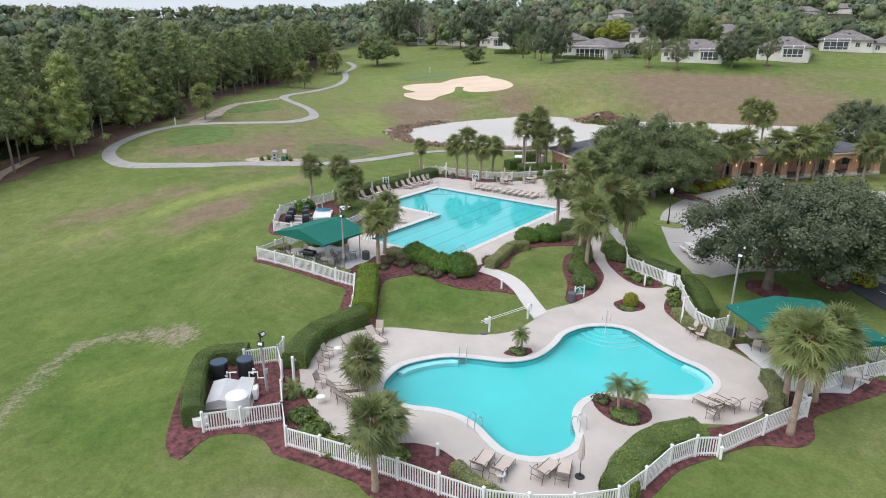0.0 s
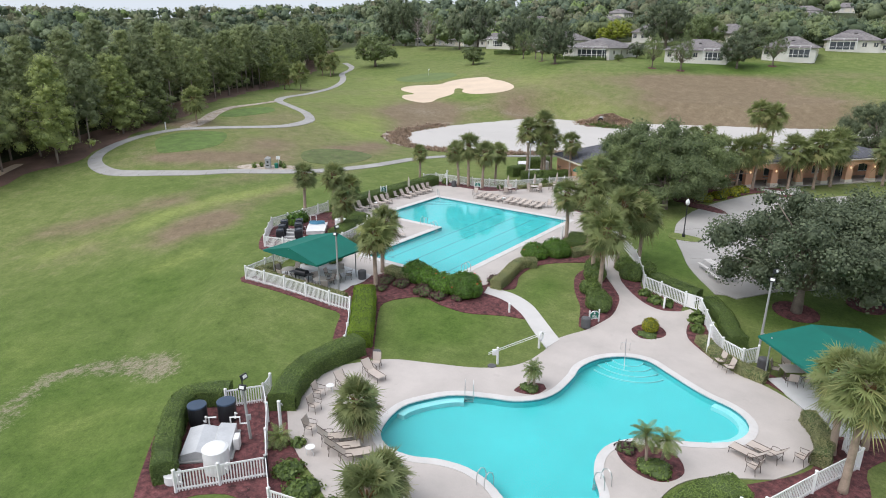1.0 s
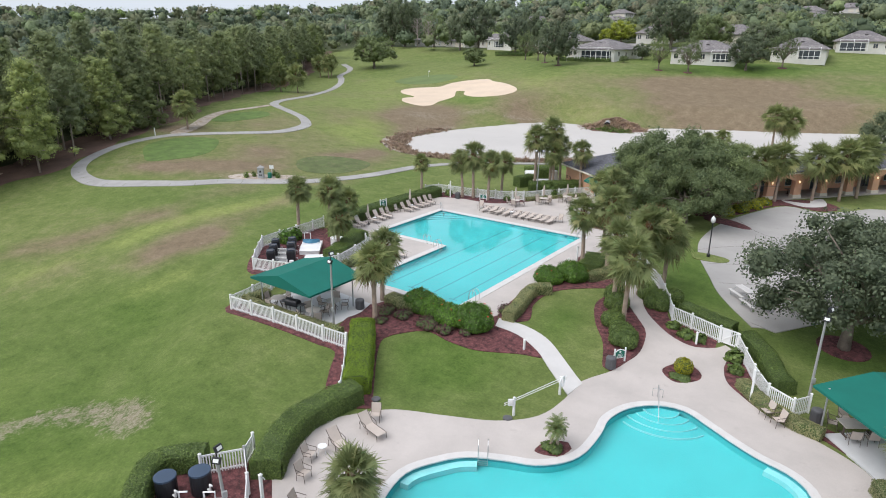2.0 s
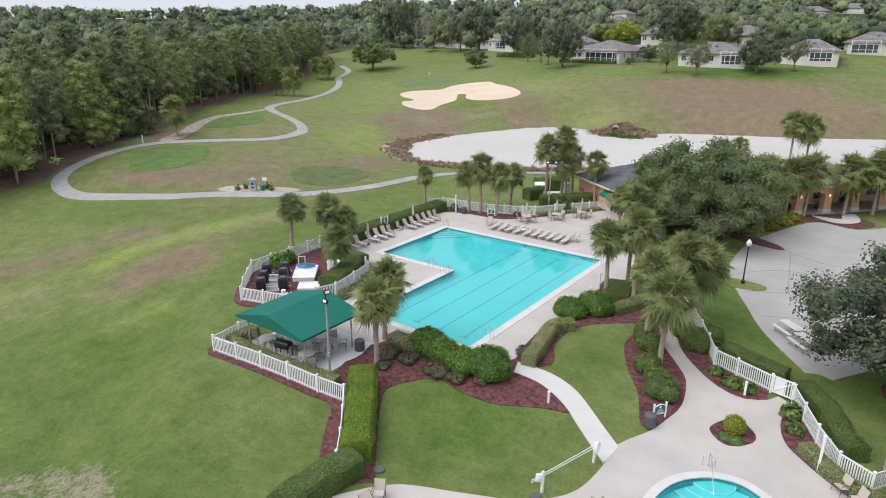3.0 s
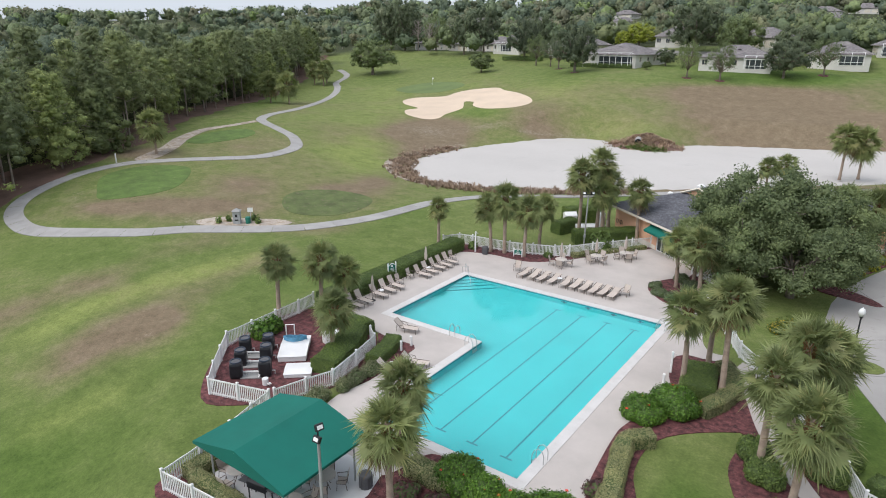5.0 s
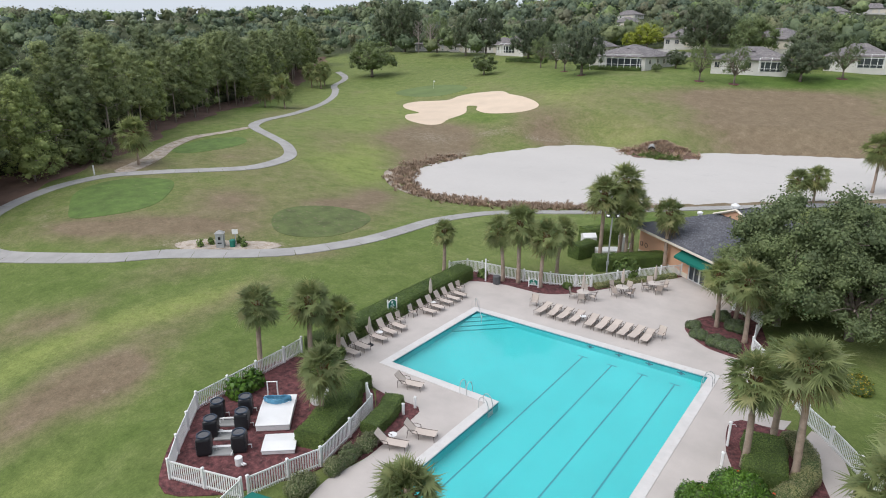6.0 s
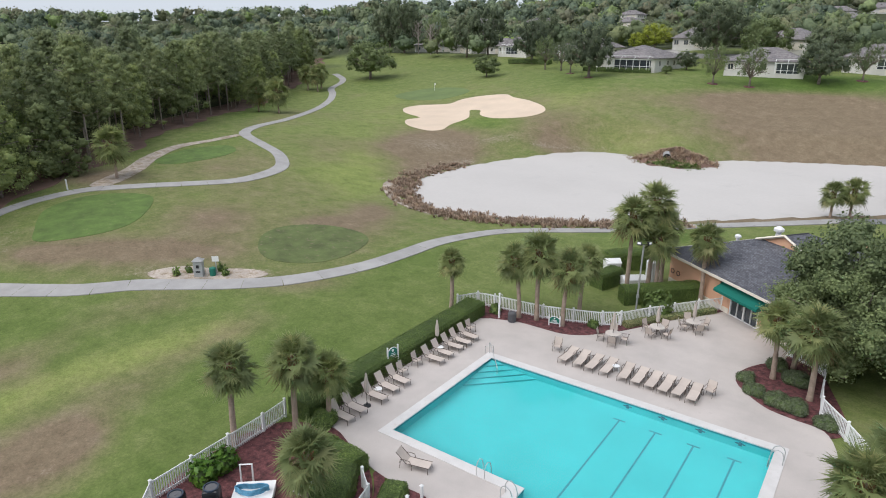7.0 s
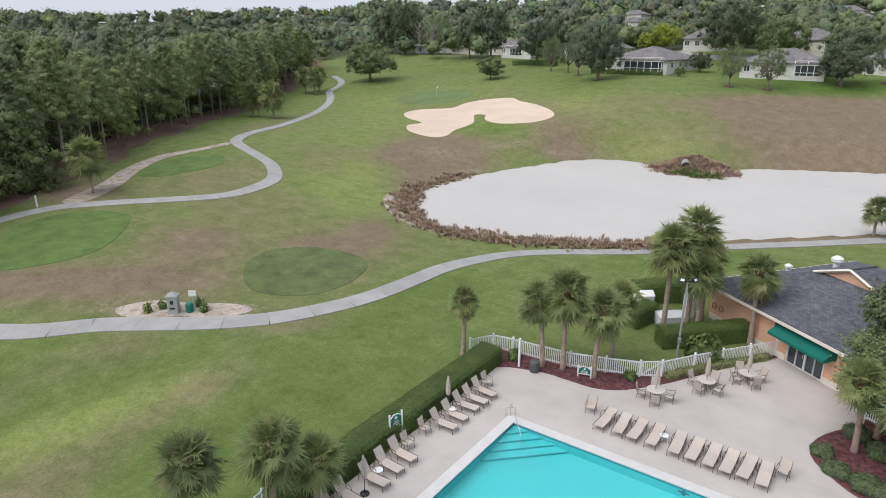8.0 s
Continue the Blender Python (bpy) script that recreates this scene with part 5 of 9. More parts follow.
def forest_parts(seed, H, R, bare, n, per, size):
    """A tree of the wood's edge: a straight bare trunk, then clumps up to an uneven top."""
    rng = np.random.default_rng(seed)
    wood = Shape().tube([(0, 0, -0.3), (0.1, 0.05, H * 0.5), (0.0, 0.1, H * 0.93)], [0.17, 0.12, 0.04], 6)
    centres, radii = [], []
    for i in range(n):
        t = (i + 0.5) / n
        z = H * (bare + (1 - bare) * t)
        spread = R * (0.45 + 0.75 * math.sin(math.pi * min(1, 0.25 + 0.8 * t))) * (1.15 - 0.55 * t)
        a = i * 2.4 + rng.normal(0, 0.3)
        k = rng.uniform(0.25, 1.0)
        c = (math.cos(a) * spread * k, math.sin(a) * spread * k, z)
        centres.append(np.array(c))
        radii.append(R * rng.uniform(0.17, 0.31))
        if i % 4 == 1:
            wood.tube([(0, 0, z - 0.8), c], [0.06, 0.02], 4)
    for i in range(5):
        centres.append(np.array([0, 0, H * (bare + 0.08 + (0.86 - bare) * i / 5)]))
        radii.append(R * (0.62 - 0.08 * i))
    return wood, clumps(rng, centres, radii, per, size, 0.75, 1.0, 0.6, 0.55, 1.2)


EDGE = []
for i, (H, R, bare) in enumerate(((16.5, 3.7, 0.40), (14.5, 4.2, 0.16), (17.0, 3.5, 0.44), (12.5, 4.3, 0.08), (15.5, 3.9, 0.34), (9.0, 4.0, 0.04))):
    w, c = forest_parts(80 + i, H, R, bare, 84, 64, 0.20)
    EDGE.append((mesh_of("trunk", w, PALE_BARK, True), fast_mesh("crown", *c, BROAD_LEAF if i in (1, 3, 5) else PINE_LEAF)))


def edge_tree(x, y, kind_no, k, rz, label):
    root = thing("tree", label, "tree", x, y, at_ground(x, y), rz, "trees of the wood's edge")
    part("trunk", EDGE[kind_no][0], None, root, at=Matrix.Scale(k, 4))
    part("crown", EDGE[kind_no][1], None, root, at=Matrix.Scale(k, 4))


TREELINE = smooth_line(TREELINE_PTS, 1.0)


def litter_strip():
    """Fallen needles along the foot of the trees."""
    t = np.gradient(TREELINE, axis=0)
    t /= np.linalg.norm(t, axis=1)[:, None]
    west = np.stack([-t[:, 1], t[:, 0]], 1)
    k = np.arange(len(TREELINE))
    edge = TREELINE - west * (1.2 + 0.9 * np.sin(k * 0.21) + 0.7 * np.sin(k * 0.57 + 1))[:, None]
    laid("pine_straw", np.vstack([edge, (TREELINE + west * 9)[::-1]]), LEAFLITTER, "reddish-brown fallen needles at the wood's edge", "ground litter", 0.03, 3.0, (), 0.05)


litter_strip()


def build_wood():
    rng = np.random.default_rng(11)
    t = np.gradient(TREELINE, axis=0)
    t /= np.linalg.norm(t, axis=1)[:, None]
    west = np.stack([-t[:, 1], t[:, 0]], 1)
    step = 0
    labels = ("tall pine with a bare trunk at the wood's edge", "leafy dark green tree at the wood's edge", "slim tall tree with a high crown at the wood's edge")
    # two loose rows of single trees
    for i in range(10, len(TREELINE) - 30, 3):
        off = (1.5, 4.5, 8.0)[step % 3] + rng.uniform(-1, 1.5)
        x, y = TREELINE[i] + west[i] * off
        low = off < 3
        no = int(rng.choice([3, 1, 4, 5] if y < 62 and low else [0, 2, 4, 0, 1]))
        edge_tree(x, y, no, rng.uniform(0.82, 1.16), rng.uniform(0, 360), labels[0 if no in (0, 2) else 1 if no in (1, 3, 5) else 2])
        step += 1
    # the depth of the wood, too many to count
    pts, depth = [], []
    for i in range(0, len(TREELINE), 2):
        for off in np.arange(10, 260, 5.6):
            if rng.random() < (1.0 if off < 34 else 0.36 if off < 120 else 0.15):
                pts.append(TREELINE[i] + west[i] * (off + rng.uniform(-2.4, 2.4)) + rng.normal(0, 1.2, 2))
                depth.append(off)
    return np.array(pts), np.array(depth)


def scatter(name, pts, templates, leaf, label, size_range, seed, sink=0.0, hscale=None):
    """Many trees as one mesh, each a turned and scaled template."""
    rng = np.random.default_rng(seed)
    vs, fs, n = [], [], 0
    z = land(pts[:, 0], pts[:, 1])
    for k, (x, y) in enumerate(pts):
        v, f = templates[int(rng.integers(len(templates)))]
        fs.append(f + n)
        n += len(v)
        a, s = rng.uniform(0, 6.28), rng.uniform(*size_range)
        c, q = math.cos(a) * s, math.sin(a) * s
        hz = s * (hscale(x, y) if hscale else 1.0)
        vs.append(np.column_stack([v[:, 0] * c - v[:, 1] * q + x, v[:, 0] * q + v[:, 1] * c + y, v[:, 2] * hz + z[k] - sink]))
    v = np.concatenate(vs)
    me = fast_mesh(name, v, np.concatenate(fs), leaf)
    tint = np.concatenate([np.full(len(q), rng.random(), np.float32) for q in vs])
    me.attributes.new("tint", "FLOAT", "POINT").data.foreach_set("value", tint)
    return tagged(new(name, me), label, "trees", kind="stuff")


def canopy_template(seed, H, R, n, per, size):
    rng = np.random.default_rng(seed)
    centres, radii = [], []
    for i in range(n):
        p = rng.normal(size=3)
        p /= np.linalg.norm(p)
        k = rng.uniform(0.7, 1.12)
        centres.append(np.array([p[0] * R * k * 0.7, p[1] * R * k * 0.66, H * 0.58 + p[2] * H * 0.30 * k]))
        radii.append(R * rng.uniform(0.2, 0.36))
    centres.append(np.array([0, 0, H * 0.55]))
    radii.append(R * 0.8)
    return clumps(rng, centres, radii, per, size, 0.9, 1.1, 0.68, 1.0, 1.22)


wood_pts, wood_depth = build_wood()
near_wood = [canopy_template(120 + i, H, R, 17, 20, 0.33) for i, (H, R) in enumerate(((12, 3.4), (13, 3.0), (10.5, 3.8), (13.5, 2.8), (9.5, 4.2)))]
back_wood = [canopy_template(130 + i, H, R, 9, 8, 0.62) for i, (H, R) in enumerate(((12, 4.8), (13, 4.6), (11, 5.2), (13.5, 4.4)))]
scatter("deep_woodland", wood_pts[wood_depth >= 34], back_wood, WOOD_LEAF, "dense mixed green woodland canopy further back", (0.85, 1.2), 14)
scatter("woodland", wood_pts[wood_depth < 34], near_wood, WOOD_LEAF, "dense mixed green woodland canopy", (0.8, 1.15), 13)

# ---- distance: wooded hills with houses ----
# x, y, turn, length, depth, porch (middle, width) as shares of the length
HOUSES = [(-95.0, 210.5, -8, 18.0, 20.0, (0.13, 0.66)), (-62.0, 211.0, 6, 18.5, 14.0, (0.30, 0.30)), (-38.5, 228.0, 4, 15.0, 12.0, (0.2, 0.4)), (-24.0, 248.5, 10, 15.0, 12.0, (-0.2, 0.5)), (-9.0, 252.0, 12, 16.0, 12.0, (0.0, 0.4))]
HOUSES += [ (-62.0, 246.0, -20, 16.0, 12.0, None), (-90.0, 247.0, 12, 14.0, 11.0, None), (-215.0, 525.0, -15, 18.0, 12.0, None), (-76.0, 505.0, -5, 18.0, 12.0, None), (-57.0, 541.0, 5, 18.0, 12.0, None), (-121.0, 234.0, -12, 18.0, 12.0, (-0.25, 0.4)),
          (-190.0, 266.0, -25, 18.0, 13.0, None), (-172.0, 264.0, -20, 14.0, 11.0, None), (-218.0, 275.0, 40, 18.0, 13.0, None), (-154.0, 245.0, -15, 15.0, 11.0, (0.0, 0.4)),
          (-196.0, 470.0, -20, 16.0, 11.0, None), (-66.0, 452.0, -10, 15.0, 12.0, None), (-283.0, 430.0, 65, 30.0, 13.0, None), (-262.0, 470.0, 68, 26.0, 13.0, None), (-315.0, 470.0, -25, 20.0, 12.0, None)]


def build_far_woods():
    rng = np.random.default_rng(17)
    out = []
    while len(out) < 2450:
        r = 190 + 900 * rng.random() ** 1.9
        a = radians(125.5 + rng.uniform(-47, 47))
        x, y = -15 + r * math.cos(a), 5 + r * math.sin(a)
        if y < 236 and x > -235 - (y - 200) * 0.1:
            continue
        if x < -235 and y < 232 and r < 330:
            continue
        near = False
        for hx, hy, *_ in HOUSES:
            # open ground round each house and towards the valley
            dx, dy = x - hx, y - hy
            along = dx * 0.45 - dy * 0.9
            across = dx * 0.9 + dy * 0.45
            if abs(across) < 13 and -9 < along < (90 if hy > 400 else 48 if hy > 280 else 22):
                near = True
        if not near:
            out.append((x, y))
    return np.array(out)


far_pts = build_far_woods()
d = np.hypot(far_pts[:, 0] + 15, far_pts[:, 1] - 5)
far_a = [canopy_template(140 + i, H, R, 15, 18, 0.46) for i, (H, R) in enumerate(((8, 5.6), (9.5, 6.2), (7, 5.0), (10.5, 5.2)))]
far_b = [canopy_template(150 + i, H, R, 9, 5, 0.9) for i, (H, R) in enumerate(((8, 6.2), (9.5, 7.0), (7, 6.0), (10.5, 6.0)))]
scatter("hillside_trees", far_pts[d < 420], far_a, WOOD_LEAF, "rounded dark green trees between the houses on the hill", (0.75, 1.2), 23)
# the far ridge takes the leaf with haze in its base colour
scatter("distant_trees", far_pts[d >= 420], far_b, HAZED_LEAF, "wooded ridge on the horizon", (1.05, 1.6), 29)


def gable_uv(me, scale=1.0):
    """Roof courses run level: u along the ground, v up the slope, in metres."""
    uv = me.uv_layers.new(name="roof")
    for poly in me.polygons:
        n = poly.normal
        h = Vector((-n.y, n.x, 0))
        h = h.normalized() if h.length > 1e-4 else Vector((1, 0, 0))
        s = n.cross(h)
        for li in poly.loop_indices:
            co = me.vertices[me.loops[li].vertex_index].co
            uv.data[li].uv = (co.dot(h) * scale, co.dot(s) * scale)


def hip_roof(L, W, z0, rise, over=0.6, thick=0.18, gable=False):
    """A hipped (or gabled) roof over a rectangle, its ridge along the longer side, with overhang and fascia."""
    turn = W > L and not gable
    a, b = (W / 2 + over, L / 2 + over) if turn else (L / 2 + over, W / 2 + over)
    k = a if gable else max(0.2, a - b)
    v = [(-a, -b, z0), (a, -b, z0), (a, b, z0), (-a, b, z0), (-k, 0, z0 + rise), (k, 0, z0 + rise)]
    v += [(x, y, z - thick) for x, y, z in v[:4]]
    if turn:
        v = [(-y, x, z) for x, y, z in v]
    f = [(0, 1, 5, 4), (2, 3, 4, 5), (1, 2, 5), (3, 0, 4), (0, 6, 7, 1), (1, 7, 8, 2), (2, 8, 9, 3), (3, 9, 6, 0), (9, 8, 7, 6)]
    return Shape().add(v, f)


def window_unit(parent, x, y, z, w, h, rz, frame_mat=None):
    """A window in a wall: frame standing proud, dark panes behind it."""
    m = pose(x, y, z, 0, 0, rz)
    s = Shape()
    for dx in (-w / 2, 0, w / 2):
        s.box(dx, -0.05, 0, 0.08, 0.1, h + 0.1)
    for dz in (-h / 2, h / 2):
        s.box(0, -0.05, dz, w + 0.1, 0.1, 0.08)
    win = part("window", s, frame_mat or CREAM, parent, at=m)
    part("pane", Shape().box(0, -0.02, 0, w, 0.03, h), GLASS, win)
    return win


def far_house(x, y, rz, L, W, porch):
    """A one-storey house with a hipped grey roof; some have a screened porch to the valley, some garage doors."""
    root = thing("house", "white one-storey house with a grey hipped roof" + (" and a screened porch" if porch else " and garage doors"), "house", x, y, at_ground(x, y) + 0.1, rz)
    part("wall", Shape().box(0, 0, 0.7, L, W, 4.6), HOUSE_WALL, root)
    me = mesh_of("roof", hip_roof(L, W, 3.0, 3.3, 0.7), HOUSE_ROOF)
    gable_uv(me, 0.5)
    roof = part("roof", me, None, root)
    part("roof_vent", Shape().box(0.5, -W * 0.22, 5.0, 0.9, 0.7, 0.35), HOUSE_ROOF, roof)
    lo, hi = (porch[0] - porch[1] / 2, porch[0] + porch[1] / 2) if porch else (2, 2)
    for k in range(5):
        u = -0.42 + 0.21 * k
        if not lo - 0.06 < u < hi + 0.06:
            if porch or k < 2:
                window_unit(root, u * L, -W / 2, 1.6, 1.3, 1.4, 0)
    for k in (-0.36, -0.12, 0.08, 0.3):
        window_unit(root, L / 2, k * W, 1.6, 1.1, 1.3, 90)
        window_unit(root, -L / 2, k * W, 1.6, 1.1, 1.3, -90)
    if porch:
        cx0, w, dpt, h = porch[0] * L, porch[1] * L, 3.4, 2.6
        cage = Shape()
        n = 6 if w > 8 else 4
        for i in range(n + 1):
            cx = cx0 - w / 2 + w * i / n
            cage.box(cx, -W / 2 - dpt, h / 2, 0.12, 0.12, h)
            if i % 2 == 0:
                cage.tube([(cx, -W / 2 - dpt, h), (cx, -W / 2 - dpt * 0.55, h + 0.95), (cx, -W / 2, h + 0.6)], 0.07, 4)
        for cx in (cx0 - w / 2, cx0 + w / 2):
            cage.box(cx, -W / 2 - dpt / 2, 0.9, 0.1, dpt, 0.1).box(cx, -W / 2 - dpt / 2, h, 0.1, dpt, 0.1).box(cx, -W / 2 - dpt / 2, h / 2, 0.1, 0.1, h)
        for zz in (0.9, h):
            cage.box(cx0, -W / 2 - dpt, zz, w, 0.1, 0.1)
        cage.box(cx0, -W / 2 - dpt * 0.55, h + 0.95, w, 0.1, 0.1)
        part("screen_cage", cage, WHITE_PLASTIC, root, "white screened porch frame")
        # a dark panel on the wall stands in for the shade inside the porch
        part("porch_shade", Shape().box(cx0, -W / 2 - 0.03, 1.25, w * 0.92, 0.08, 2.3), GLASS, root)
    else:
        for gx in (0.08, 0.32):
            part("garage_door", Shape().box(gx * L, -W / 2 - 0.05, 1.15, 3.2, 0.12, 2.2), CREAM, root, "cream panelled garage door")
    return root


for i, row in enumerate(HOUSES):
    far_house(*row)
part("drive", ribbon(smooth_line([(-98, 241), (-94, 236), (-84, 233), (-70, 234)], 1.0), 5.0, land, 0.05), DRIVE, None)
tagged(bpy.data.objects["drive"], "pale concrete drive before a hillside house", "drive", kind="structure")

for x, y in ((-69.8, 190.3), (-61.7, 192.1), (-101.7, 188.6), (-112, 199), (-39.7, 208.2)):
    laid("mulch_ring", [(x + 1.3 * math.cos(a), y + 1.1 * math.sin(a)) for a in np.arange(12) * math.tau / 12], MULCH, "ring of red mulch round a lawn tree", "mulch", 0.07, 1.0)
# single trees before the houses and by the green
LAWN_TREES = [(-183.4, 190.9, 1.15, 0, "broad grey-green oak beside the end of the cart path", 0.95), (-140.3, 198, 0.58, 1, "small pale tree on the fairway", 0.9), (-101.7, 188.6, 0.84, 0, "large dark oak on the house lawn", 1.45), (-112, 199, 0.5, 1, "slim thin dark oak before a house", 1.9), (-118.7, 206.6, 0.5, 1, "thin dark oak before a house", 1.8),
                         (-69.8, 190.3, 0.44, 1, "thin-leaved tree on the house lawn", 2.0), (-61.7, 192.1, 0.5, 0, "thin grey-green tree on the lawn", 1.8), (-48.2, 201.7, 0.74, 0, "large dark round oak on the house lawn", 1.15), (-81.7, 209.1, 0.42, 1, "small dark tree beside a house", 1.0), (-84, 199, 0.2, 0, "young small tree on the lawn", 1.0),
                         ]
LAWN_TREES += [(-140.3, 227.7, 0.85, 0, "dense dark oak beside a house", 1.5), (-141, 240, 0.8, 0, "dark oak behind the green", 1.6), (-170, 246, 0.9, 1, "dark oak behind the green", 1.6), (-176, 240, 0.8, 0, "slim dark oak behind the green", 1.7), (-216, 250, 1.2, 1, "dark oak at the edge of the green", 1.5), (-226, 252, 1.2, 0, "dark oak at the edge of the green", 1.5), (-198, 250, 0.8, 0, "tall thin oak behind the green", 1.8),
                         (-80, 232, 1.2, 1, "dark oak between two houses", 1.1), (-66, 230, 0.95, 0, "round oak behind a house", 1.1), (-128, 214, 0.5, 1, "thin oak before a house", 1.9), (-50, 228, 0.9, 0, "dark oak between two houses", 1.0), (-39.7, 208.2, 0.5, 1, "thin tall oak on the house lawn", 1.9)]
for x, y, k, no, lab, kz in LAWN_TREES:
    oak(x, y, k * 1.3, 5 if "thin" in lab else 3 + no % 2, (x * 37) % 360, lab, kz, dark="dark" in lab)
lime_crown = recoloured(OAKS[3][1], SPRING_LEAF)
for x, y, k in ((-101.8, 241, 0.95), (-107.5, 242, 0.65)):
    lime = oak(x, y, k, 3, 40, "bright yellow-green spring tree beside a house")
    for o in lime.children:
        if o.name.startswith("crown"):
            o.data = lime_crown


def bare_tree(x, y, h):
    root = thing("bare_tree", "leafless grey tree behind the green", "tree", x, y, at_ground(x, y))
    s = Shape().tube([(0, 0, -0.2), (0.1, 0, h * 0.5), (0, 0.1, h)], [0.28, 0.18, 0.05], 6)
    rng = np.random.default_rng(int(-x))
    for i in range(26):
        a, z = i * 2.4, h * (0.35 + 0.6 * i / 26)
        ln = h * 0.28 * (1.1 - 0.6 * i / 26)
        p = (math.cos(a) * ln * 0.6, math.sin(a) * ln * 0.6, z + ln * 0.5)
        s.tube([(0, 0, z), p, (p[0] * 1.5, p[1] * 1.5, p[2] + ln * 0.5 + rng.normal(0, 0.3))], [0.1, 0.07, 0.03], 4)
    part("trunk", s, PALE_BARK, root)


bare_tree(-205, 246, 13)
bare_tree(-197, 244, 12)


# power line across the far woods
def power_pole(x, y, h=11.0):
    root = thing("utility_pole", "tall wooden utility pole with a crossarm", "pole", x, y, at_ground(x, y), 35, "utility poles")
    part("mast", Shape().tube([(0, 0, -0.3), (0, 0, h)], [0.17, 0.11], 8), PALE_BARK, root)
    part("crossarm", Shape().box(0, 0.14, h - 0.7, 2.4, 0.12, 0.14), PALE_BARK, root)


for x, y in ((-268.4, 262.4), (-354.7, 323.3), (-470, 250), (-500, 360)):
    power_pole(x, y)

# ---- palms and oaks of the grounds ----
for x, y, h, r, lx, ly in ((-57.1, 60.1, 4.7, 1.55, 0, 0), (-51.9, 62.2, 5.1, 2.0, -0.5, 0.2), (-50.5, 62.7, 6.1, 2.3, 0, 0), (-48.3, 62.9, 5.3, 2.1, 0.3, 0.1), (-48.4, 66.4, 4.9, 1.8, 0.3, 0.2), (-46.6, 72.4, 7.6, 2.5, -0.1, 0), (-45.5, 74.7, 8.5, 2.4, 0, 0), (-44.5, 73.5, 5.5, 2.1, 0, 0),
                           (-40.8, 74.4, 6.0, 2.0, 0, 0), (-44.9, 76.6, 6.0, 2.0, 0, 0)):
    cabbage_palm(x, y, h, r, (lx, ly), label="cabbage palm beside the white lap pool fence")
for x, y, h, r, lx, ly in ((-33.2, 63.6, 4.6, 1.8, -0.3, 0), (-30.8, 62.0, 5.1, 2.2, -0.4, 0), (-32.3, 65.9, 4.3, 1.9, 0, 0), (-27.7, 46.3, 5.6, 2.0, -0.1, -0.1), (-26.85, 48.95, 5.6, 2.0, 0.2, 0), (-25.35, 46.5, 6.7, 2.2, -0.2, 0.5)):
    cabbage_palm(x, y, h, r, (lx, ly), label="cabbage palm in a shrub bed beside the lap pool deck")
for x, y, h, r, lx, ly in ((-21.9, 39.6, 6.0, 2.1, 0, 0), (-20.1, 37.1, 5.6, 2.4, 0.1, 0.1), (-20.0, 45.8, 5.2, 2.5, -0.2, 0), (-21.2, 43.2, 6.3, 2.2, 0.2, 0.3), (-35.2, 26.5, 5.0, 2.05, 0, 0.1), (-37.2, 29.7, 4.9, 1.9, 0.2, 0.2)):
    cabbage_palm(x, y, h, r, (lx, ly), label="cabbage palm in a red mulch bed between the pools")
for x, y, h, r in ((-56.0, 37.7, 5.3, 1.85), (-54.5, 40.8, 5.0, 1.9), (-48.6, 36.2, 3.85, 1.9), (-53.6, 42.5, 3.6, 1.75)):
    cabbage_palm(x, y, h, r, (0.1, 0.1), label="cabbage palm beside the fenced pool equipment yard")
for x, y, h, r, lx, ly in ((-22.7, 11.4, 2.5, 1.85, 0, 0), (-16.2, 5.2, 4.0, 1.75, 0, 0), (-18.0, 8.0, 2.2, 1.7, 0, 0), (-2.1, 25.0, 4.9, 2.0, -0.3, 0), (-1.3, 22.0, 6.0, 2.2, -0.1, 0), (-0.8, 26.6, 4.9, 2.2, 0.3, 0)):
    cabbage_palm(x, y, h, r, (lx, ly), label="cabbage palm at the edge of the leisure pool")
for x, y, h, r in ((-115.3, 63.4, 5.3, 3.2), (-159.6, 123.2, 6, 4.0), (-153.4, 124.3, 6, 4.1), (-188, 166, 6, 3.6), (-182.5, 165, 6, 3.6), (-186, 170, 6, 3.5)):
    cabbage_palm(x, y, h, r, (-0.3, 0), label="stout cabbage palm beside the cart path at the wood's edge")
for x, y, h, r in ((-26.5, 128.4, 7.2, 3.1), (-24.1, 130.2, 6.4, 3.4), (-35.0, 115.2, 3.6, 2.2), (-32.9, 116.9, 3.9, 2.2)):
    cabbage_palm(x, y, h, r, (0, 0), label="cabbage palm on the pond shore")
for x, y, h, r in ((-20.2, 84.0, 5.6, 2.8), (-18.3, 85.0, 6.2, 2.9), (-14.5, 88.3, 6.0, 3.0), (-11.7, 90.6, 6.4, 3.3), (-10.0, 94.0, 6.4, 3.3), (-22.5, 82, 6.0, 2.6), (-4, 99, 5.5, 2.8)):
    cabbage_palm(x, y, h, r, (0.1, 0), label="cabbage palm before the orange clubhouse")

pygmy_palm(-9.5, 18.2, 1.75, 0.85, (-0.25, -0.1))
pygmy_palm(-9.0, 18.9, 1.7, 0.8, (0.4, 0.25))
pygmy_palm(-18.0, 21.3, 1.35, 0.66, (-0.3, -0.1))
pygmy_palm(-17.6, 21.4, 1.35, 0.62, (0.3, 0.2))
pygmy_palm(-25.7, 8.4, 0.5, 0.75, (0, 0), "low young date palm in the mulch")

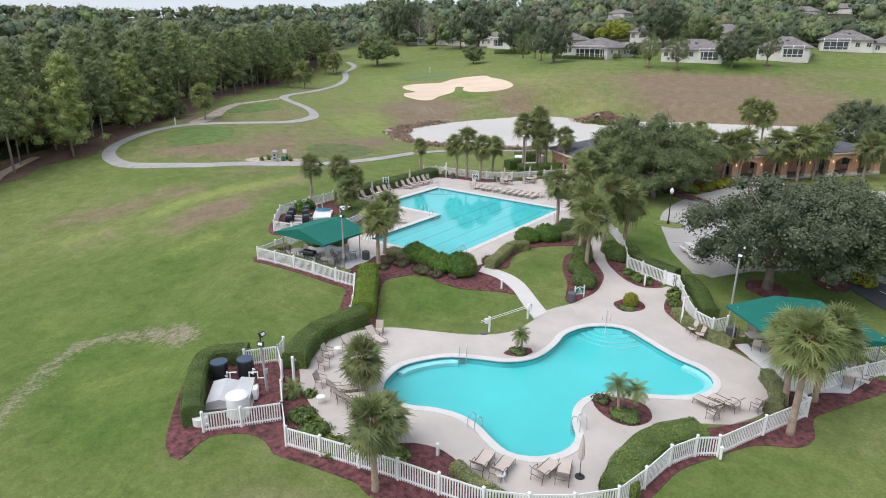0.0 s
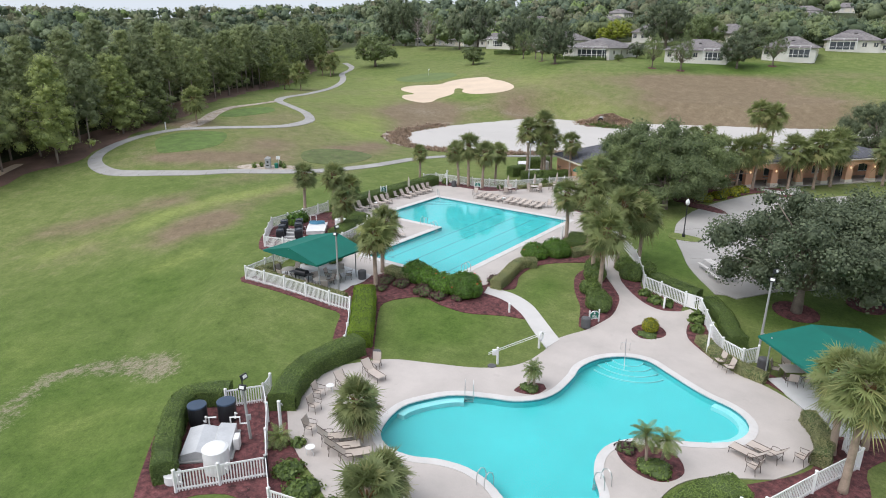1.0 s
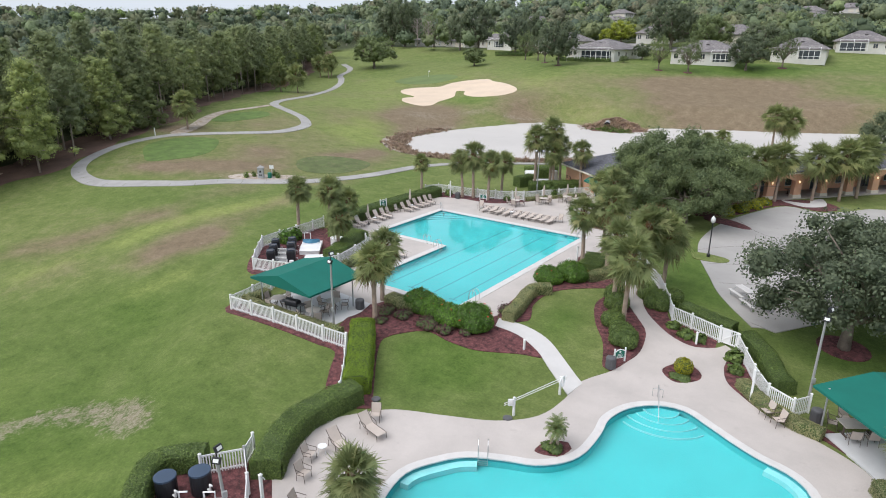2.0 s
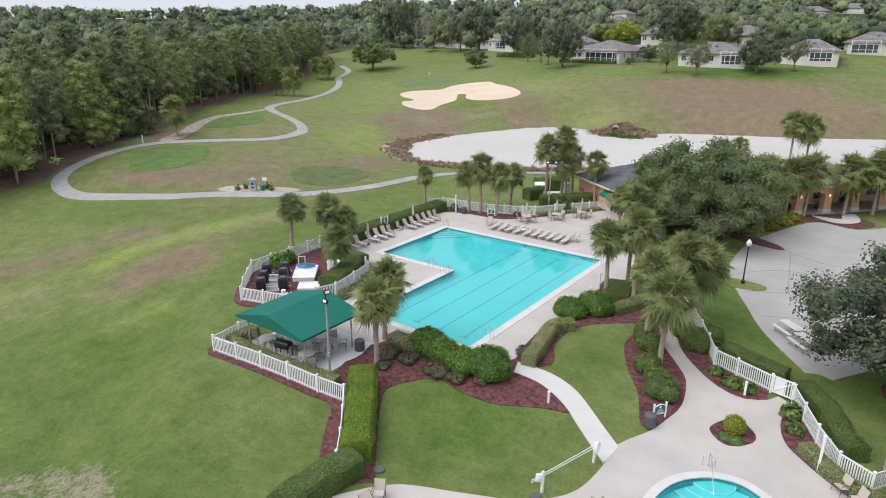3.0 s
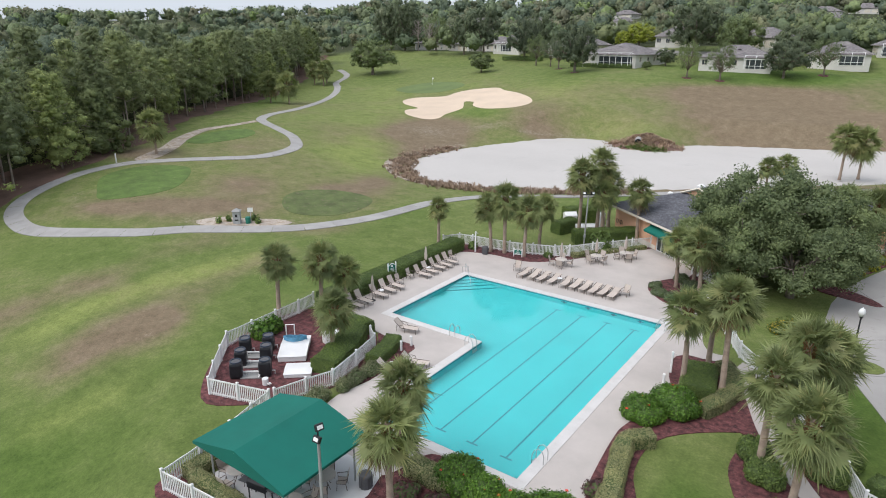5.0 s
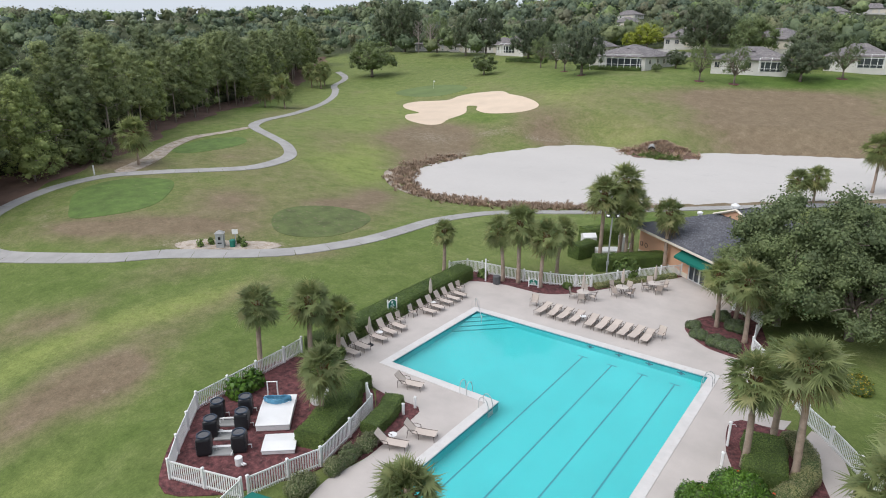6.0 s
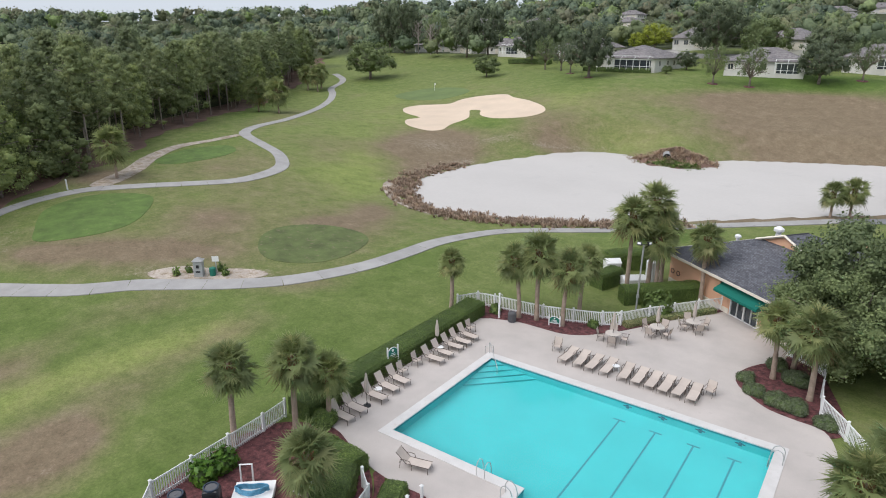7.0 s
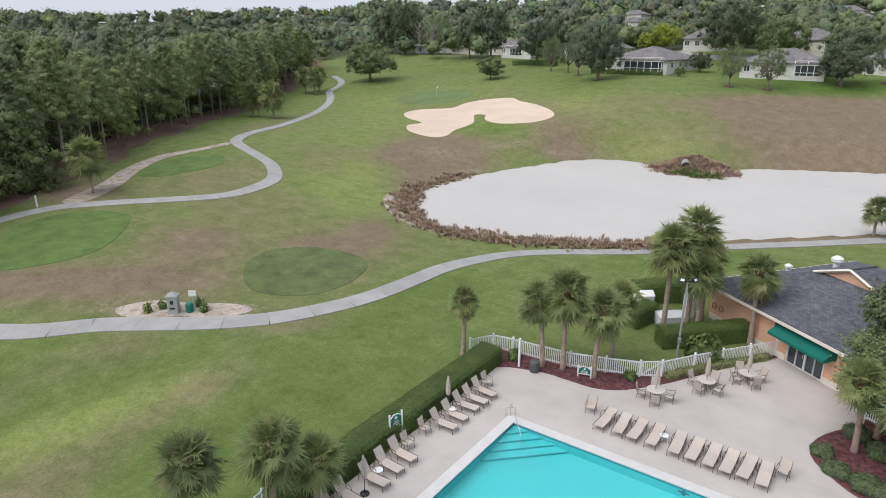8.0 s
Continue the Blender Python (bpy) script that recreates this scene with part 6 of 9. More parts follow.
for x, y, k, no, rz, kz, lab in ((-6.6, 43.4, 1.12, 0, 20, 0.95, "spreading dark live oak on the lawn by the drive"), (-2.3, 47.8, 1.1, 1, 130, 1.0, "dark live oak beside the car park"), (6, 56, 1.1, 0, 200, 1.0, "dark live oak in the car park"),
                                 (-27.5, 71.5, 1.15, 1, 10, 1.05, "broad live oak before the clubhouse"), (-24.4, 74.6, 0.95, 2, 240, 0.95, "broad live oak before the clubhouse"), (-29.5, 66.8, 0.85, 0, 90, 1.0, "dense live oak beside the pool building"), (-24.6, 67.2, 0.95, 1, 170, 0.9, "dense live oak beside the drive"), (-26.4, 78.6, 0.8, 2, 30, 0.9, "live oak between the two buildings"),
                                 (2, 110, 1.2, 0, 60, 1.1, "dark oak beyond the clubhouse"), (10, 120, 1.2, 1, 60, 1.1, "dark oak beyond the clubhouse"), (-6, 116, 1.0, 2, 60, 1.1, "dark oak beyond the clubhouse"), (12, 98, 1.2, 1, 0, 1.1, "dark oak beside the clubhouse")):
    oak(x, y, k, no, rz, lab, kz, dark="dark" in lab)


# ---- hedges and shrubs: a solid dark green core and a skin of leaves ----
def leafy(parent, pts, nrm, size, leaf, rng, jitter=0.9):
    v, f = cards(pts, size, rng, 0.2, 1.5, nrm, jitter)
    return part("leaves", fast_mesh("leaves", v, f, leaf), None, parent)


HN = 0


def hedge(line, width, height, leaf, label, density=560, size=0.054, z=None, group=""):
    """A clipped hedge along a line: rounded top, bumpy faces."""
    global HN
    HN += 1
    rng = np.random.default_rng(500 + HN)
    line = smooth_line(line, 0.4)
    c = line.mean(0)
    root = thing("hedge", label, "hedge", c[0], c[1], at_ground(*c) if z is None else z, 0, group)
    z0 = float(root.matrix_basis.translation.z)
    loc = line - c
    t = np.gradient(loc, axis=0)
    t /= np.linalg.norm(t, axis=1)[:, None]
    side = np.stack([-t[:, 1], t[:, 0]], 1)
    prof = np.array([(-0.5, 0.0), (-0.5, 0.45), (-0.49, 0.8), (-0.4, 0.95), (-0.2, 1.0), (0.2, 1.0), (0.4, 0.95), (0.49, 0.8), (0.5, 0.45), (0.5, 0.0)]) * (width, height)
    gz = land(line[:, 0], line[:, 1]) - z0
    n, m = len(loc), len(prof)
    shrink = 0.92
    body = Shape()
    verts = [(loc[i, 0] + side[i, 0] * p * shrink, loc[i, 1] + side[i, 1] * p * shrink, gz[i] + q * 0.96) for i in range(n) for p, q in prof]
    body.add(verts, [(i * m + j, i * m + j + 1, (i + 1) * m + j + 1, (i + 1) * m + j) for i in range(n - 1) for j in range(m - 1)] + [tuple(range(m)), tuple(range((n - 1) * m, n * m))[::-1]])
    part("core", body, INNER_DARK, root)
    length = np.linalg.norm(np.diff(loc, axis=0), axis=1).sum()
    peri = np.r_[0, np.cumsum(np.linalg.norm(np.diff(prof, axis=0), axis=1))]
    count = int(length * peri[-1] * density)
    s = rng.uniform(0, n - 1.001, count)
    i = s.astype(int)
    fr = (s - i)[:, None]
    base = loc[i] * (1 - fr) + loc[i + 1] * fr
    sd = side[i]
    u = rng.uniform(0, peri[-1], count)
    pz = np.stack([np.interp(u, peri, prof[:, 0]), np.interp(u, peri, prof[:, 1])], 1)
    du = np.stack([np.interp(u + 0.02, peri, prof[:, 0]), np.interp(u + 0.02, peri, prof[:, 1])], 1) - pz
    nv = np.stack([-du[:, 1], du[:, 0]], 1)
    nv /= np.linalg.norm(nv, axis=1)[:, None] + 1e-6
    bump = 0.05 * np.sin(base[:, 0] * 3.1) * np.sin(base[:, 1] * 2.7 + pz[:, 1] * 4) + rng.normal(0, 0.025, count)
    pz = pz + nv * bump[:, None]
    p = np.column_stack([base + sd * pz[:, :1], np.interp(s, np.arange(n), gz) + pz[:, 1]])
    nrm = np.column_stack([sd * nv[:, :1], nv[:, 1]])
    for end, sgn in ((0, -1), (n - 1, 1)):
        k = int(width * height * density)
        w = rng.uniform(-0.48, 0.48, k) * width
        hgt = rng.uniform(0, 0.95, k) * height
        p = np.vstack([p, np.column_stack([loc[end] + side[end] * w[:, None] + t[end] * sgn * 0.03, gz[end] + hgt])])
        nrm = np.vstack([nrm, np.tile([t[end, 0] * sgn, t[end, 1] * sgn, 0], (k, 1))])
    leafy(root, p, nrm, size, leaf, rng, 0.55)
    return root


def shrub(x, y, rx, ry, h, leaf, label, density=330, size=0.068, rz=0.0, flowers=0, lumps=5, category="shrub", loose=0.06, group=""):
    """A rounded bush of several lumps; flowers sit among its outer leaves."""
    global HN
    HN += 1
    rng = np.random.default_rng(700 + HN)
    root = thing("shrub", label, category, x, y, at_ground(x, y), rz, group)
    core, pts, nrm = Shape(), [], []
    for k in range(lumps):
        a = k * 2.4 + 0.5
        q = 0.0 if k == 0 else 0.45
        cx, cy = math.cos(a) * rx * q, math.sin(a) * ry * q
        kx, ky, kh = (rx * 0.72, ry * 0.72, h) if k == 0 else (rx * 0.58, ry * 0.58, h * rng.uniform(0.72, 0.95))
        prof = [(0.55, 0.0), (0.92, 0.25), (0.95, 0.5), (0.78, 0.78), (0.42, 0.93), (0.05, 0.97)]
        ring_n = 9
        vv = [(cx + kx * r * 0.93 * math.cos(j * math.tau / ring_n), cy + ky * r * 0.93 * math.sin(j * math.tau / ring_n), kh * zz * 0.95) for r, zz in prof for j in range(ring_n)]
        core.add(vv, [(i * ring_n + j, i * ring_n + (j + 1) % ring_n, (i + 1) * ring_n + (j + 1) % ring_n, (i + 1) * ring_n + j) for i in range(5) for j in range(ring_n)])
        n = int(density * (kx + ky) * (kh + (kx + ky) / 4) * 2.2)
        d = rng.normal(size=(n, 3))
        d /= np.linalg.norm(d, axis=1)[:, None]
        d[:, 2] = np.abs(d[:, 2]) * 1.0
        zz = np.clip(0.45 + 0.55 * (d[:, 2] * 2 - 0.8), 0.05, 1)
        rr = np.interp(zz, [0, 0.25, 0.5, 0.78, 0.93, 1.0], [0.6, 0.94, 0.97, 0.8, 0.45, 0.1])
        az = np.arctan2(d[:, 1], d[:, 0])
        j = 1 + rng.normal(0, loose, n)
        pts.append(np.column_stack([cx + kx * rr * np.cos(az) * j, cy + ky * rr * np.sin(az) * j, kh * zz * j]))
        nrm.append(np.column_stack([np.cos(az) * rr, np.sin(az) * rr, (zz - 0.4) * 1.2]))
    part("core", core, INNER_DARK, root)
    pts, nrm = np.vstack(pts), np.vstack(nrm)
    leafy(root, pts, nrm, size, leaf, rng, 0.65)
    if flowers:
        pick = rng.choice(np.where(pts[:, 2] > h * 0.45)[0], flowers, replace=False)
        fl = Shape()
        for i in pick:
            for q in range(5):
                a = q * math.tau / 5
                p = Vector(pts[i]) * 1.03
                fl.quad(p, p + Vector((0.07 * math.cos(a), 0.07 * math.sin(a), 0.05)), p + Vector((0.09 * math.cos(a + 0.6), 0.09 * math.sin(a + 0.6), 0.03)), p + Vector((0.06 * math.cos(a + 1.2), 0.06 * math.sin(a + 1.2), 0.05)))
        part("blossom", fl, RED_FLOWER, root, "red hibiscus blossoms")
    return root


hedge([(-55.3, 41.8), (-55.3, 50), (-55.3, 61)], 1.9, 1.25, HEDGE_LEAF, "long clipped green hedge along the lap pool deck")
hedge([(-34.4, 24.4), (-33.0, 22.8), (-31.2, 20.6), (-29.9, 19.0)], 1.7, 1.35, LIME_LEAF, "bright lime-green clipped hedge between the lawns")
hedge([(-29.6, 18.6), (-29.9, 16.6), (-29.9, 14.4), (-29.2, 12.4), (-28.0, 10.6)], 1.6, 1.25, HEDGE_LEAF, "curved clipped green hedge round the pool deck")
hedge([(-31.2, 9.5), (-32.4, 8.3), (-32.5, 7.2), (-30.6, 5.3), (-28.8, 3.9), (-27.6, 3.1)], 1.1, 1.25, HEDGE_LEAF, "clipped green hedge screening the equipment yard")
hedge([(-6.9, 11.6), (-7.1, 13.2), (-6.9, 15.4), (-6.3, 17.2), (-5.2, 18.6)], 1.7, 0.95, HEDGE_LEAF, "dark green clipped hedge inside the fence")
hedge([(-17.2, 41.8), (-15.2, 41.0), (-13.2, 40.6)], 1.2, 0.9, HEDGE_LEAF, "dark clipped hedge outside the gate")
hedge([(-12.2, 40), (-10.6, 38.2), (-9.6, 36), (-8.8, 34.8)], 1.2, 1.0, HEDGE_LEAF, "dark clipped hedge outside the fence")
hedge([(-47.2, 33.9), (-47.6, 35.2), (-48.1, 36.7), (-48.9, 38.4), (-49.8, 39.6)], 1.9, 1.15, HEDGE_LEAF, "long rounded clipped hedge inside the equipment yard fence")
hedge([(-53.2, 39.6), (-51.2, 40.2), (-48.8, 40.0)], 1.3, 1.1, HEDGE_LEAF, "dark hedge between the yard and the pool deck")
hedge([(-46.4, 40.1), (-45.8, 38.6), (-45.5, 36.8)], 1.2, 0.8, HEDGE_LEAF, "low green hedge beside the deck")
hedge([(-46.3, 70.3), (-44.6, 71.9), (-42.7, 73.9), (-40.9, 75.8)], 1.5, 1.5, HEDGE_LEAF, "clipped dark hedge before the pool building")
hedge([(-49.4, 72.2), (-48.9, 73.6), (-48.6, 75.0)], 1.6, 1.5, HEDGE_LEAF, "clipped dark hedge round the utility yard")
hedge([(-50.6, 77.2), (-49.2, 79.0), (-47.2, 80.4)], 1.9, 1.9, HEDGE_LEAF, "tall rounded hedge beside the utility yard")
hedge([(-27.1, 32.2), (-27.4, 34), (-27.9, 36.2), (-28.2, 38), (-27.2, 39.2)], 1.0, 0.85, SILVER_LEAF, "pale silvery clipped hedge along the path")
hedge([(-27.2, 48.6), (-26.9, 47.4), (-26.7, 46.2), (-26.5, 45.2)], 2.1, 1.05, HEDGE_LEAF, "broad dark clipped hedge under the palms")
hedge([(-26.1, 50.1), (-25.1, 48.7), (-24.8, 46.9), (-25.3, 44.8), (-25.9, 43.6)], 1.1, 0.8, SILVER_LEAF, "pale silvery low hedge round the palm bed")
hedge([(-36.4, 29.6), (-34.6, 29.6), (-33.4, 29.8)], 1.2, 0.85, SILVER_LEAF, "pale yellow-green hedge beside the pool")
hedge([(-44.6, 22.6), (-42.4, 22.5), (-39.6, 22.6), (-37.2, 22.9), (-35.4, 23.2)], 0.8, 0.75, SILVER_LEAF, "low pale hedge between the fence and the canopy")
hedge([(-45.0, 22.4), (-45.0, 24.6)], 0.9, 0.8, SILVER_LEAF, "low pale hedge in the fence corner")
hedge([(-44.2, 65.6), (-42.2, 68.7), (-40.2, 71.4), (-39.2, 72.8)], 0.6, 0.45, SILVER_LEAF, "low pale planting along the fence")
hedge([(-11.2, 34.2), (-9.4, 32.2), (-7.6, 31.2), (-6.4, 30.9)], 0.9, 0.65, SILVER_LEAF, "low mixed planting along the fence")
hedge([(-14.0, 8.6), (-12.4, 8.1), (-10.6, 8.0)], 0.7, 0.6, SILVER_LEAF, "low pale planting inside the fence")
hedge([(-3.6, 27.6), (-2.6, 25.6), (-2.5, 23.4)], 0.9, 0.8, SILVER_LEAF, "pale planting behind the deck")
for x, y, r, h, fl in ((-33.7, 30.2, 1.35, 1.6, 9), (-32.0, 29.8, 1.1, 1.5, 3), (-30.4, 29.5, 1.25, 1.5, 6), (-28.7, 30.1, 1.5, 1.75, 8), (-28.5, 41.5, 1.3, 1.35, 3), (-27.2, 43.3, 1.5, 1.5, 9)):
    shrub(x, y, r, r, h, HIBISCUS_LEAF, "leafy green hibiscus bush with red flowers", 380, 0.075, 0, fl, 6)
for x, y, r, h in ((-19.0, 34.6, 1.15, 1.2), (-20.6, 36.5, 1.0, 1.2), (-21.5, 39.5, 1.1, 1.4), (-22.3, 41.2, 1.0, 1.2), (-19.6, 35.6, 1.0, 1.0), (-19.0, 41.6, 1.2, 1.4), (-20.2, 43.0, 1.0, 1.2), (-18.4, 43.4, 1.0, 1.1), (-53.6, 42.2, 0.9, 0.9), (-44.2, 27.6, 1.1, 1.3), (-42.6, 29.0, 1.0, 1.2)):
    shrub(x, y, r, r * 0.9, h, HEDGE_LEAF, "rounded dark green bush in the mulch", 360, 0.066)
for x, y, r, h in ((-35.4, 28.0, 0.9, 0.5), (-33.8, 28.2, 0.8, 0.5), (-31.4, 28.2, 1.0, 0.6), (-30.0, 28.3, 0.8, 0.5), (-28.0, 33.6, 0.7, 0.6), (-28.6, 29.0, 0.6, 0.4), (-10.8, 19.0, 0.6, 0.4), (-34.6, 26.6, 0.6, 0.4)):
    shrub(x, y, r, r, h, PURPLE_LEAF, "low dark purple ground-cover shrub", 120, 0.09, loose=0.18)
shrub(-23.6, 59.0, 1.2, 1.0, 0.9, VARIEGATED_LEAF, "green shrub flecked with yellow leaves beside the drive", 160, 0.09, loose=0.15)
shrub(-14.7, 33.7, 0.85, 0.85, 1.05, YELLOW_LEAF, "clipped yellow-green ball bush", 420, 0.06, lumps=1, loose=0.03)
for x, y, r, h, lab in ((-9.0, 18.2, 1.0, 0.45, "low green ground cover under the date palms"), (-17.8, 21.3, 0.7, 0.35, "low green ground cover in the island"), (-14.6, 33.0, 0.8, 0.2, "low green ground cover round the ball bush")):
    shrub(x, y, r, r * 0.8, h, HEDGE_LEAF, lab, 90, 0.09)
for x, y, r, h in ((-34.6, 62.4, 0.7, 0.6), (-33.8, 61.0, 0.8, 0.6), (-32.4, 60.4, 0.9, 0.8), (-31.4, 60.2, 0.9, 0.8), (-33.2, 65.4, 0.8, 0.7), (-31.8, 64.0, 1.0, 0.8), (-29.6, 59.4, 0.8, 0.7)):
    shrub(x, y, r, r, h, DARK_OAK_LEAF, "small dark green bush under the palms", 260, 0.07)
for x, y, r, h in ((-23.5, 7.2, 0.8, 0.45), (-21.8, 6.6, 0.9, 0.5), (-20.0, 6.2, 0.9, 0.5), (-18.6, 6.8, 1.0, 0.55), (-16.9, 7.4, 0.9, 0.5), (-24.8, 9.0, 0.4, 0.4)):
    shrub(x, y, r, r, h, HEDGE_LEAF, "loose green shrub inside the white fence", 90, 0.13, loose=0.2)
for x, y, r, h in ((-21.8, 74.6, 1.3, 0.8), (-23.0, 75.8, 1.5, 0.9), (-20.8, 77.2, 1.4, 0.8), (-19.8, 79.9, 1.4, 0.8), (-19.2, 82.4, 1.3, 0.8), (-0.2, 49.8, 1.3, 0.9)):
    shrub(x, y, r, r, h, YELLOW_LEAF, "yellow and green variegated shrub", 60, 0.16)
for x, y in ((-54.9, 36.2), (-54.9, 35.0)):
    shrub(x, y, 0.75, 0.7, 1.1, HIBISCUS_LEAF, "large-leaved green shrub against the white fence", 60, 0.2, loose=0.2)
shrub(-42.9, 69.9, 1.3, 1.0, 1.7, HEDGE_LEAF, "bright green broad-leaved shrub behind the fence", 45, 0.26, loose=0.12)
shrub(-53.9, 62.0, 0.5, 0.5, 0.8, HEDGE_LEAF, "small green plant in a mulch bed", 60, 0.18)
shrub(-46.2, 64.2, 0.5, 0.5, 0.5, HEDGE_LEAF, "spiky small green plant in the mulch", 60, 0.18)
for x, y, r, h in ((-44.75, 35.9, 0.75, 0.75), (-44.8, 34.6, 0.75, 0.8), (-44.75, 33.4, 0.7, 0.75), (-45.0, 31.3, 0.9, 0.85)):
    shrub(x, y, r * 0.8, r, h, GREY_SHRUB_LEAF, "loose grey-green shrub between the yard fence and the path", 420, 0.06, loose=0.16)
for x, y, r, h in ((-14.9, 38.2, 0.5, 0.5), (-15.9, 38.2, 0.6, 0.45), (-17.0, 38.9, 0.5, 0.4), (-12.3, 37.2, 0.6, 0.7), (-11.9, 35.8, 0.5, 0.5)):
    shrub(x, y, r, r, h, HEDGE_LEAF, "grassy green tuft in the mulch", 70, 0.2, loose=0.2)


hedge([(-110, 204.6), (-102, 201.4), (-96, 199.2), (-88.5, 199.0)], 1.6, 1.2, HEDGE_LEAF, "dark clipped hedge before a screened porch", 60, 0.16)
hedge([(-150, 229), (-142, 228.5), (-132, 225.5)], 1.8, 1.5, HEDGE_LEAF, "dark hedge along the house lawns", 50, 0.18)


# ---- reeds round the pond ----
def reeds():
    rng = np.random.default_rng(31)
    p = np.roll(grown(POND, 1.4), 0, 0)
    vs = []
    for i, (x, y) in enumerate(p):
        south = y < 100 and x < -45
        west = x < -86 and y < 118
        if not (south or west):
            continue
        for k in range(46 if south else 26):
            cx, cy = x + rng.normal(0, 1.1), y + rng.normal(0, 1.0)
            cz = max(at_ground(cx, cy), POND_Z)
            h = rng.uniform(0.25, 0.65)
            for j in range(12):
                a = rng.uniform(0, 6.28)
                b = np.array([cx + rng.normal(0, 0.12), cy + rng.normal(0, 0.12), cz])
                tip = b + np.array([math.cos(a) * 0.35, math.sin(a) * 0.35, h * rng.uniform(0.7, 1.1)])
                sd = np.array([-math.sin(a), math.cos(a), 0]) * 0.075
                vs.append([b - sd, b + sd, tip + sd * 0.4, tip - sd * 0.4])
    v = np.array(vs).reshape(-1, 3)
    tagged(new("reeds", fast_mesh("reeds", v, np.arange(len(v)).reshape(-1, 4), REED)), "dry reddish-brown reeds along the pond shore", "reeds", kind="stuff")


reeds()
laid("pond_rim", smooth_line([(-95, 96), (-92, 101), (-90.4, 97.4), (-87.5, 92.6), (-82.6, 89.2), (-77, 87.3), (-67, 89.6), (-56.3, 95.8), (-55.6, 94.6), (-66.8, 87.9), (-77, 85.4), (-84, 86.6), (-90, 90)], 0.8, True), SHELL, "crumbling pale sandy pond rim", "shore", 0.07, 1.5)

# ---- white picket fences ----
POST_H, RAIL_HI, RAIL_LO = 1.28, 1.08, 0.16
PICKET = mesh_of("picket", Shape().add([(-0.031, -0.011, 0.06), (0.031, -0.011, 0.06), (0.031, 0.011, 0.06), (-0.031, 0.011, 0.06), (-0.031, -0.011, 1.15), (0.031, -0.011, 1.15), (0.031, 0.011, 1.15), (-0.031, 0.011, 1.15), (0, -0.011, 1.19), (0, 0.011, 1.19)],
                                       [(3, 2, 1, 0), (0, 1, 5, 4), (2, 3, 7, 6), (1, 2, 6, 5), (3, 0, 4, 7), (4, 5, 8), (6, 7, 9), (5, 6, 9, 8), (7, 4, 8, 9)]), VINYL)
POST = mesh_of("post", Shape().box(0, 0, POST_H / 2 - 0.1, 0.12, 0.12, POST_H + 0.2).add([(-0.08, -0.08, POST_H), (0.08, -0.08, POST_H), (0.08, 0.08, POST_H), (-0.08, 0.08, POST_H), (0, 0, POST_H + 0.07)], [(3, 2, 1, 0), (0, 1, 4), (1, 2, 4), (2, 3, 4), (3, 0, 4)]), VINYL)


def fence(pts, label, gates=()):
    """Posts at the points, two rails and pickets between them; gates lists the spans that are gates."""
    p = np.array(pts, float)
    z = land(p[:, 0], p[:, 1])
    root = thing("fence", label, "fence", p[0, 0], p[0, 1], float(z[0]), 0, "white fences")
    o = np.array([p[0, 0], p[0, 1], z[0]])
    for (x, y), zz in zip(p, z):
        part("post", POST, None, root, at=Matrix.Translation((x - o[0], y - o[1], zz - o[2])))
    for i in range(len(p) - 1):
        a, b = np.r_[p[i], z[i]] - o, np.r_[p[i + 1], z[i + 1]] - o
        d = b - a
        n = np.linalg.norm(d[:2])
        rz = math.degrees(math.atan2(d[1], d[0]))
        if i in gates:
            continue
        for h in (RAIL_LO, RAIL_HI):
            s = Shape()
            u = np.array([-d[1], d[0]]) / n * 0.022
            q = [(e[0] + k * u[0], e[1] + k * u[1], e[2] + h + w) for e in (a + d * 0.05 / n, b - d * 0.05 / n) for k, w in ((-1, 0), (1, 0), (1, 0.09), (-1, 0.09))]
            s.add(q, [(0, 1, 2, 3), (7, 6, 5, 4), (0, 4, 5, 1), (1, 5, 6, 2), (2, 6, 7, 3), (3, 7, 4, 0)])
            part("rail", s, VINYL, root)
        m = max(1, int(round((n - 0.16) / 0.135)))
        for k in range(m):
            c = a + d * ((0.08 + (n - 0.16) * (k + 0.5) / m) / n)
            part("picket", PICKET, None, root, at=Matrix.Translation(c) @ Matrix.Rotation(radians(rz), 4, "Z"))
    return root


def gate(a, b, label, solid=False):
    """A framed gate leaf with pickets and a brace."""
    a, b = np.array(a, float), np.array(b, float)
    d = b - a
    n = np.linalg.norm(d)
    root = thing("gate", label, "gate", a[0], a[1], at_ground(*a), math.degrees(math.atan2(d[1], d[0])))
    s = Shape()
    for x in (0.1, n - 0.1):
        s.box(x, 0, 0.65, 0.07, 0.06, 1.15)
    for zz in (0.14, 1.16):
        s.box(n / 2, 0, zz, n - 0.2, 0.06, 0.08)
    part("gate_frame", s, VINYL, root)
    if solid:
        part("panel", Shape().box(n * 0.35, 0.0, 0.65, n * 0.45, 0.03, 0.95), VINYL, root, "white solid notice panel")
    m = int((n - 0.3) / 0.13)
    for k in range(m):
        part("picket", PICKET, None, root, at=Matrix.Translation((0.2 + (n - 0.4) * k / max(1, m - 1), 0.0, 0)))
    part("brace", Shape().tube([(0.12, -0.03, 0.2), (n - 0.12, -0.03, 1.1)], 0.03, 5), VINYL, root)
    part("latch", Shape().box(n - 0.12, -0.05, 0.95, 0.05, 0.06, 0.16), GREY_METAL, root)
    return root


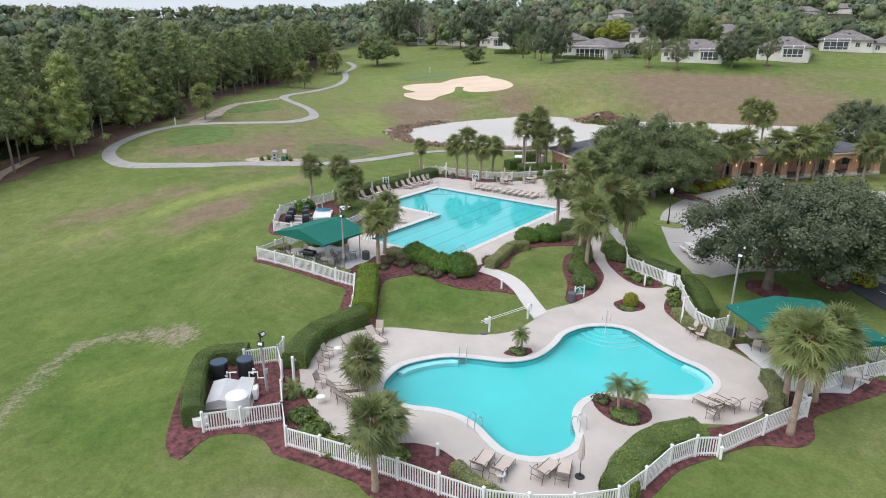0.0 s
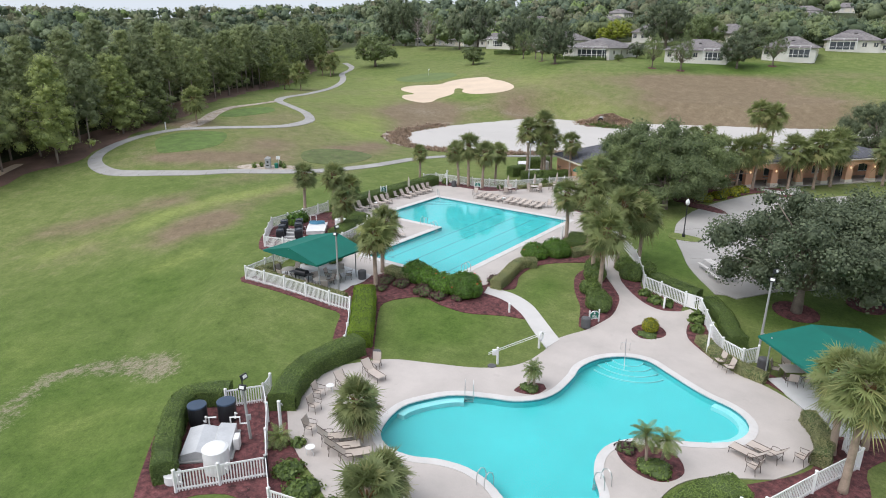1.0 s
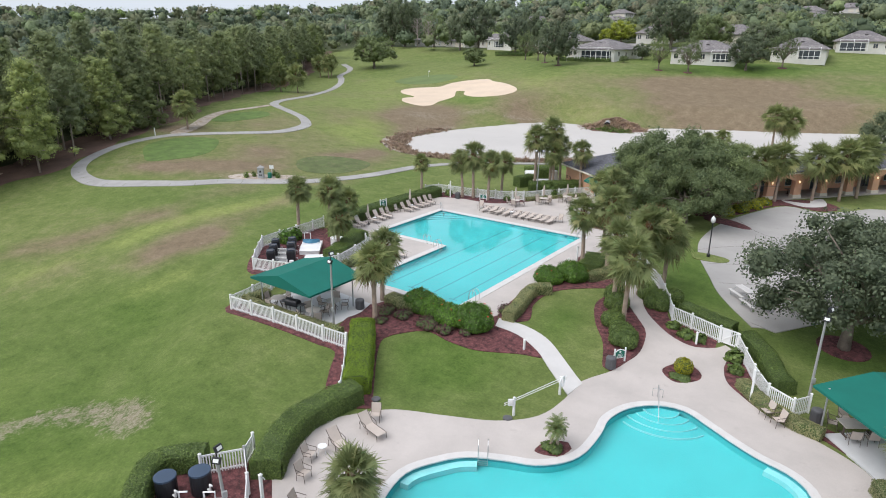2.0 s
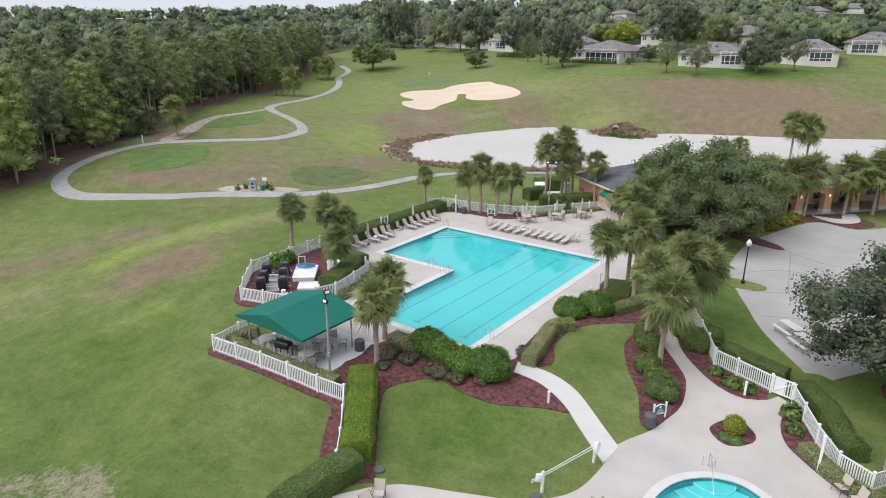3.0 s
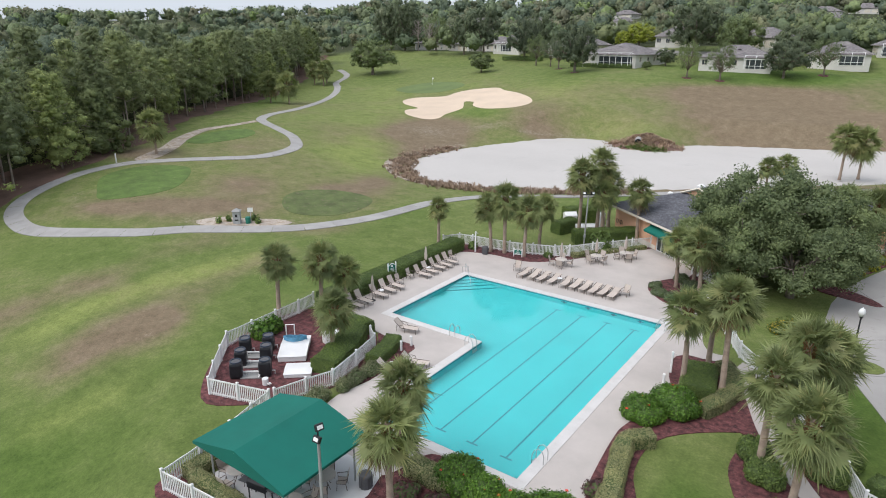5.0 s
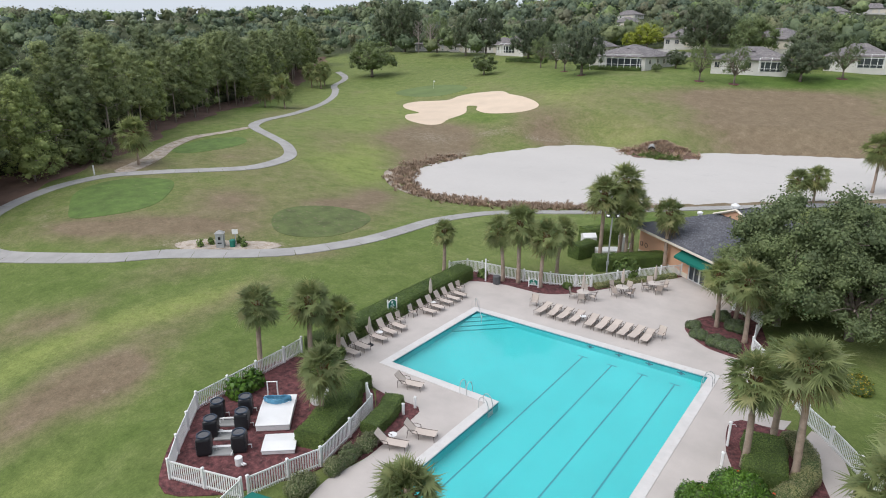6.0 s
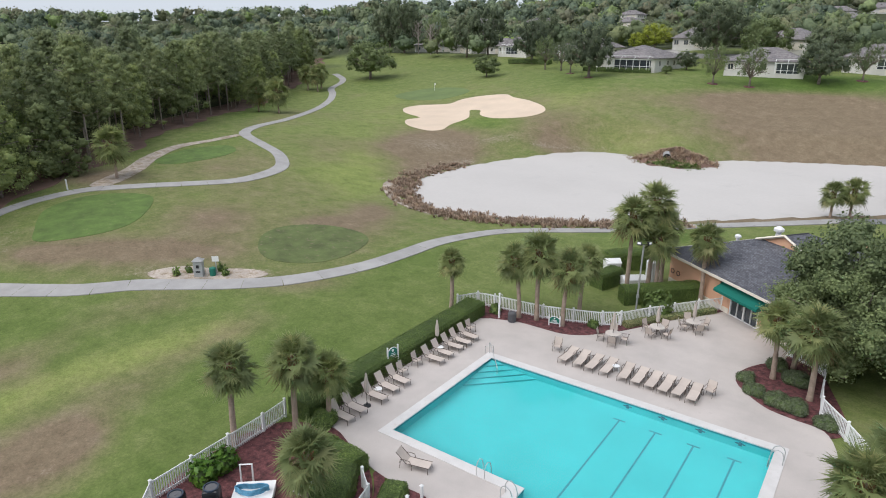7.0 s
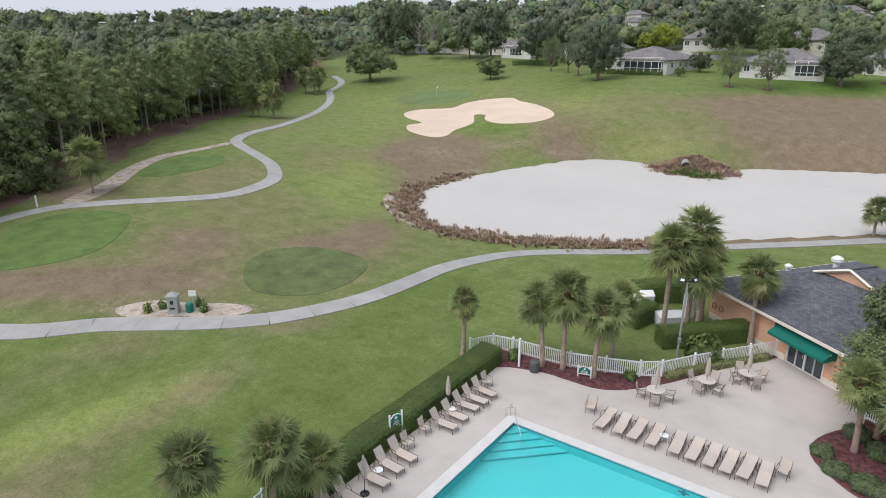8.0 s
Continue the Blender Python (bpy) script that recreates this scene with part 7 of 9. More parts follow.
fence([(-56, 62.5), (-54.5, 62.8), (-52.3, 63), (-50.2, 63.25), (-47.9, 64), (-45.8, 64.8), (-44.6, 65.7), (-43.1, 68), (-41.7, 69.9), (-40.3, 71.8), (-38.9, 73.6)], "white vinyl picket fence at the end of the lap pool deck", gates=(5,))
gate((-45.8, 64.8), (-44.6, 65.7), "white vinyl picket gate with a diagonal brace")
fence([(-56, 62.5), (-57, 60.9)], "short white picket fence return beside the hedge")
fence([(-33, 67.8), (-31.2, 66.7), (-30.4, 65.8), (-30.3, 62.8), (-30.1, 60.6), (-28.6, 58.4), (-27.3, 56.2), (-26.3, 54.2), (-25.6, 52.8), (-24.2, 51.1), (-22.7, 49), (-21.4, 47.2), (-20.3, 45.6), (-19.3, 43.7), (-18.3, 41.7), (-17.4, 39.8), (-15.9, 39.4), (-13.8, 38.9), (-12.5, 38.6), (-11.7, 37.1), (-10.8, 35.3), (-9.6, 33.2), (-8.1, 32.3), (-7.4, 33.4)],
      "curving white vinyl picket fence along the drive side", gates=(17,))
gate((-13.8, 38.9), (-12.5, 38.6), "white picket gate with a solid notice panel", True)
fence([(-30.3, 18), (-31.5, 19.5), (-32.8, 21), (-34.05, 22.4), (-36, 22.1), (-38.45, 21.9), (-40.75, 21.7), (-43.0, 21.5), (-45.2, 21.3), (-45.5, 23.6), (-46, 25.8), (-46.5, 27.6), (-46.9, 29.2), (-49.0, 28.55), (-51.05, 27.95), (-52.6, 29.4), (-54.1, 31), (-55.6, 32.6), (-55.7, 34.9), (-55.8, 37.2), (-55.9, 39.6), (-56.1, 41.4)],
      "white vinyl picket fence round the canopy and equipment yard")
fence([(-46.76, 29.5), (-46.2, 31.5), (-45.6, 33.2), (-46.2, 36), (-46.9, 38.6), (-48, 39.4)], "white picket fence between yard and pool deck")
fence([(-26.6, 3.05), (-25.4, 4.6), (-24.1, 6.35), (-25.9, 7.8), (-27.8, 9.4), (-29.6, 10.6), (-30.2, 11.6)], "white picket fence in front of the pump yard")
fence([(-30.8, 8.9), (-29.6, 10.6)], "short white picket fence behind the pump yard")
fence([(-24.1, 6.35), (-22.1, 4.9), (-20.1, 5.4), (-17.9, 5.9), (-15.8, 6.35), (-13.6, 6.7), (-11.4, 7.1), (-9.6, 8.0), (-8.0, 9.2), (-6.6, 10.8), (-6.1, 12.9), (-5.7, 15.3), (-4.9, 16.9), (-4.0, 17.6), (-2.5, 21.0), (-0.9, 24.4), (-1.7, 25.8), (-1.3, 26.9), (-0.5, 28.2), (0.3, 29.6), (1.3, 31.2), (2.4, 32.8)],
      "white vinyl picket fence round the leisure pool")
fence([(2.4, 32.8), (1.8, 34.2), (0.6, 35.4)], "white picket fence behind the green canopy")

# ---- pool building: orange stucco, grey shingles, green awning ----
# local x runs along the wall that faces the pool, local y into the building
HOUSE_AT = pose(-37.7, 72.7, 0, 0, 0, math.degrees(math.atan2(-0.6, 0.8)))


def placed(name, label, category, m):
    ob = new(name)
    ob.matrix_basis = m
    return tagged(ob, label, category)


def wall_with_openings(L0, L1, h, thick, openings):
    """A wall from L0 to L1 along x, one closed body with through openings (x0, x1, z0, z1)."""
    xs = sorted({L0, L1, *[o[0] for o in openings], *[o[1] for o in openings]})
    zs = sorted({0.0, h, *[o[2] for o in openings], *[o[3] for o in openings]})
    solid = {(i, k): not any(o[0] <= xs[i] and o[1] >= xs[i + 1] and o[2] <= zs[k] and o[3] >= zs[k + 1] for o in openings) for i in range(len(xs) - 1) for k in range(len(zs) - 1)}
    pts, ids, faces = [], {}, []

    def corner(i, k, back):
        if (i, k, back) not in ids:
            ids[i, k, back] = len(pts)
            pts.append((xs[i], thick if back else 0.0, zs[k]))
        return ids[i, k, back]

    for (i, k), full in solid.items():
        if not full:
            continue
        faces.append((corner(i, k, 0), corner(i + 1, k, 0), corner(i + 1, k + 1, 0), corner(i, k + 1, 0)))
        faces.append((corner(i, k + 1, 1), corner(i + 1, k + 1, 1), corner(i + 1, k, 1), corner(i, k, 1)))
        for di, dk, a, b in ((-1, 0, (i, k + 1), (i, k)), (1, 0, (i + 1, k), (i + 1, k + 1)), (0, -1, (i, k), (i + 1, k)), (0, 1, (i + 1, k + 1), (i, k + 1))):
            if not solid.get((i + di, k + dk), False):
                faces.append((corner(*b, 0), corner(*a, 0), corner(*a, 1), corner(*b, 1)))
    return Shape().add(pts, faces)


pool_house = placed("pool_building", "orange stucco pool building with a grey shingled roof", "building", HOUSE_AT)
part("wall", wall_with_openings(-8.6, 7.0, 2.95, 0.3, [(-0.6, 2.5, 0.0, 2.15), (-1.95, -1.1, 2.1, 2.55)]), STUCCO, pool_house, "orange stucco front wall")
part("wall", Shape().box(-8.45, 7.55, 1.47, 0.3, 14.5, 2.95), STUCCO, pool_house)
part("wall", Shape().box(6.85, 7.55, 1.47, 0.3, 14.5, 2.95), STUCCO, pool_house)
part("wall", Shape().box(-0.8, 14.65, 1.47, 15.0, 0.3, 2.95), STUCCO, pool_house)
part("plinth", Shape().box(-4.6, -0.02, 0.25, 7.9, 0.06, 0.5).box(4.75, -0.02, 0.25, 4.4, 0.06, 0.5), CREAM, pool_house, "cream painted base band")
# a hipped roof with a small gable at the top of its front slope, the ridge running back from the pool
RX0, RX1, RY0, RY1, RZ0, PITCH = -9.2, 7.6, -0.75, 15.6, 3.12, 0.385
RXM, GY, GW = (RX0 + RX1) / 2, 5.0, 2.65
RTOP, RG = RZ0 + (RXM - RX0) * PITCH, RZ0 + (GY - RY0) * PITCH
RB = RY1 - (RXM - RX0)
roof_me = mesh_of("roof", Shape()
                  .add([(RX0, RY0, RZ0), (RX1, RY0, RZ0), (RXM + GW, GY, RG), (RXM - GW, GY, RG)], [(0, 1, 2, 3)])
                  .add([(RX0, RY1, RZ0), (RX0, RY0, RZ0), (RXM - GW, GY, RG), (RXM - GW, GY - 0.3, RG), (RXM, GY - 0.3, RTOP), (RXM, RB, RTOP)], [(0, 1, 2, 3, 4, 5)])
                  .add([(RX1, RY1, RZ0), (RX1, RY0, RZ0), (RXM + GW, GY, RG), (RXM + GW, GY - 0.3, RG), (RXM, GY - 0.3, RTOP), (RXM, RB, RTOP)], [(5, 4, 3, 2, 1, 0)])
                  .add([(RX0, RY1, RZ0), (RX1, RY1, RZ0), (RXM, RB, RTOP)], [(2, 1, 0)]), SHINGLE)
gable_uv(roof_me)
part("roof", roof_me, None, pool_house, "grey asphalt shingle roof")
part("soffit", Shape().box((RX0 + RX1) / 2, (RY0 + RY1) / 2, RZ0 - 0.17, RX1 - RX0 - 0.06, RY1 - RY0 - 0.06, 0.06), CREAM, pool_house)
for cx, cy, lx, ly in ((RXM, RY0, RX1 - RX0 + 0.06, 0.05), (RXM, RY1, RX1 - RX0 + 0.06, 0.05), (RX0, (RY0 + RY1) / 2, 0.05, RY1 - RY0), (RX1, (RY0 + RY1) / 2, 0.05, RY1 - RY0)):
    part("fascia", Shape().box(cx, cy, RZ0 - 0.1, lx, ly, 0.22), CREAM, pool_house, "cream fascia board")
part("gable_wall", Shape().add([(RXM - GW, GY - 0.06, RG), (RXM + GW, GY - 0.06, RG), (RXM, GY - 0.06, RTOP - 0.05), (RXM - GW, GY + 0.1, RG), (RXM + GW, GY + 0.1, RG), (RXM, GY + 0.1, RTOP - 0.05)], [(0, 1, 2), (5, 4, 3), (0, 3, 4, 1), (1, 4, 5, 2), (2, 5, 3, 0)]), STUCCO, pool_house)
for sg in (-1, 1):
    part("gable_trim", Shape().tube([(RXM + sg * (GW + 0.25), GY - 0.3, RG - 0.1), (RXM, GY - 0.3, RTOP - 0.03)], 0.11, 4), CREAM, pool_house, "cream gable trim")
part("ridge_cap", Shape().tube([(RXM, GY - 0.3, RTOP), (RXM, RB, RTOP)], 0.07, 5), SHINGLE, pool_house)
dr = part("door", Shape().box(0.95, 0.13, 1.07, 3.0, 0.02, 2.1), GLASS, pool_house, "white framed glass double doors")
for x, w in ((-0.55, 0.1), (0.2, 0.06), (0.95, 0.14), (1.72, 0.06), (2.45, 0.1)):
    part("stile", Shape().box(x, 0.08, 1.07, w, 0.12, 2.15), WHITE_PLASTIC, dr)
for z in (0.05, 2.1):
    part("rail", Shape().box(0.95, 0.08, z, 3.1, 0.11, 0.1), WHITE_PLASTIC, dr)
part("handle", Shape().tube([(0.8, 0.0, 0.95), (0.8, -0.02, 1.25)], 0.02, 6).tube([(1.1, 0.0, 0.95), (1.1, -0.02, 1.25)], 0.02, 6), STEEL, dr)
part("wreath", Shape().add([((0.95 + (0.17 + 0.05 * math.cos(v)) * math.cos(u)), -0.02 + 0.05 * math.sin(v), 1.55 + (0.17 + 0.05 * math.cos(v)) * math.sin(u)) for u in np.linspace(0, math.tau, 14, False) for v in np.linspace(0, math.tau, 6, False)],
                           [(i * 6 + j, i * 6 + (j + 1) % 6, ((i + 1) % 14) * 6 + (j + 1) % 6, ((i + 1) % 14) * 6 + j) for i in range(14) for j in range(6)]), HEDGE_LEAF, dr)
window_unit(pool_house, -1.52, 0.1, 2.32, 0.8, 0.4, 0, BRONZE)
part("awning", Shape().add([(-1.4, -0.02, 2.75), (3.3, -0.02, 2.75), (3.3, -1.15, 2.2), (-1.4, -1.15, 2.2), (3.3, -1.15, 2.0), (-1.4, -1.15, 2.0), (-1.4, -0.02, 2.0), (3.3, -0.02, 2.0)], [(0, 3, 2, 1), (3, 5, 4, 2), (0, 6, 5, 3), (1, 2, 4, 7)]), CANVAS, pool_house, "dark green canvas awning over the doors")
for x in (-8.0, -7.2):
    part("hose_reel", Shape().tube([(x + 0.22 * math.cos(a), -0.12, 1.3 + 0.22 * math.sin(a)) for a in np.linspace(0, math.tau, 16)], 0.03, 5), BLACK, pool_house, "black coiled hose on the wall")
for x, y, k in ((-7.4, 6.2, 1.0), (-5.0, 8.4, 1.5)):
    part("roof_vent", Shape().lathe([(0.16 * k, -0.2), (0.16 * k, 0.3 * k), (0.3 * k, 0.34 * k), (0.3 * k, 0.5 * k), (0.12 * k, 0.62 * k)], 12, (x, y, RZ0 + (x - RX0) * PITCH)), WHITE_PLASTIC, pool_house, "white turbine roof vent")

# ---- clubhouse: arcade of orange piers before lit rooms ----
CLUB = pose(-22.4, 82.2, 0.05, 0, 0, math.degrees(math.atan2(0.765, 0.644)))
club = placed("clubhouse", "long orange stucco clubhouse with an arched arcade", "building", CLUB)
LAMP_GLOW = bpy.data.materials.new("warm_lamp")
LAMP_GLOW.use_nodes = True
LAMP_GLOW.node_tree.nodes["Principled BSDF"].inputs["Emission Color"].default_value = (1.0, 0.62, 0.3, 1)
LAMP_GLOW.node_tree.nodes["Principled BSDF"].inputs["Emission Strength"].default_value = 0.6
part("floor_slab", Shape().box(15, 2.5, -0.02, 31, 6.4, 0.2), CONCRETE, club)
for k in range(8):
    px = 0.6 + 4.2 * k
    pier = part("pier", Shape().box(px, 0, 1.45, 1.1, 0.7, 2.9, 0, 0.03), STUCCO, club)
    part("pier_base", Shape().box(px, 0, 0.25, 1.25, 0.85, 0.5, 0, 0.03), CREAM, pier)
    if k < 7:
        arch = [(px + 0.55 + 3.1 * i / 14, 2.35 + 0.42 * math.sin(math.pi * i / 14)) for i in range(15)]
        s = Shape()
        s.add([(ax, ay, az) for ax, z0 in arch for ay, az in ((-0.3, z0), (-0.3, 3.3), (0.3, 3.3), (0.3, z0))],
              [(4 * q + c, 4 * q + (c + 1) % 4, 4 * q + 4 + (c + 1) % 4, 4 * q + 4 + c)[::-1] for q in range(14) for c in range(4)])
        part("arch", s, STUCCO, club)
    s = Shape().box(px, 0, 3.1, 1.1, 0.6, 0.4)
    part("pier_head", s, STUCCO, club)
    part("wall_lamp", Shape().lathe([(0.06, -0.1), (0.1, 0.0), (0.1, 0.14), (0.05, 0.2)], 8, (px, -0.46, 2.2)), LAMP_GLOW, club, "lit warm wall lantern")
part("cornice", Shape().box(15.3, 0, 3.38, 31.4, 1.0, 0.16), CREAM, club, "cream cornice")
part("wall", wall_with_openings(0, 31, 3.3, 0.3, [(2 + 4.2 * k, 4.4 + 4.2 * k, 0.0 if k % 2 else 0.7, 2.4) for k in range(7)]), STUCCO, club, at=Matrix.Translation((0, 3.6, 0)))
for k in range(7):
    x = 3.2 + 4.2 * k
    low = 0.0 if k % 2 else 0.7
    window_unit(club, x, 3.75, (low + 2.4) / 2, 2.3, 2.3 - low, 0, WHITE_PLASTIC)
club_roof = mesh_of("roof", hip_roof(31.5, 8.4, 3.6, 0.9, 0.3), SHINGLE)
gable_uv(club_roof)
part("roof", club_roof, None, club, "grey shingled hipped roof", at=Matrix.Translation((15.3, 4.2, 0)))
for k in (0, 1):
    part("end_wall", Shape().box(0.15 if k == 0 else 30.9, 7.5, 1.65, 0.3, 8, 3.3), STUCCO, club)
for k in range(3):
    x, y = 4.4 + 4.2 * k * 0.6, 1.8
    tb = placed("cafe_table", "round grey café table in the arcade", "table", CLUB @ Matrix.Translation((x, y, 0.1)))
    part("top", Shape().lathe([(0.0, 0.7), (0.5, 0.7), (0.5, 0.74), (0.0, 0.74)], 14), TABLE_TOP, tb)
    part("stem", Shape().lathe([(0.28, 0.0), (0.05, 0.05), (0.04, 0.7)], 10), BRONZE, tb)


# ---- green canvas canopies ----
def canopy(m, w, d, eave, ridge, label):
    """A gabled canvas roof on four steel posts; local x across the ridge, y along it."""
    root = placed("canopy", label, "canopy", m)
    a, b = w / 2, d / 2
    n = 8
    s = Shape()
    for sg in (-1, 1):
        g = [(sg * a * (1 - i / n), -b + d * j / 6, eave + (ridge - eave) * i / n - 0.07 * math.sin(math.pi * i / n) * math.sin(math.pi * j / 6)) for i in range(n + 1) for j in range(7)]
        s.add(g, [(i * 7 + j, i * 7 + j + 1, (i + 1) * 7 + j + 1, (i + 1) * 7 + j)[::sg] for i in range(n) for j in range(6)])
        s.add([(sg * a, -b, eave), (sg * a, b, eave), (sg * a, b, eave - 0.14), (sg * a, -b, eave - 0.14)], [(0, 1, 2, 3)])
    part("roof", s, CANVAS, root, "taut dark green canvas roof", smooth=False)
    for sg in (-1, 1):
        part("gable", Shape().add([(-a, sg * b, eave), (0, sg * b, ridge), (a, sg * b, eave), (a, sg * b, eave - 0.14), (-a, sg * b, eave - 0.14)], [(0, 1, 2, 3, 4)]), CANVAS, root)
    bars = Shape().tube([(-a + 0.1, -b + 0.15, eave - 0.16), (0, -b + 0.15, ridge - 0.16), (a - 0.1, -b + 0.15, eave - 0.16)], 0.03, 6).tube([(-a + 0.1, b - 0.15, eave - 0.16), (0, b - 0.15, ridge - 0.16), (a - 0.1, b - 0.15, eave - 0.16)], 0.03, 6).tube([(0, -b, ridge - 0.16), (0, b, ridge - 0.16)], 0.03, 6)
    for sg in (-1, 1):
        bars.tube([(sg * (a - 0.1), -b + 0.1, eave - 0.16), (sg * (a - 0.1), b - 0.1, eave - 0.16)], 0.03, 6)
    part("roof_frame", bars, GREY_METAL, root)
    for x in (-a + 0.5, a - 0.5):
        for y in (-b + 0.6, b - 0.6):
            part("post", Shape().tube([(x, y, 0), (x, y, eave + 0.1)], 0.05, 8).box(x, y, 0.02, 0.22, 0.22, 0.03), GREY_METAL, root)
    return root


SLAB = surface("pale_patio_slab", (0.60, 0.60, 0.60), 0.8, 0.06, 0.8, 20, 0.1)
laid("patio_slab", [(-44.3, 22.9), (-37.0, 23.0), (-36.9, 26.9), (-37.4, 28.5), (-44.4, 28.9)], SLAB, "pale grey painted patio slab under the canopy", "patio", 0.07, 2.0)
laid("patio_slab", [(-6.4, 31.4), (-4.0, 28.9), (-2.6, 26.6), (0.8, 28.8), (1.6, 31.4), (-1.8, 35.4)], SLAB, "pale grey painted patio slab by the leisure pool", "patio", 0.1, 2.0)
canopy(pose(-40.9, 25.2, 0), 6.55, 5.4, 2.6, 3.42, "dark green canvas gabled canopy over patio tables")
canopy(pose(-2.4, 31.9, -0.8, 0, 0, 45), 7.2, 6.8, 2.65, 3.2, "dark green canvas gabled canopy beside the leisure pool")

# ---- furniture, each kind built once and copied ----
def chaise(back):
    """A sling chaise longue: local x from head to foot, back raised by so many degrees."""
    root = thing("chaise_longue", "taupe sling chaise longue with a bronze tube frame", "lounger")
    hx, sz = 0.62, 0.36
    c, s = math.cos(radians(back)), math.sin(radians(back))
    top = (hx - 0.78 * c, sz + 0.78 * s)
    for y in (-0.32, 0.32):
        part("side_rail", Shape().tube([(top[0], y, top[1]), (hx, y, sz), (1.9, y, sz)], 0.018, 6), BRONZE, root)
        for lx, fx in ((0.3, 0.25), (0.95, 0.95), (1.82, 1.86)):
            part("leg", Shape().tube([(lx, y, sz), (fx, y, 0.0)], 0.016, 6), BRONZE, root)
        part("armrest", Shape().tube([(0.28, y * 1.08, sz), (0.32, y * 1.1, 0.56), (0.6, y * 1.1, 0.6), (0.86, y * 1.1, 0.56), (0.9, y * 1.08, sz)], 0.018, 6), BRONZE, root)
    part("cross_bar", Shape().tube([(0.28, -0.32, sz - 0.02), (0.28, 0.32, sz - 0.02)], 0.014, 5).tube([(1.84, -0.32, sz - 0.02), (1.84, 0.32, sz - 0.02)], 0.014, 5), BRONZE, root)

    def slung(p, q):
        n, v = 6, []
        for i in range(n + 1):
            t = i / n
            sag = 0.03 * math.sin(math.pi * t)
            v += [(p[0] + (q[0] - p[0]) * t, y, p[1] + (q[1] - p[1]) * t - sag + 0.012) for y in (-0.305, 0.305)]
        low = [(x, y, z - 0.012) for x, y, z in v]
        f = [(2 * i, 2 * i + 1, 2 * i + 3, 2 * i + 2) for i in range(n)]
        m = len(v)
        return Shape().add(v + low, f + [tuple(m + k for k in q2)[::-1] for q2 in f] + [(2 * i, 2 * i + 2, m + 2 * i + 2, m + 2 * i) for i in range(n)] + [(2 * i + 3, 2 * i + 1, m + 2 * i + 1, m + 2 * i + 3) for i in range(n)])

    part("seat_sling", slung((hx, sz), (1.9, sz)), SLING, root)
    part("back_sling", slung(top, (hx, sz)), SLING, root)
    return root


def armchair():
    """A sling armchair facing +x."""
    root = thing("patio_chair", "taupe sling patio armchair with a bronze frame", "chair")
    for y in (-0.28, 0.28):
        part("frame_side", Shape().tube([(0.26, y, 0.0), (0.22, y, 0.42), (-0.2, y, 0.38), (-0.36, y, 0.95)], 0.016, 6).tube([(-0.26, y, 0.0), (-0.2, y, 0.38)], 0.016, 6), BRONZE, root)
        part("armrest", Shape().tube([(0.22, y * 1.1, 0.42), (0.26, y * 1.12, 0.62), (-0.2, y * 1.12, 0.66), (-0.29, y, 0.68)], 0.018, 6), BRONZE, root)
    part("seat_sling", Shape().add([(0.22, -0.27, 0.43), (0.22, 0.27, 0.43), (0.0, 0.27, 0.38), (0.0, -0.27, 0.38), (-0.2, 0.27, 0.39), (-0.2, -0.27, 0.39)], [(0, 1, 2, 3), (3, 2, 4, 5)]).add([(0.22, -0.27, 0.415), (0.22, 0.27, 0.415), (-0.2, 0.27, 0.375), (-0.2, -0.27, 0.375)], [(3, 2, 1, 0)]), SLING, root)
    part("back_sling", Shape().box(-0.285, 0, 0.68, 0.02, 0.54, 0.58, tilt=Matrix.Rotation(radians(-15.5), 4, "Y")), SLING, root)
    return root


def round_table(r=0.56):
    root = thing("patio_table", "round pale patio table with a bronze pedestal", "table")
    part("tabletop", Shape().lathe([(0.0, 0.69), (r - 0.03, 0.69), (r, 0.705), (r, 0.725), (r - 0.02, 0.735), (0.0, 0.735)], 24), TABLE_TOP, root)
    for k in range(4):
        a = k * math.pi / 2 + 0.4
        part("leg", Shape().tube([(0.1 * math.cos(a), 0.1 * math.sin(a), 0.69), (0.14 * math.cos(a), 0.14 * math.sin(a), 0.35), (0.36 * math.cos(a), 0.36 * math.sin(a), 0.01)], 0.02, 6), BRONZE, root)
    return root


def closed_umbrella(h=2.3, base=True):
    root = thing("umbrella", "closed taupe patio umbrella on a pole", "umbrella")
    part("pole", Shape().tube([(0, 0, 0.02), (0, 0, h)], 0.02, 7), BRONZE, root)
    prof = [(0.03, h - 1.35), (0.11, h - 1.25), (0.13, h - 1.0), (0.10, h - 0.5), (0.05, h - 0.1), (0.01, h + 0.02)]
    v, n = [], 16
    for r, z in prof:
        v += [(r * (1 + 0.22 * (k % 2)) * math.cos(k * math.tau / n), r * (1 + 0.22 * (k % 2)) * math.sin(k * math.tau / n), z) for k in range(n)]
    part("canvas", Shape().add(v, [(i * n + k, i * n + (k + 1) % n, (i + 1) * n + (k + 1) % n, (i + 1) * n + k) for i in range(len(prof) - 1) for k in range(n)]), SLING, root, "folded taupe canvas")
    part("finial", Shape().lathe([(0.02, h), (0.03, h + 0.05), (0.0, h + 0.09)], 8), BRONZE, root)
    if base:
        part("base", Shape().lathe([(0.24, 0.0), (0.24, 0.05), (0.06, 0.1), (0.03, 0.3)], 14), BLACK, root)
    return root


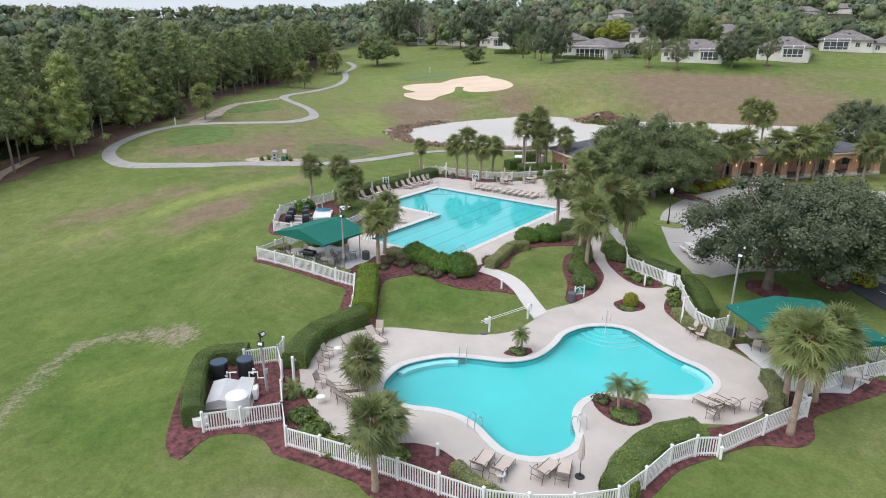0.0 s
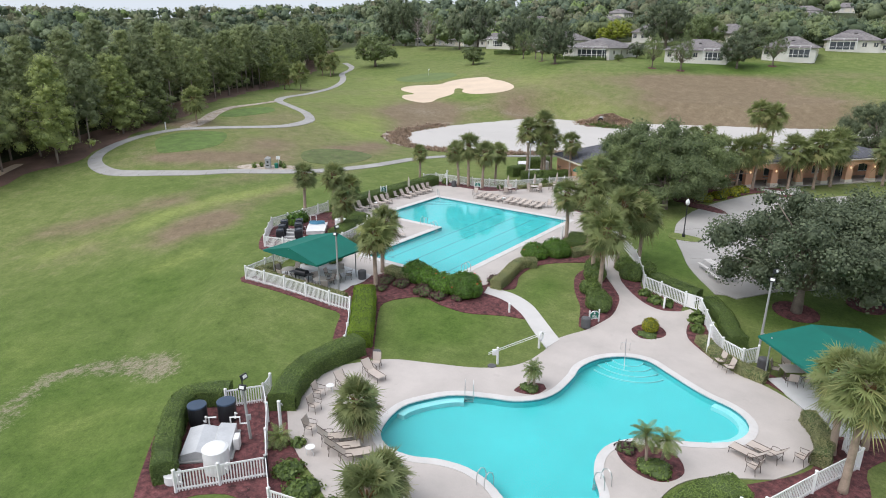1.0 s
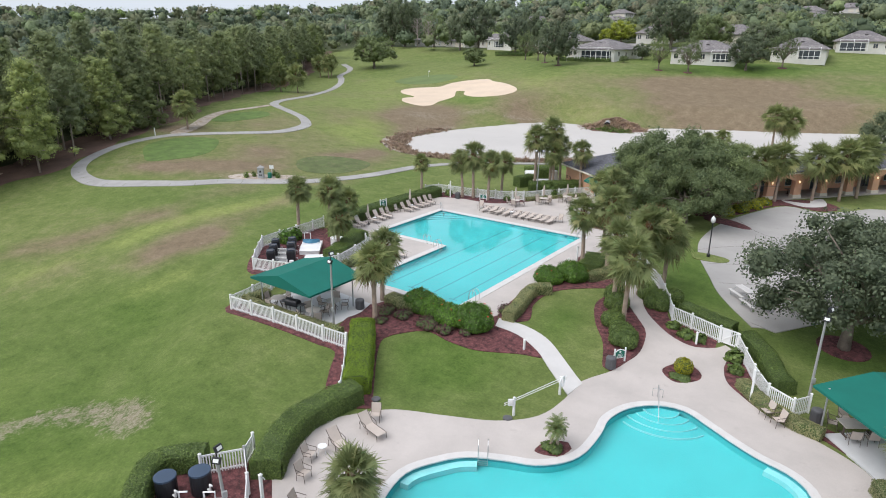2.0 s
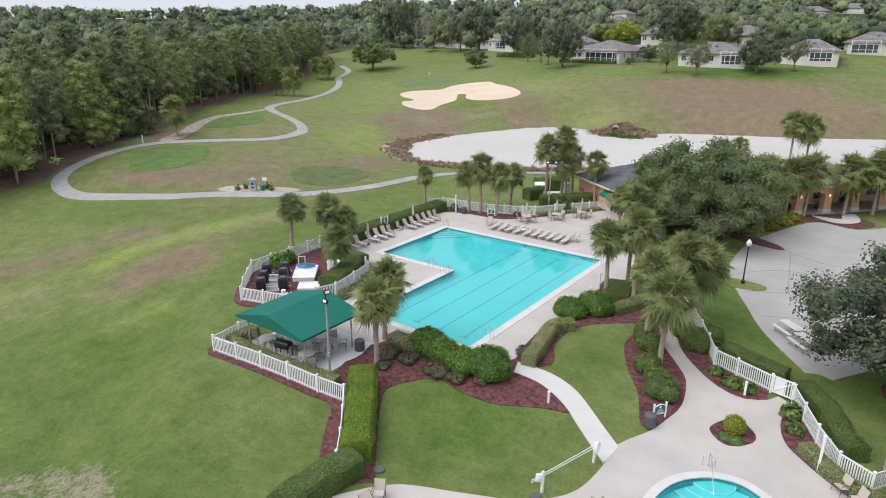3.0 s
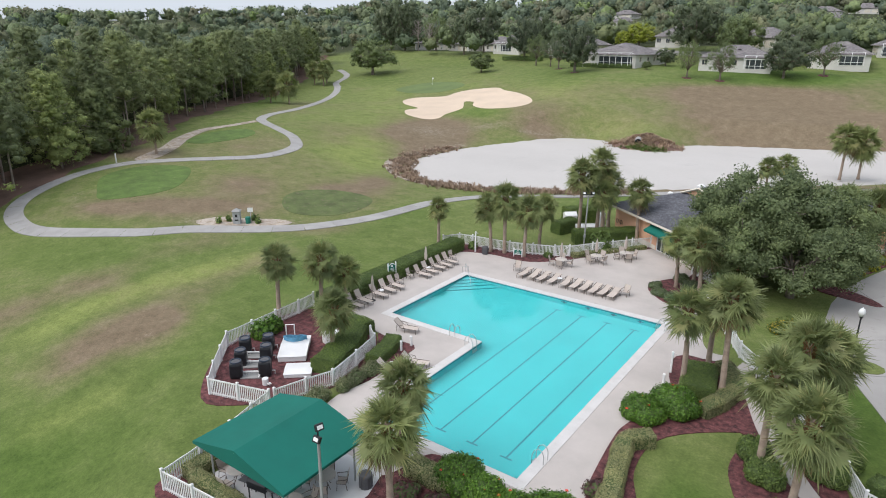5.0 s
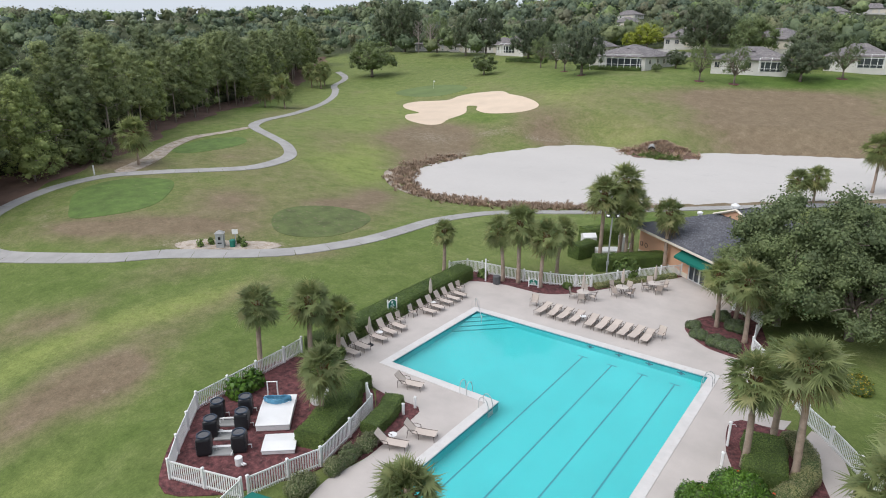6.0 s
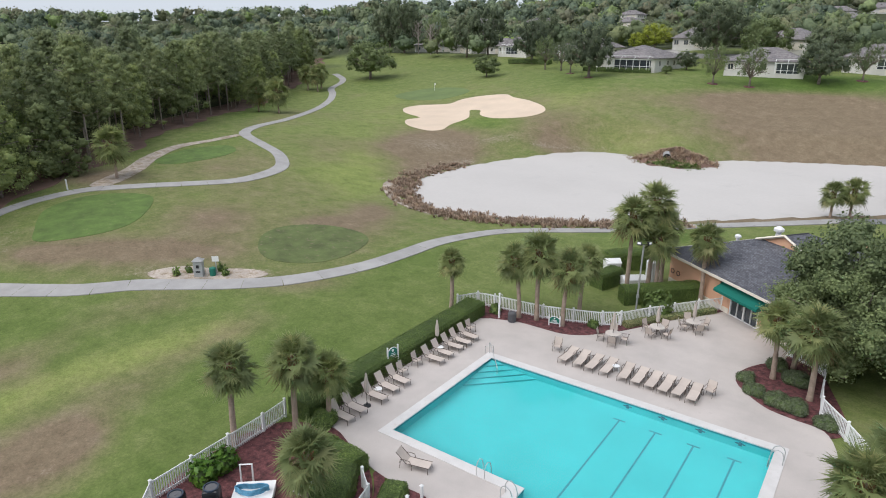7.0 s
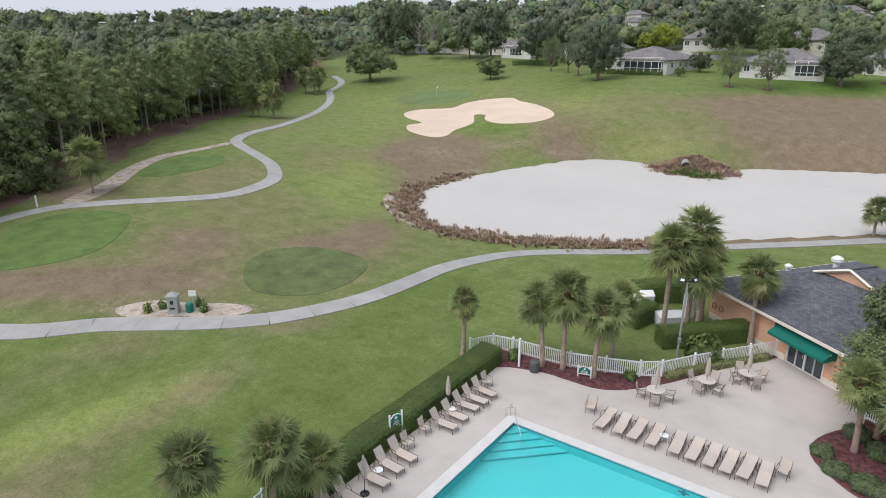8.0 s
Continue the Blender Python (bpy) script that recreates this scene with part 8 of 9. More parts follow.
def side_table():
    root = thing("side_table", "small round white side table", "table")
    part("top", Shape().lathe([(0.0, 0.42), (0.24, 0.42), (0.25, 0.45), (0.0, 0.46)], 16), WHITE_PLASTIC, root)
    for k in range(3):
        a = k * math.tau / 3
        part("leg", Shape().tube([(0.16 * math.cos(a), 0.16 * math.sin(a), 0.42), (0.22 * math.cos(a), 0.22 * math.sin(a), 0.0)], 0.02, 5), WHITE_PLASTIC, root)
    return root


def spread(make, places, lift=0.06, group="", label=""):
    """Builds one and copies it to the places (x, y, turn)."""
    first = make()
    tagged(first, label, "", group)
    for i, (x, y, rz) in enumerate(places):
        m = pose(x, y, float(terrace(np.array(x), np.array(y))) + lift, 0, 0, rz)
        if i == 0:
            first.matrix_basis = m
        else:
            copy_thing(first, m)


JIT = random.Random(4)


def j(k):
    return JIT.uniform(-k, k)


spread(lambda: chaise(58), [(-54.15 + j(0.08), y + j(0.06), j(4)) for y in (43.2, 44.3, 45.9, 47.3, 48.5, 52.0, 53.3, 54.4, 55.5, 56.6)], group="loungers along the hedge", label="taupe sling chaise longue with a raised back before the hedge")
spread(lambda: chaise(14), [(x + 0.05, 58.95 + j(0.06), -90 + j(4)) for x in (-45.5, -44.6, -43.6, -42.6, -41.4, -40.4, -39.5, -38.6, -37.7, -36.9)], group="loungers along the pool end", label="taupe sling chaise longue laid nearly flat beside the pool")
spread(lambda: chaise(45), [(-27.4, 16.8, -12), (-27.7, 14.7, -12), (-24.1, 9.6, 48), (-23.2, 9.2, 50), (-22.3, 9.1, 52), (-12.9, 8.6, 100), (-12.0, 8.8, 95), (-10.4, 9.9, 85), (-9.2, 10.4, 110), (-4.6, 21.7, 165), (-3.9, 22.4, 165), (-44.6, 36.3, 20), (-43.9, 38.0, 20), (-47.8, 41.9, 15)], group="loungers round the decks", label="taupe sling chaise longue on the pale deck")
spread(armchair, [(-53.5, 49.3, 0), (-53.6, 51.0, 5), (-53.5, 57.6, -5), (-46.7, 58.7, -80), (-36.1, 58.8, -100), (-9.3, 31.4, 225), (-8.6, 30.8, 220), (-27.1, 17.6, -60), (-27.4, 12.9, 20), (-26.5, 11.7, 10), (-25.1, 10.1, 20), (-5.1, 20.9, 165), (-3.3, 23.2, 165)], group="single patio chairs")
TABLES = [(-44.0, 62.5), (-41.7, 65.6), (-39.7, 68.2), (-42.8, 23.9), (-38.9, 23.9), (-39.0, 26.1), (0.6, 30.2)]
spread(round_table, [(x, y, j(40)) for x, y in TABLES], group="round patio tables")
spread(armchair, [(x + 0.85 * math.cos(a), y + 0.85 * math.sin(a), math.degrees(a) + 180 + j(12)) for i, (x, y) in enumerate(TABLES) for a in (0.3 + i, 1.87 + i, 3.44 + i, 5.01 + i)], group="chairs round the patio tables", label="taupe sling armchair drawn up to a patio table")
spread(lambda: closed_umbrella(2.4, False), [(x, y, 0) for x, y in TABLES[:3]], group="table umbrellas", label="closed taupe umbrella standing in a patio table")
spread(closed_umbrella, [(-52.9, 45.1, 0), (-54.0, 53.9, 0), (-8.9, 11.8, 0)], group="standing umbrellas", label="closed taupe umbrella on a black base")
spread(side_table, [(-53.4, 53.5, 0), (-53.2, 46.5, 0), (-42.1, 58.3, 0), (-27.3, 13.7, 0), (-23.7, 8.8, 0), (-44.0, 37.1, 0), (-11.8, 9.2, 0)], group="white side tables")


def long_table(x, y, rz, z):
    root = thing("long_table", "long rectangular stone-topped patio table", "table", x, y, z, rz)
    part("tabletop", Shape().box(0, 0, 0.72, 2.0, 1.0, 0.05, 0, 0.015), TABLE_TOP, root)
    for sx in (-0.75, 0.75):
        part("pedestal", Shape().tube([(sx, 0, 0.0), (sx, 0, 0.7)], 0.06, 8).box(sx, 0, 0.03, 0.1, 0.7, 0.05), BRONZE, root)
    return root


long_table(-4.9, 32.4, 35, -0.7)
spread(armchair, [(-6.1, 32.3, 0), (-5.0, 31.3, 110), (-4.2, 31.8, 115), (-5.6, 33.3, -60), (-4.8, 33.8, -60)], 0.1, "chairs round the long table", "taupe sling armchair at the long patio table")


# ---- poles and lamps ----
def flood_pole(x, y, h, z, label, lean=0.0, turn=0.0, stacked=True):
    """A pole with two floodlights: one over the other, or side by side on a crossbar."""
    root = thing("floodlight_pole", label, "light pole", x, y, z, turn)
    part("pole", Shape().tube([(0, 0, -0.1), (lean * 0.5, 0, h * 0.5), (lean, 0, h)], [0.085, 0.075, 0.065], 10), PAD, root, "weathered concrete pole")
    if stacked:
        part("bracket", Shape().tube([(lean, 0, h - 0.05), (lean, 0, h + 0.75)], 0.035, 6), BLACK, root)
        places = ((-0.02, 0.12, -35), (0.1, 0.72, 40))
    else:
        part("bracket", Shape().tube([(lean - 0.42, 0, h + 0.05), (lean + 0.42, 0, h + 0.05)], 0.03, 6), BLACK, root)
        places = ((-0.42, 0.2, -30), (0.42, 0.2, 30))
    for sx, dz, pan in places:
        lamp = part("floodlight", Shape().box(0, 0, 0, 0.38, 0.16, 0.3, 0, 0.02), BLACK, root, "black floodlight housing", at=Matrix.Translation((lean + sx, -0.12, h + dz)) @ Matrix.Rotation(radians(pan), 4, "Z") @ Matrix.Rotation(radians(-25), 4, "X"))
        part("lens", Shape().box(0, -0.085, 0, 0.26, 0.015, 0.16), SIGN_WHITE, lamp)
    part("junction_box", Shape().box(0.0, -0.12, 1.4, 0.22, 0.12, 0.32, 0, 0.01), GREY_METAL, root)
    return root


flood_pole(-36.8, 23.9, 4.9, 0.0, "weathered pole with two black floodlights by the canopy", 0, 35)
flood_pole(-44.6, 69.2, 5.8, 0.0, "tall pole with two floodlights behind the fence", 0.1, 35, False)
flood_pole(-27.3, 7.85, 3.1, -0.8, "short pole with two floodlights in the pump yard", -0.15, 60)
flood_pole(-7.6, 35.0, 5.3, -0.8, "weathered pole with two floodlights beside the canopy", 0.05, 35)


def street_lamp(x, y):
    root = thing("street_lamp", "black street lamp with a white acorn globe", "street lamp", x, y, at_ground(x, y) + 0.05)
    part("post", Shape().lathe([(0.16, 0.0), (0.16, 0.3), (0.08, 0.42), (0.06, 0.8), (0.05, 3.3), (0.1, 3.35), (0.12, 3.42)], 12), BLACK, root)
    part("globe", Shape().lathe([(0.1, 3.42), (0.2, 3.6), (0.22, 3.75), (0.17, 3.92), (0.06, 4.02), (0.02, 4.1)], 14), WHITE_PLASTIC, root, "white acorn globe", smooth=True)
    return root


street_lamp(-19.2, 56.6)


def white_post(x, y, h, label, hook=True):
    root = thing("white_post", label, "post", x, y, float(terrace(np.array(x), np.array(y))) + 0.05)
    part("post", Shape().box(0, 0, h / 2, 0.13, 0.13, h, 0, 0.01), VINYL, root)
    part("cap", Shape().add([(-0.09, -0.09, h), (0.09, -0.09, h), (0.09, 0.09, h), (-0.09, 0.09, h), (0, 0, h + 0.08)], [(3, 2, 1, 0), (0, 1, 4), (1, 2, 4), (2, 3, 4), (3, 0, 4)]), VINYL, root)
    if hook:
        part("shower_head", Shape().tube([(0, 0, h - 0.15), (0.22, 0, h - 0.05), (0.3, 0, h - 0.15)], 0.025, 6), STEEL, root)
    return root


white_post(-53.1, 61.2, 2.15, "white square shower post beside the hedge")
white_post(-28.8, 47.75, 1.5, "white square shower post at the edge of the deck")
white_post(-28.6, 45.5, 0.95, "short white post at the edge of the deck", False)
white_post(-10.4, 32.7, 2.1, "white square shower post beside the fence")
white_post(-26.2, 9.0, 2.1, "white square shower post in the mulch")
white_post(-24.3, 29.7, 0.75, "short white marker post beside the ramp", False)
white_post(-15.0, 37.6, 0.9, "short white marker post in the mulch", False)
white_post(-3.8, 17.4, 0.7, "short white marker post outside the fence", False)
white_post(-15.4, 9.0, 0.7, "short white hose post on the deck", False)
white_post(-45.2, 39.5, 0.75, "short white post in the mulch bed", False)
white_post(-45.1, 40.5, 0.75, "short white post in the mulch bed", False)


def litter_bin(x, y, r=0.32, h=0.85):
    root = thing("litter_bin", "dark grey ribbed litter bin", "bin", x, y, float(terrace(np.array(x), np.array(y))) + 0.05)
    part("drum", Shape().lathe([(r * 0.9, 0.0), (r, 0.05), (r, h * 0.8), (r * 1.06, h * 0.82)], 18), BIN_GREY, root)
    for k in range(12):
        a = k * math.tau / 12
        part("rib", Shape().box((r + 0.012) * math.cos(a), (r + 0.012) * math.sin(a), h * 0.42, 0.03, 0.05, h * 0.72, math.degrees(a)), BIN_GREY, root)
    part("lid", Shape().lathe([(r * 1.08, h * 0.8), (r * 1.0, h * 0.92), (r * 0.5, h), (r * 0.3, h * 0.98)], 18), BIN_GREY, root)
    return root


for x, y in ((-51.9, 61.2), (-18.7, 31.3), (-37.4, 27.3), (-6.9, 32.6)):
    litter_bin(x, y)


def sign(x, y, rz, w, h, up, label, tilt=0):
    """A green board in a white frame on two short posts, with a white emblem and lines of unreadable writing."""
    root = thing("sign", label, "sign", x, y, float(terrace(np.array(x), np.array(y))) + 0.03, rz)
    for sx in (-w / 2 - 0.06, w / 2 + 0.06):
        part("post", Shape().box(sx, 0, (up + h) / 2 + 0.05, 0.09, 0.09, up + h + 0.1, 0, 0.01), VINYL, root)
    part("lower_rail", Shape().box(0, 0, up, w, 0.06, 0.05), VINYL, root)
    top = [(-w / 2, up + h * 0.75), (-w / 4, up + h * 0.95), (0, up + h), (w / 4, up + h * 0.95), (w / 2, up + h * 0.75)]
    part("trim", Shape().tube([(px, 0, pz) for px, pz in top], 0.035, 5), VINYL, root)
    out = [(-w / 2, up), (w / 2, up)] + top[::-1]
    part("board", Shape().add([(px, -0.015, pz) for px, pz in out] + [(px, 0.015, pz) for px, pz in out], [tuple(range(7)), tuple(range(7, 14))[::-1]]), SIGN_GREEN, root, "green sign board")
    part("emblem", Shape().lathe([(0.0, 0.0), (h * 0.13, 0.0), (h * 0.13, 0.008), (0.0, 0.008)], 12), SIGN_WHITE, root, at=Matrix.Translation((0, -0.017, up + h * 0.72)) @ Matrix.Rotation(radians(90), 4, "X"))
    for k in range(3):
        part("text_bar", Shape().box(0, -0.02, up + h * (0.14 + 0.15 * k), w * (0.7 - 0.12 * k), 0.006, h * 0.06), SIGN_WHITE, root)
    return root


sign(-48.8, 62.5, 15, 0.75, 0.55, 0.25, "green sign in a white frame in the mulch")
sign(-54.5, 49.5, 78, 0.75, 0.8, 0.95, "green sign in a white frame over the hedge")
sign(-18.5, 32.3, 55, 0.7, 0.6, 0.35, "green sign in a white frame beside the path")


# ---- pool fittings ----
def grab_rails(x, y, rz, z, label="bent stainless steel pool ladder rails"):
    root = thing("pool_ladder", label, "pool ladder", x, y, z, rz)
    for dy in (-0.25, 0.25):
        part("rail", Shape().tube([(-0.55, dy, 0.05), (-0.55, dy, 0.55), (-0.45, dy, 0.78), (-0.25, dy, 0.86), (0.0, dy, 0.7), (0.12, dy, 0.35), (0.14, dy, -0.6)], 0.024, 7), STEEL, root)
    for k in range(3):
        part("rung", Shape().box(0.14, 0, -0.15 - 0.22 * k, 0.07, 0.5, 0.03), STEEL, root)
    return root


grab_rails(-43.6, 44.05, 90, 0.05)
grab_rails(-31.65, 54.0, 180, 0.05)
grab_rails(-31.65, 34.2, 180, 0.05)
grab_rails(-41.4, 43.0, 0, 0.05)
grab_rails(-20.4, 18.45, -58, -0.75)
grab_rails(-15.2, 12.4, 80, -0.75)
grab_rails(-10.9, 15.6, 160, -0.75)


def step_rail(x, y, rz, z):
    root = thing("handrail", "stainless steel handrail down into the pool steps", "handrail", x, y, z, rz)
    part("rail", Shape().tube([(-0.4, 0, 0.05), (-0.4, 0, 0.85), (-0.2, 0, 0.95), (1.8, 0, 0.2), (1.95, 0, 0.1), (1.95, 0, -0.7)], 0.026, 7), STEEL, root)
    part("frame", Shape().tube([(-0.4, -0.3, 0.05), (-0.4, -0.3, 0.6), (-0.4, 0.3, 0.6), (-0.4, 0.3, 0.05)], 0.022, 6), STEEL, root)
    return root


step_rail(-50.2, 55.2, -45, 0.05)
step_rail(-14.9, 29.3, -70, -0.75)

# rack with life ring and reach poles on the lawn
rack = thing("rescue_rack", "white rack with reach poles and a life ring", "rescue rack", -21.1, 22.8, float(terrace(np.array(-21.1), np.array(22.8))))
span = Vector((1.1, 3.7, 0))
for k, p in enumerate((Vector((0, 0, 0)), span)):
    part("post", Shape().box(p.x, p.y, 0.62, 0.12, 0.12, 1.24, 70, 0.01), VINYL, rack)
for zz, o in ((1.12, 0.0), (1.0, 0.05)):
    part("pole", Shape().tube([Vector((-0.2, -0.8, zz)), span + Vector((0.15 + o, 0.5, zz))], 0.022, 6), WHITE_PLASTIC, rack)
part("life_ring", Shape().add([(span.x + 0.12 + 0.06 * math.cos(v), span.y + (0.3 + 0.06 * math.sin(v)) * math.cos(u), 0.95 + (0.3 + 0.06 * math.sin(v)) * math.sin(u)) for u in np.linspace(0, math.tau, 18, False) for v in np.linspace(0, math.tau, 7, False)],
                              [(a * 7 + b, a * 7 + (b + 1) % 7, ((a + 1) % 18) * 7 + (b + 1) % 7, ((a + 1) % 18) * 7 + b) for a in range(18) for b in range(7)]), WHITE_PLASTIC, rack, "white life ring")
part("bag", Shape().box(-0.15, -0.15, 0.9, 0.3, 0.12, 0.45, 40, 0.05), WHITE_PLASTIC, rack, "white rescue bag")


# ---- pool equipment ----
def heat_pump(x, y, rz, z=0.05):
    root = thing("heat_pump", "black barrel-shaped pool heat pump with a top fan", "heat pump", x, y, z, rz, "pool heat pumps")
    part("casing", Shape().box(0, 0, 0.48, 0.94, 0.94, 0.96, 0, 0.14), BLACK, root, smooth=False)
    for k in range(5):
        part("louvre", Shape().box(0, 0, 0.18 + 0.13 * k, 0.944, 0.944, 0.03, 0, 0.01), BLACK, root)
    part("fan_ring", Shape().lathe([(0.44, 0.94), (0.44, 1.02), (0.37, 1.02), (0.36, 0.95)], 22), BLUE_BLACK, root, "dark blue-black fan ring")
    part("fan_grille", Shape().lathe([(0.34, 0.955), (0.35, 0.97), (0.33, 0.985)], 20).box(0, 0, 0.975, 0.66, 0.025, 0.01).box(0, 0, 0.975, 0.025, 0.66, 0.01).lathe([(0.1, 0.94), (0.1, 0.99), (0.02, 1.0)], 10), BIN_GREY, root, "dark grey fan grille")
    for k in range(4):
        part("fan_blade", Shape().box(0.17, 0, 0.93, 0.26, 0.12, 0.012, tilt=Matrix.Rotation(k * math.pi / 2, 4, "Z") @ Matrix.Rotation(0.4, 4, "X")), GREY_METAL, root, at=Matrix.Rotation(k * math.pi / 2, 4, "Z"))
    part("connection", Shape().tube([(0.5, 0, 0.25), (0.72, 0, 0.25), (0.72, 0, 0.05)], 0.035, 7), WHITE_PLASTIC, root, "white pipe stub")
    return root


for x, y in ((-51.5, 30.3), (-52.6, 31.5), (-53.8, 32.8), (-50.2, 31.6), (-51.8, 33.0), (-52.9, 34.1)):
    heat_pump(x, y, 45 + JIT.uniform(-4, 4)).scale = (0.84, 0.84, 1.15)


def cover_box(x, y, rz, sx, sy, h, z, label):
    """A white hinged pump cover with sloping lid."""
    root = thing("pump_cover", label, "cover", x, y, z, rz)
    part("body", Shape().box(0, 0, h * 0.4, sx, sy, h * 0.8, 0, 0.04), WHITE_PLASTIC, root)
    part("lid", Shape().add([(-sx / 2 - 0.03, -sy / 2 - 0.03, h * 0.8), (sx / 2 + 0.03, -sy / 2 - 0.03, h * 0.8), (sx / 2 + 0.03, 0, h), (-sx / 2 - 0.03, 0, h), (sx / 2 + 0.03, sy / 2 + 0.03, h * 0.82), (-sx / 2 - 0.03, sy / 2 + 0.03, h * 0.82), (-sx / 2 - 0.03, -sy / 2 - 0.03, h * 0.74), (sx / 2 + 0.03, -sy / 2 - 0.03, h * 0.74), (sx / 2 + 0.03, sy / 2 + 0.03, h * 0.76), (-sx / 2 - 0.03, sy / 2 + 0.03, h * 0.76)],
                            [(0, 1, 2, 3), (3, 2, 4, 5), (0, 6, 7, 1), (4, 8, 9, 5), (1, 7, 8, 4, 2), (5, 9, 6, 0, 3)]), WHITE_PLASTIC, root)
    part("handle", Shape().tube([(-0.15, -sy / 2 - 0.05, h * 0.7), (-0.15, -sy / 2 - 0.09, h * 0.7), (0.15, -sy / 2 - 0.09, h * 0.7), (0.15, -sy / 2 - 0.05, h * 0.7)], 0.012, 5), STEEL, root)
    return root


cover_box(-51.2, 35.0, 41, 1.9, 3.2, 0.5, 0.05, "wide white pump cover in the equipment yard")
cover_box(-48.7, 33.1, 41, 1.75, 1.5, 0.34, 0.05, "white pump cover beside the yard fence")
hose = thing("hose", "coiled blue pool hose on a white cover", "hose", -51.7, 35.5, 0.53, 40)
part("coil", Shape().tube([((0.75 + 0.1 * math.sin(5 * a)) * math.cos(a), (0.28 + 0.08 * math.sin(3 * a)) * math.sin(a), 0.05 + 0.008 * a) for a in np.linspace(0, 6 * math.tau, 150)], 0.028, 5), BLUE_CLOTH, hose)
fold = thing("pump_cover", "wide white folded plastic cover over pumps in the mulch yard", "cover", -28.35, 6.1, -0.75, 44)
part("sheet", Shape().add([(fx, fy, fz) for fy, dz in ((-1.15, -0.1), (1.15, 0.0)) for fx, fz in ((-1.2, 0.02), (-1.2, 0.50 + dz), (-0.45, 0.66 + dz), (0.25, 0.46 + dz), (0.4, 0.68 + dz), (1.2, 0.58 + dz), (1.2, 0.02))], [(k, k + 7, k + 8, k + 1) for k in range(6)] + [(0, 1, 2, 3, 4, 5, 6), (13, 12, 11, 10, 9, 8, 7)]), COVER_GREY, fold)
part("side_unit", Shape().box(1.42, -0.2, 0.35, 0.3, 0.6, 0.7, 0, 0.05), WHITE_PLASTIC, fold, "white filter casing")
part("base", Shape().box(0, 0, 0.03, 2.7, 2.6, 0.08), PAD, fold, "grey concrete pad")


def tank(x, y, r, h, mat, z, label, domed=True):
    root = thing("tank", label, "tank", x, y, z)
    part("shell", Shape().lathe([(r * 0.94, 0.0), (r, 0.06), (r, h * 0.9), (r * 0.97, h * 0.94)], 24), mat, root, smooth=False)
    part("lid", Shape().lathe([(r * 1.02, h * 0.9), (r * 1.02, h * 0.95), (r * 0.8, h * 1.0), (r * 0.3, h * 1.04), (0.02, h * 1.05)], 24) if domed else Shape().lathe([(r * 1.03, h * 0.92), (r * 1.03, h), (r * 0.9, h * 1.01)], 24), TANK_BLUE if mat is BLACK else mat, root)
    part("fitting", Shape().tube([(r, 0, h * 0.3), (r + 0.22, 0, h * 0.3), (r + 0.22, 0, h * 0.6), (r + 0.4, 0, h * 0.6)], 0.05, 7), WHITE_PLASTIC, root, "white pipe elbow")
    return root


tank(-30.7, 7.0, 0.5, 1.2, BLACK, -0.75, "black cylindrical sand filter tank", False)
tank(-29.75, 8.2, 0.5, 1.2, BLACK, -0.75, "black cylindrical sand filter tank", False)
tank(-26.45, 5.2, 0.62, 1.35, WHITE_PLASTIC, -0.75, "squat white cylindrical chlorine tank")
tank(-27.4, 3.4, 0.4, 0.45, WHITE_PLASTIC, -0.75, "low grey-white drum beside the fence", False)
tank(-50.3, 37.6, 0.6, 0.85, WHITE_PLASTIC, 0.05, "white cylindrical tank under a palm")
tank(-49.2, 30.75, 0.2, 0.45, WHITE_PLASTIC, 0.05, "small white drum on the mulch by the heat pumps", False)
tank(-46.0, 77.0, 0.5, 2.0, WHITE_PLASTIC, 0.0, "tall white cylindrical tank in the utility yard")
cover_box(-46.8, 74.6, 40, 2.2, 1.4, 1.1, 0.0, "white covered unit in the utility yard")
cover_box(-49.6, 76.4, 40, 1.4, 1.2, 1.7, 0.0, "grey-white utility cabinet among hedges")
for k, (x, y) in enumerate(((-50.6, 31.2), (-51.6, 32.2), (-52.6, 33.1))):
    f = thing("pipe_run", "white plastic pipes between the heat pumps", "pipes", x - 0.2, y - 0.3, 0.05, 40)
    part("pipe", Shape().tube([(-0.5, 0, 0.0), (-0.5, 0, 0.35), (0.5, 0, 0.35), (0.5, 0, 0.0)], 0.045, 7), WHITE_PLASTIC, f)
    part("pipe", Shape().tube([(-0.4, 0.25, 0.0), (-0.4, 0.25, 0.22), (0.6, 0.25, 0.22), (0.6, -0.6, 0.22)], 0.045, 7), WHITE_PLASTIC, f)
    part("pad", Shape().box(0, 0.1, 0.03, 1.3, 0.9, 0.08), PAD, f, "grey concrete pad")
stand = thing("pipe_stand", "white plastic pipe arch beside the pump cover", "pipes", -53.0, 36.2, 0.05, 40)
part("pipe", Shape().tube([(-0.3, 0, 0.0), (-0.3, 0, 1.1), (0.3, 0, 1.1), (0.3, 0, 0.0)], 0.05, 7), WHITE_PLASTIC, stand)
stand2 = thing("pipe_run", "white plastic pipework beside the filter tanks", "pipes", -28.6, 7.6, -0.75, 40)
part("pipe", Shape().tube([(0, 0, 0.0), (0, 0, 0.9), (0.5, 0, 0.9), (0.5, 0, 0.5), (1.0, 0, 0.5)], 0.05, 7).tube([(-1.2, 0.2, 0.0), (-1.2, 0.2, 0.8), (-0.8, 0.2, 0.8)], 0.05, 7), WHITE_PLASTIC, stand2)

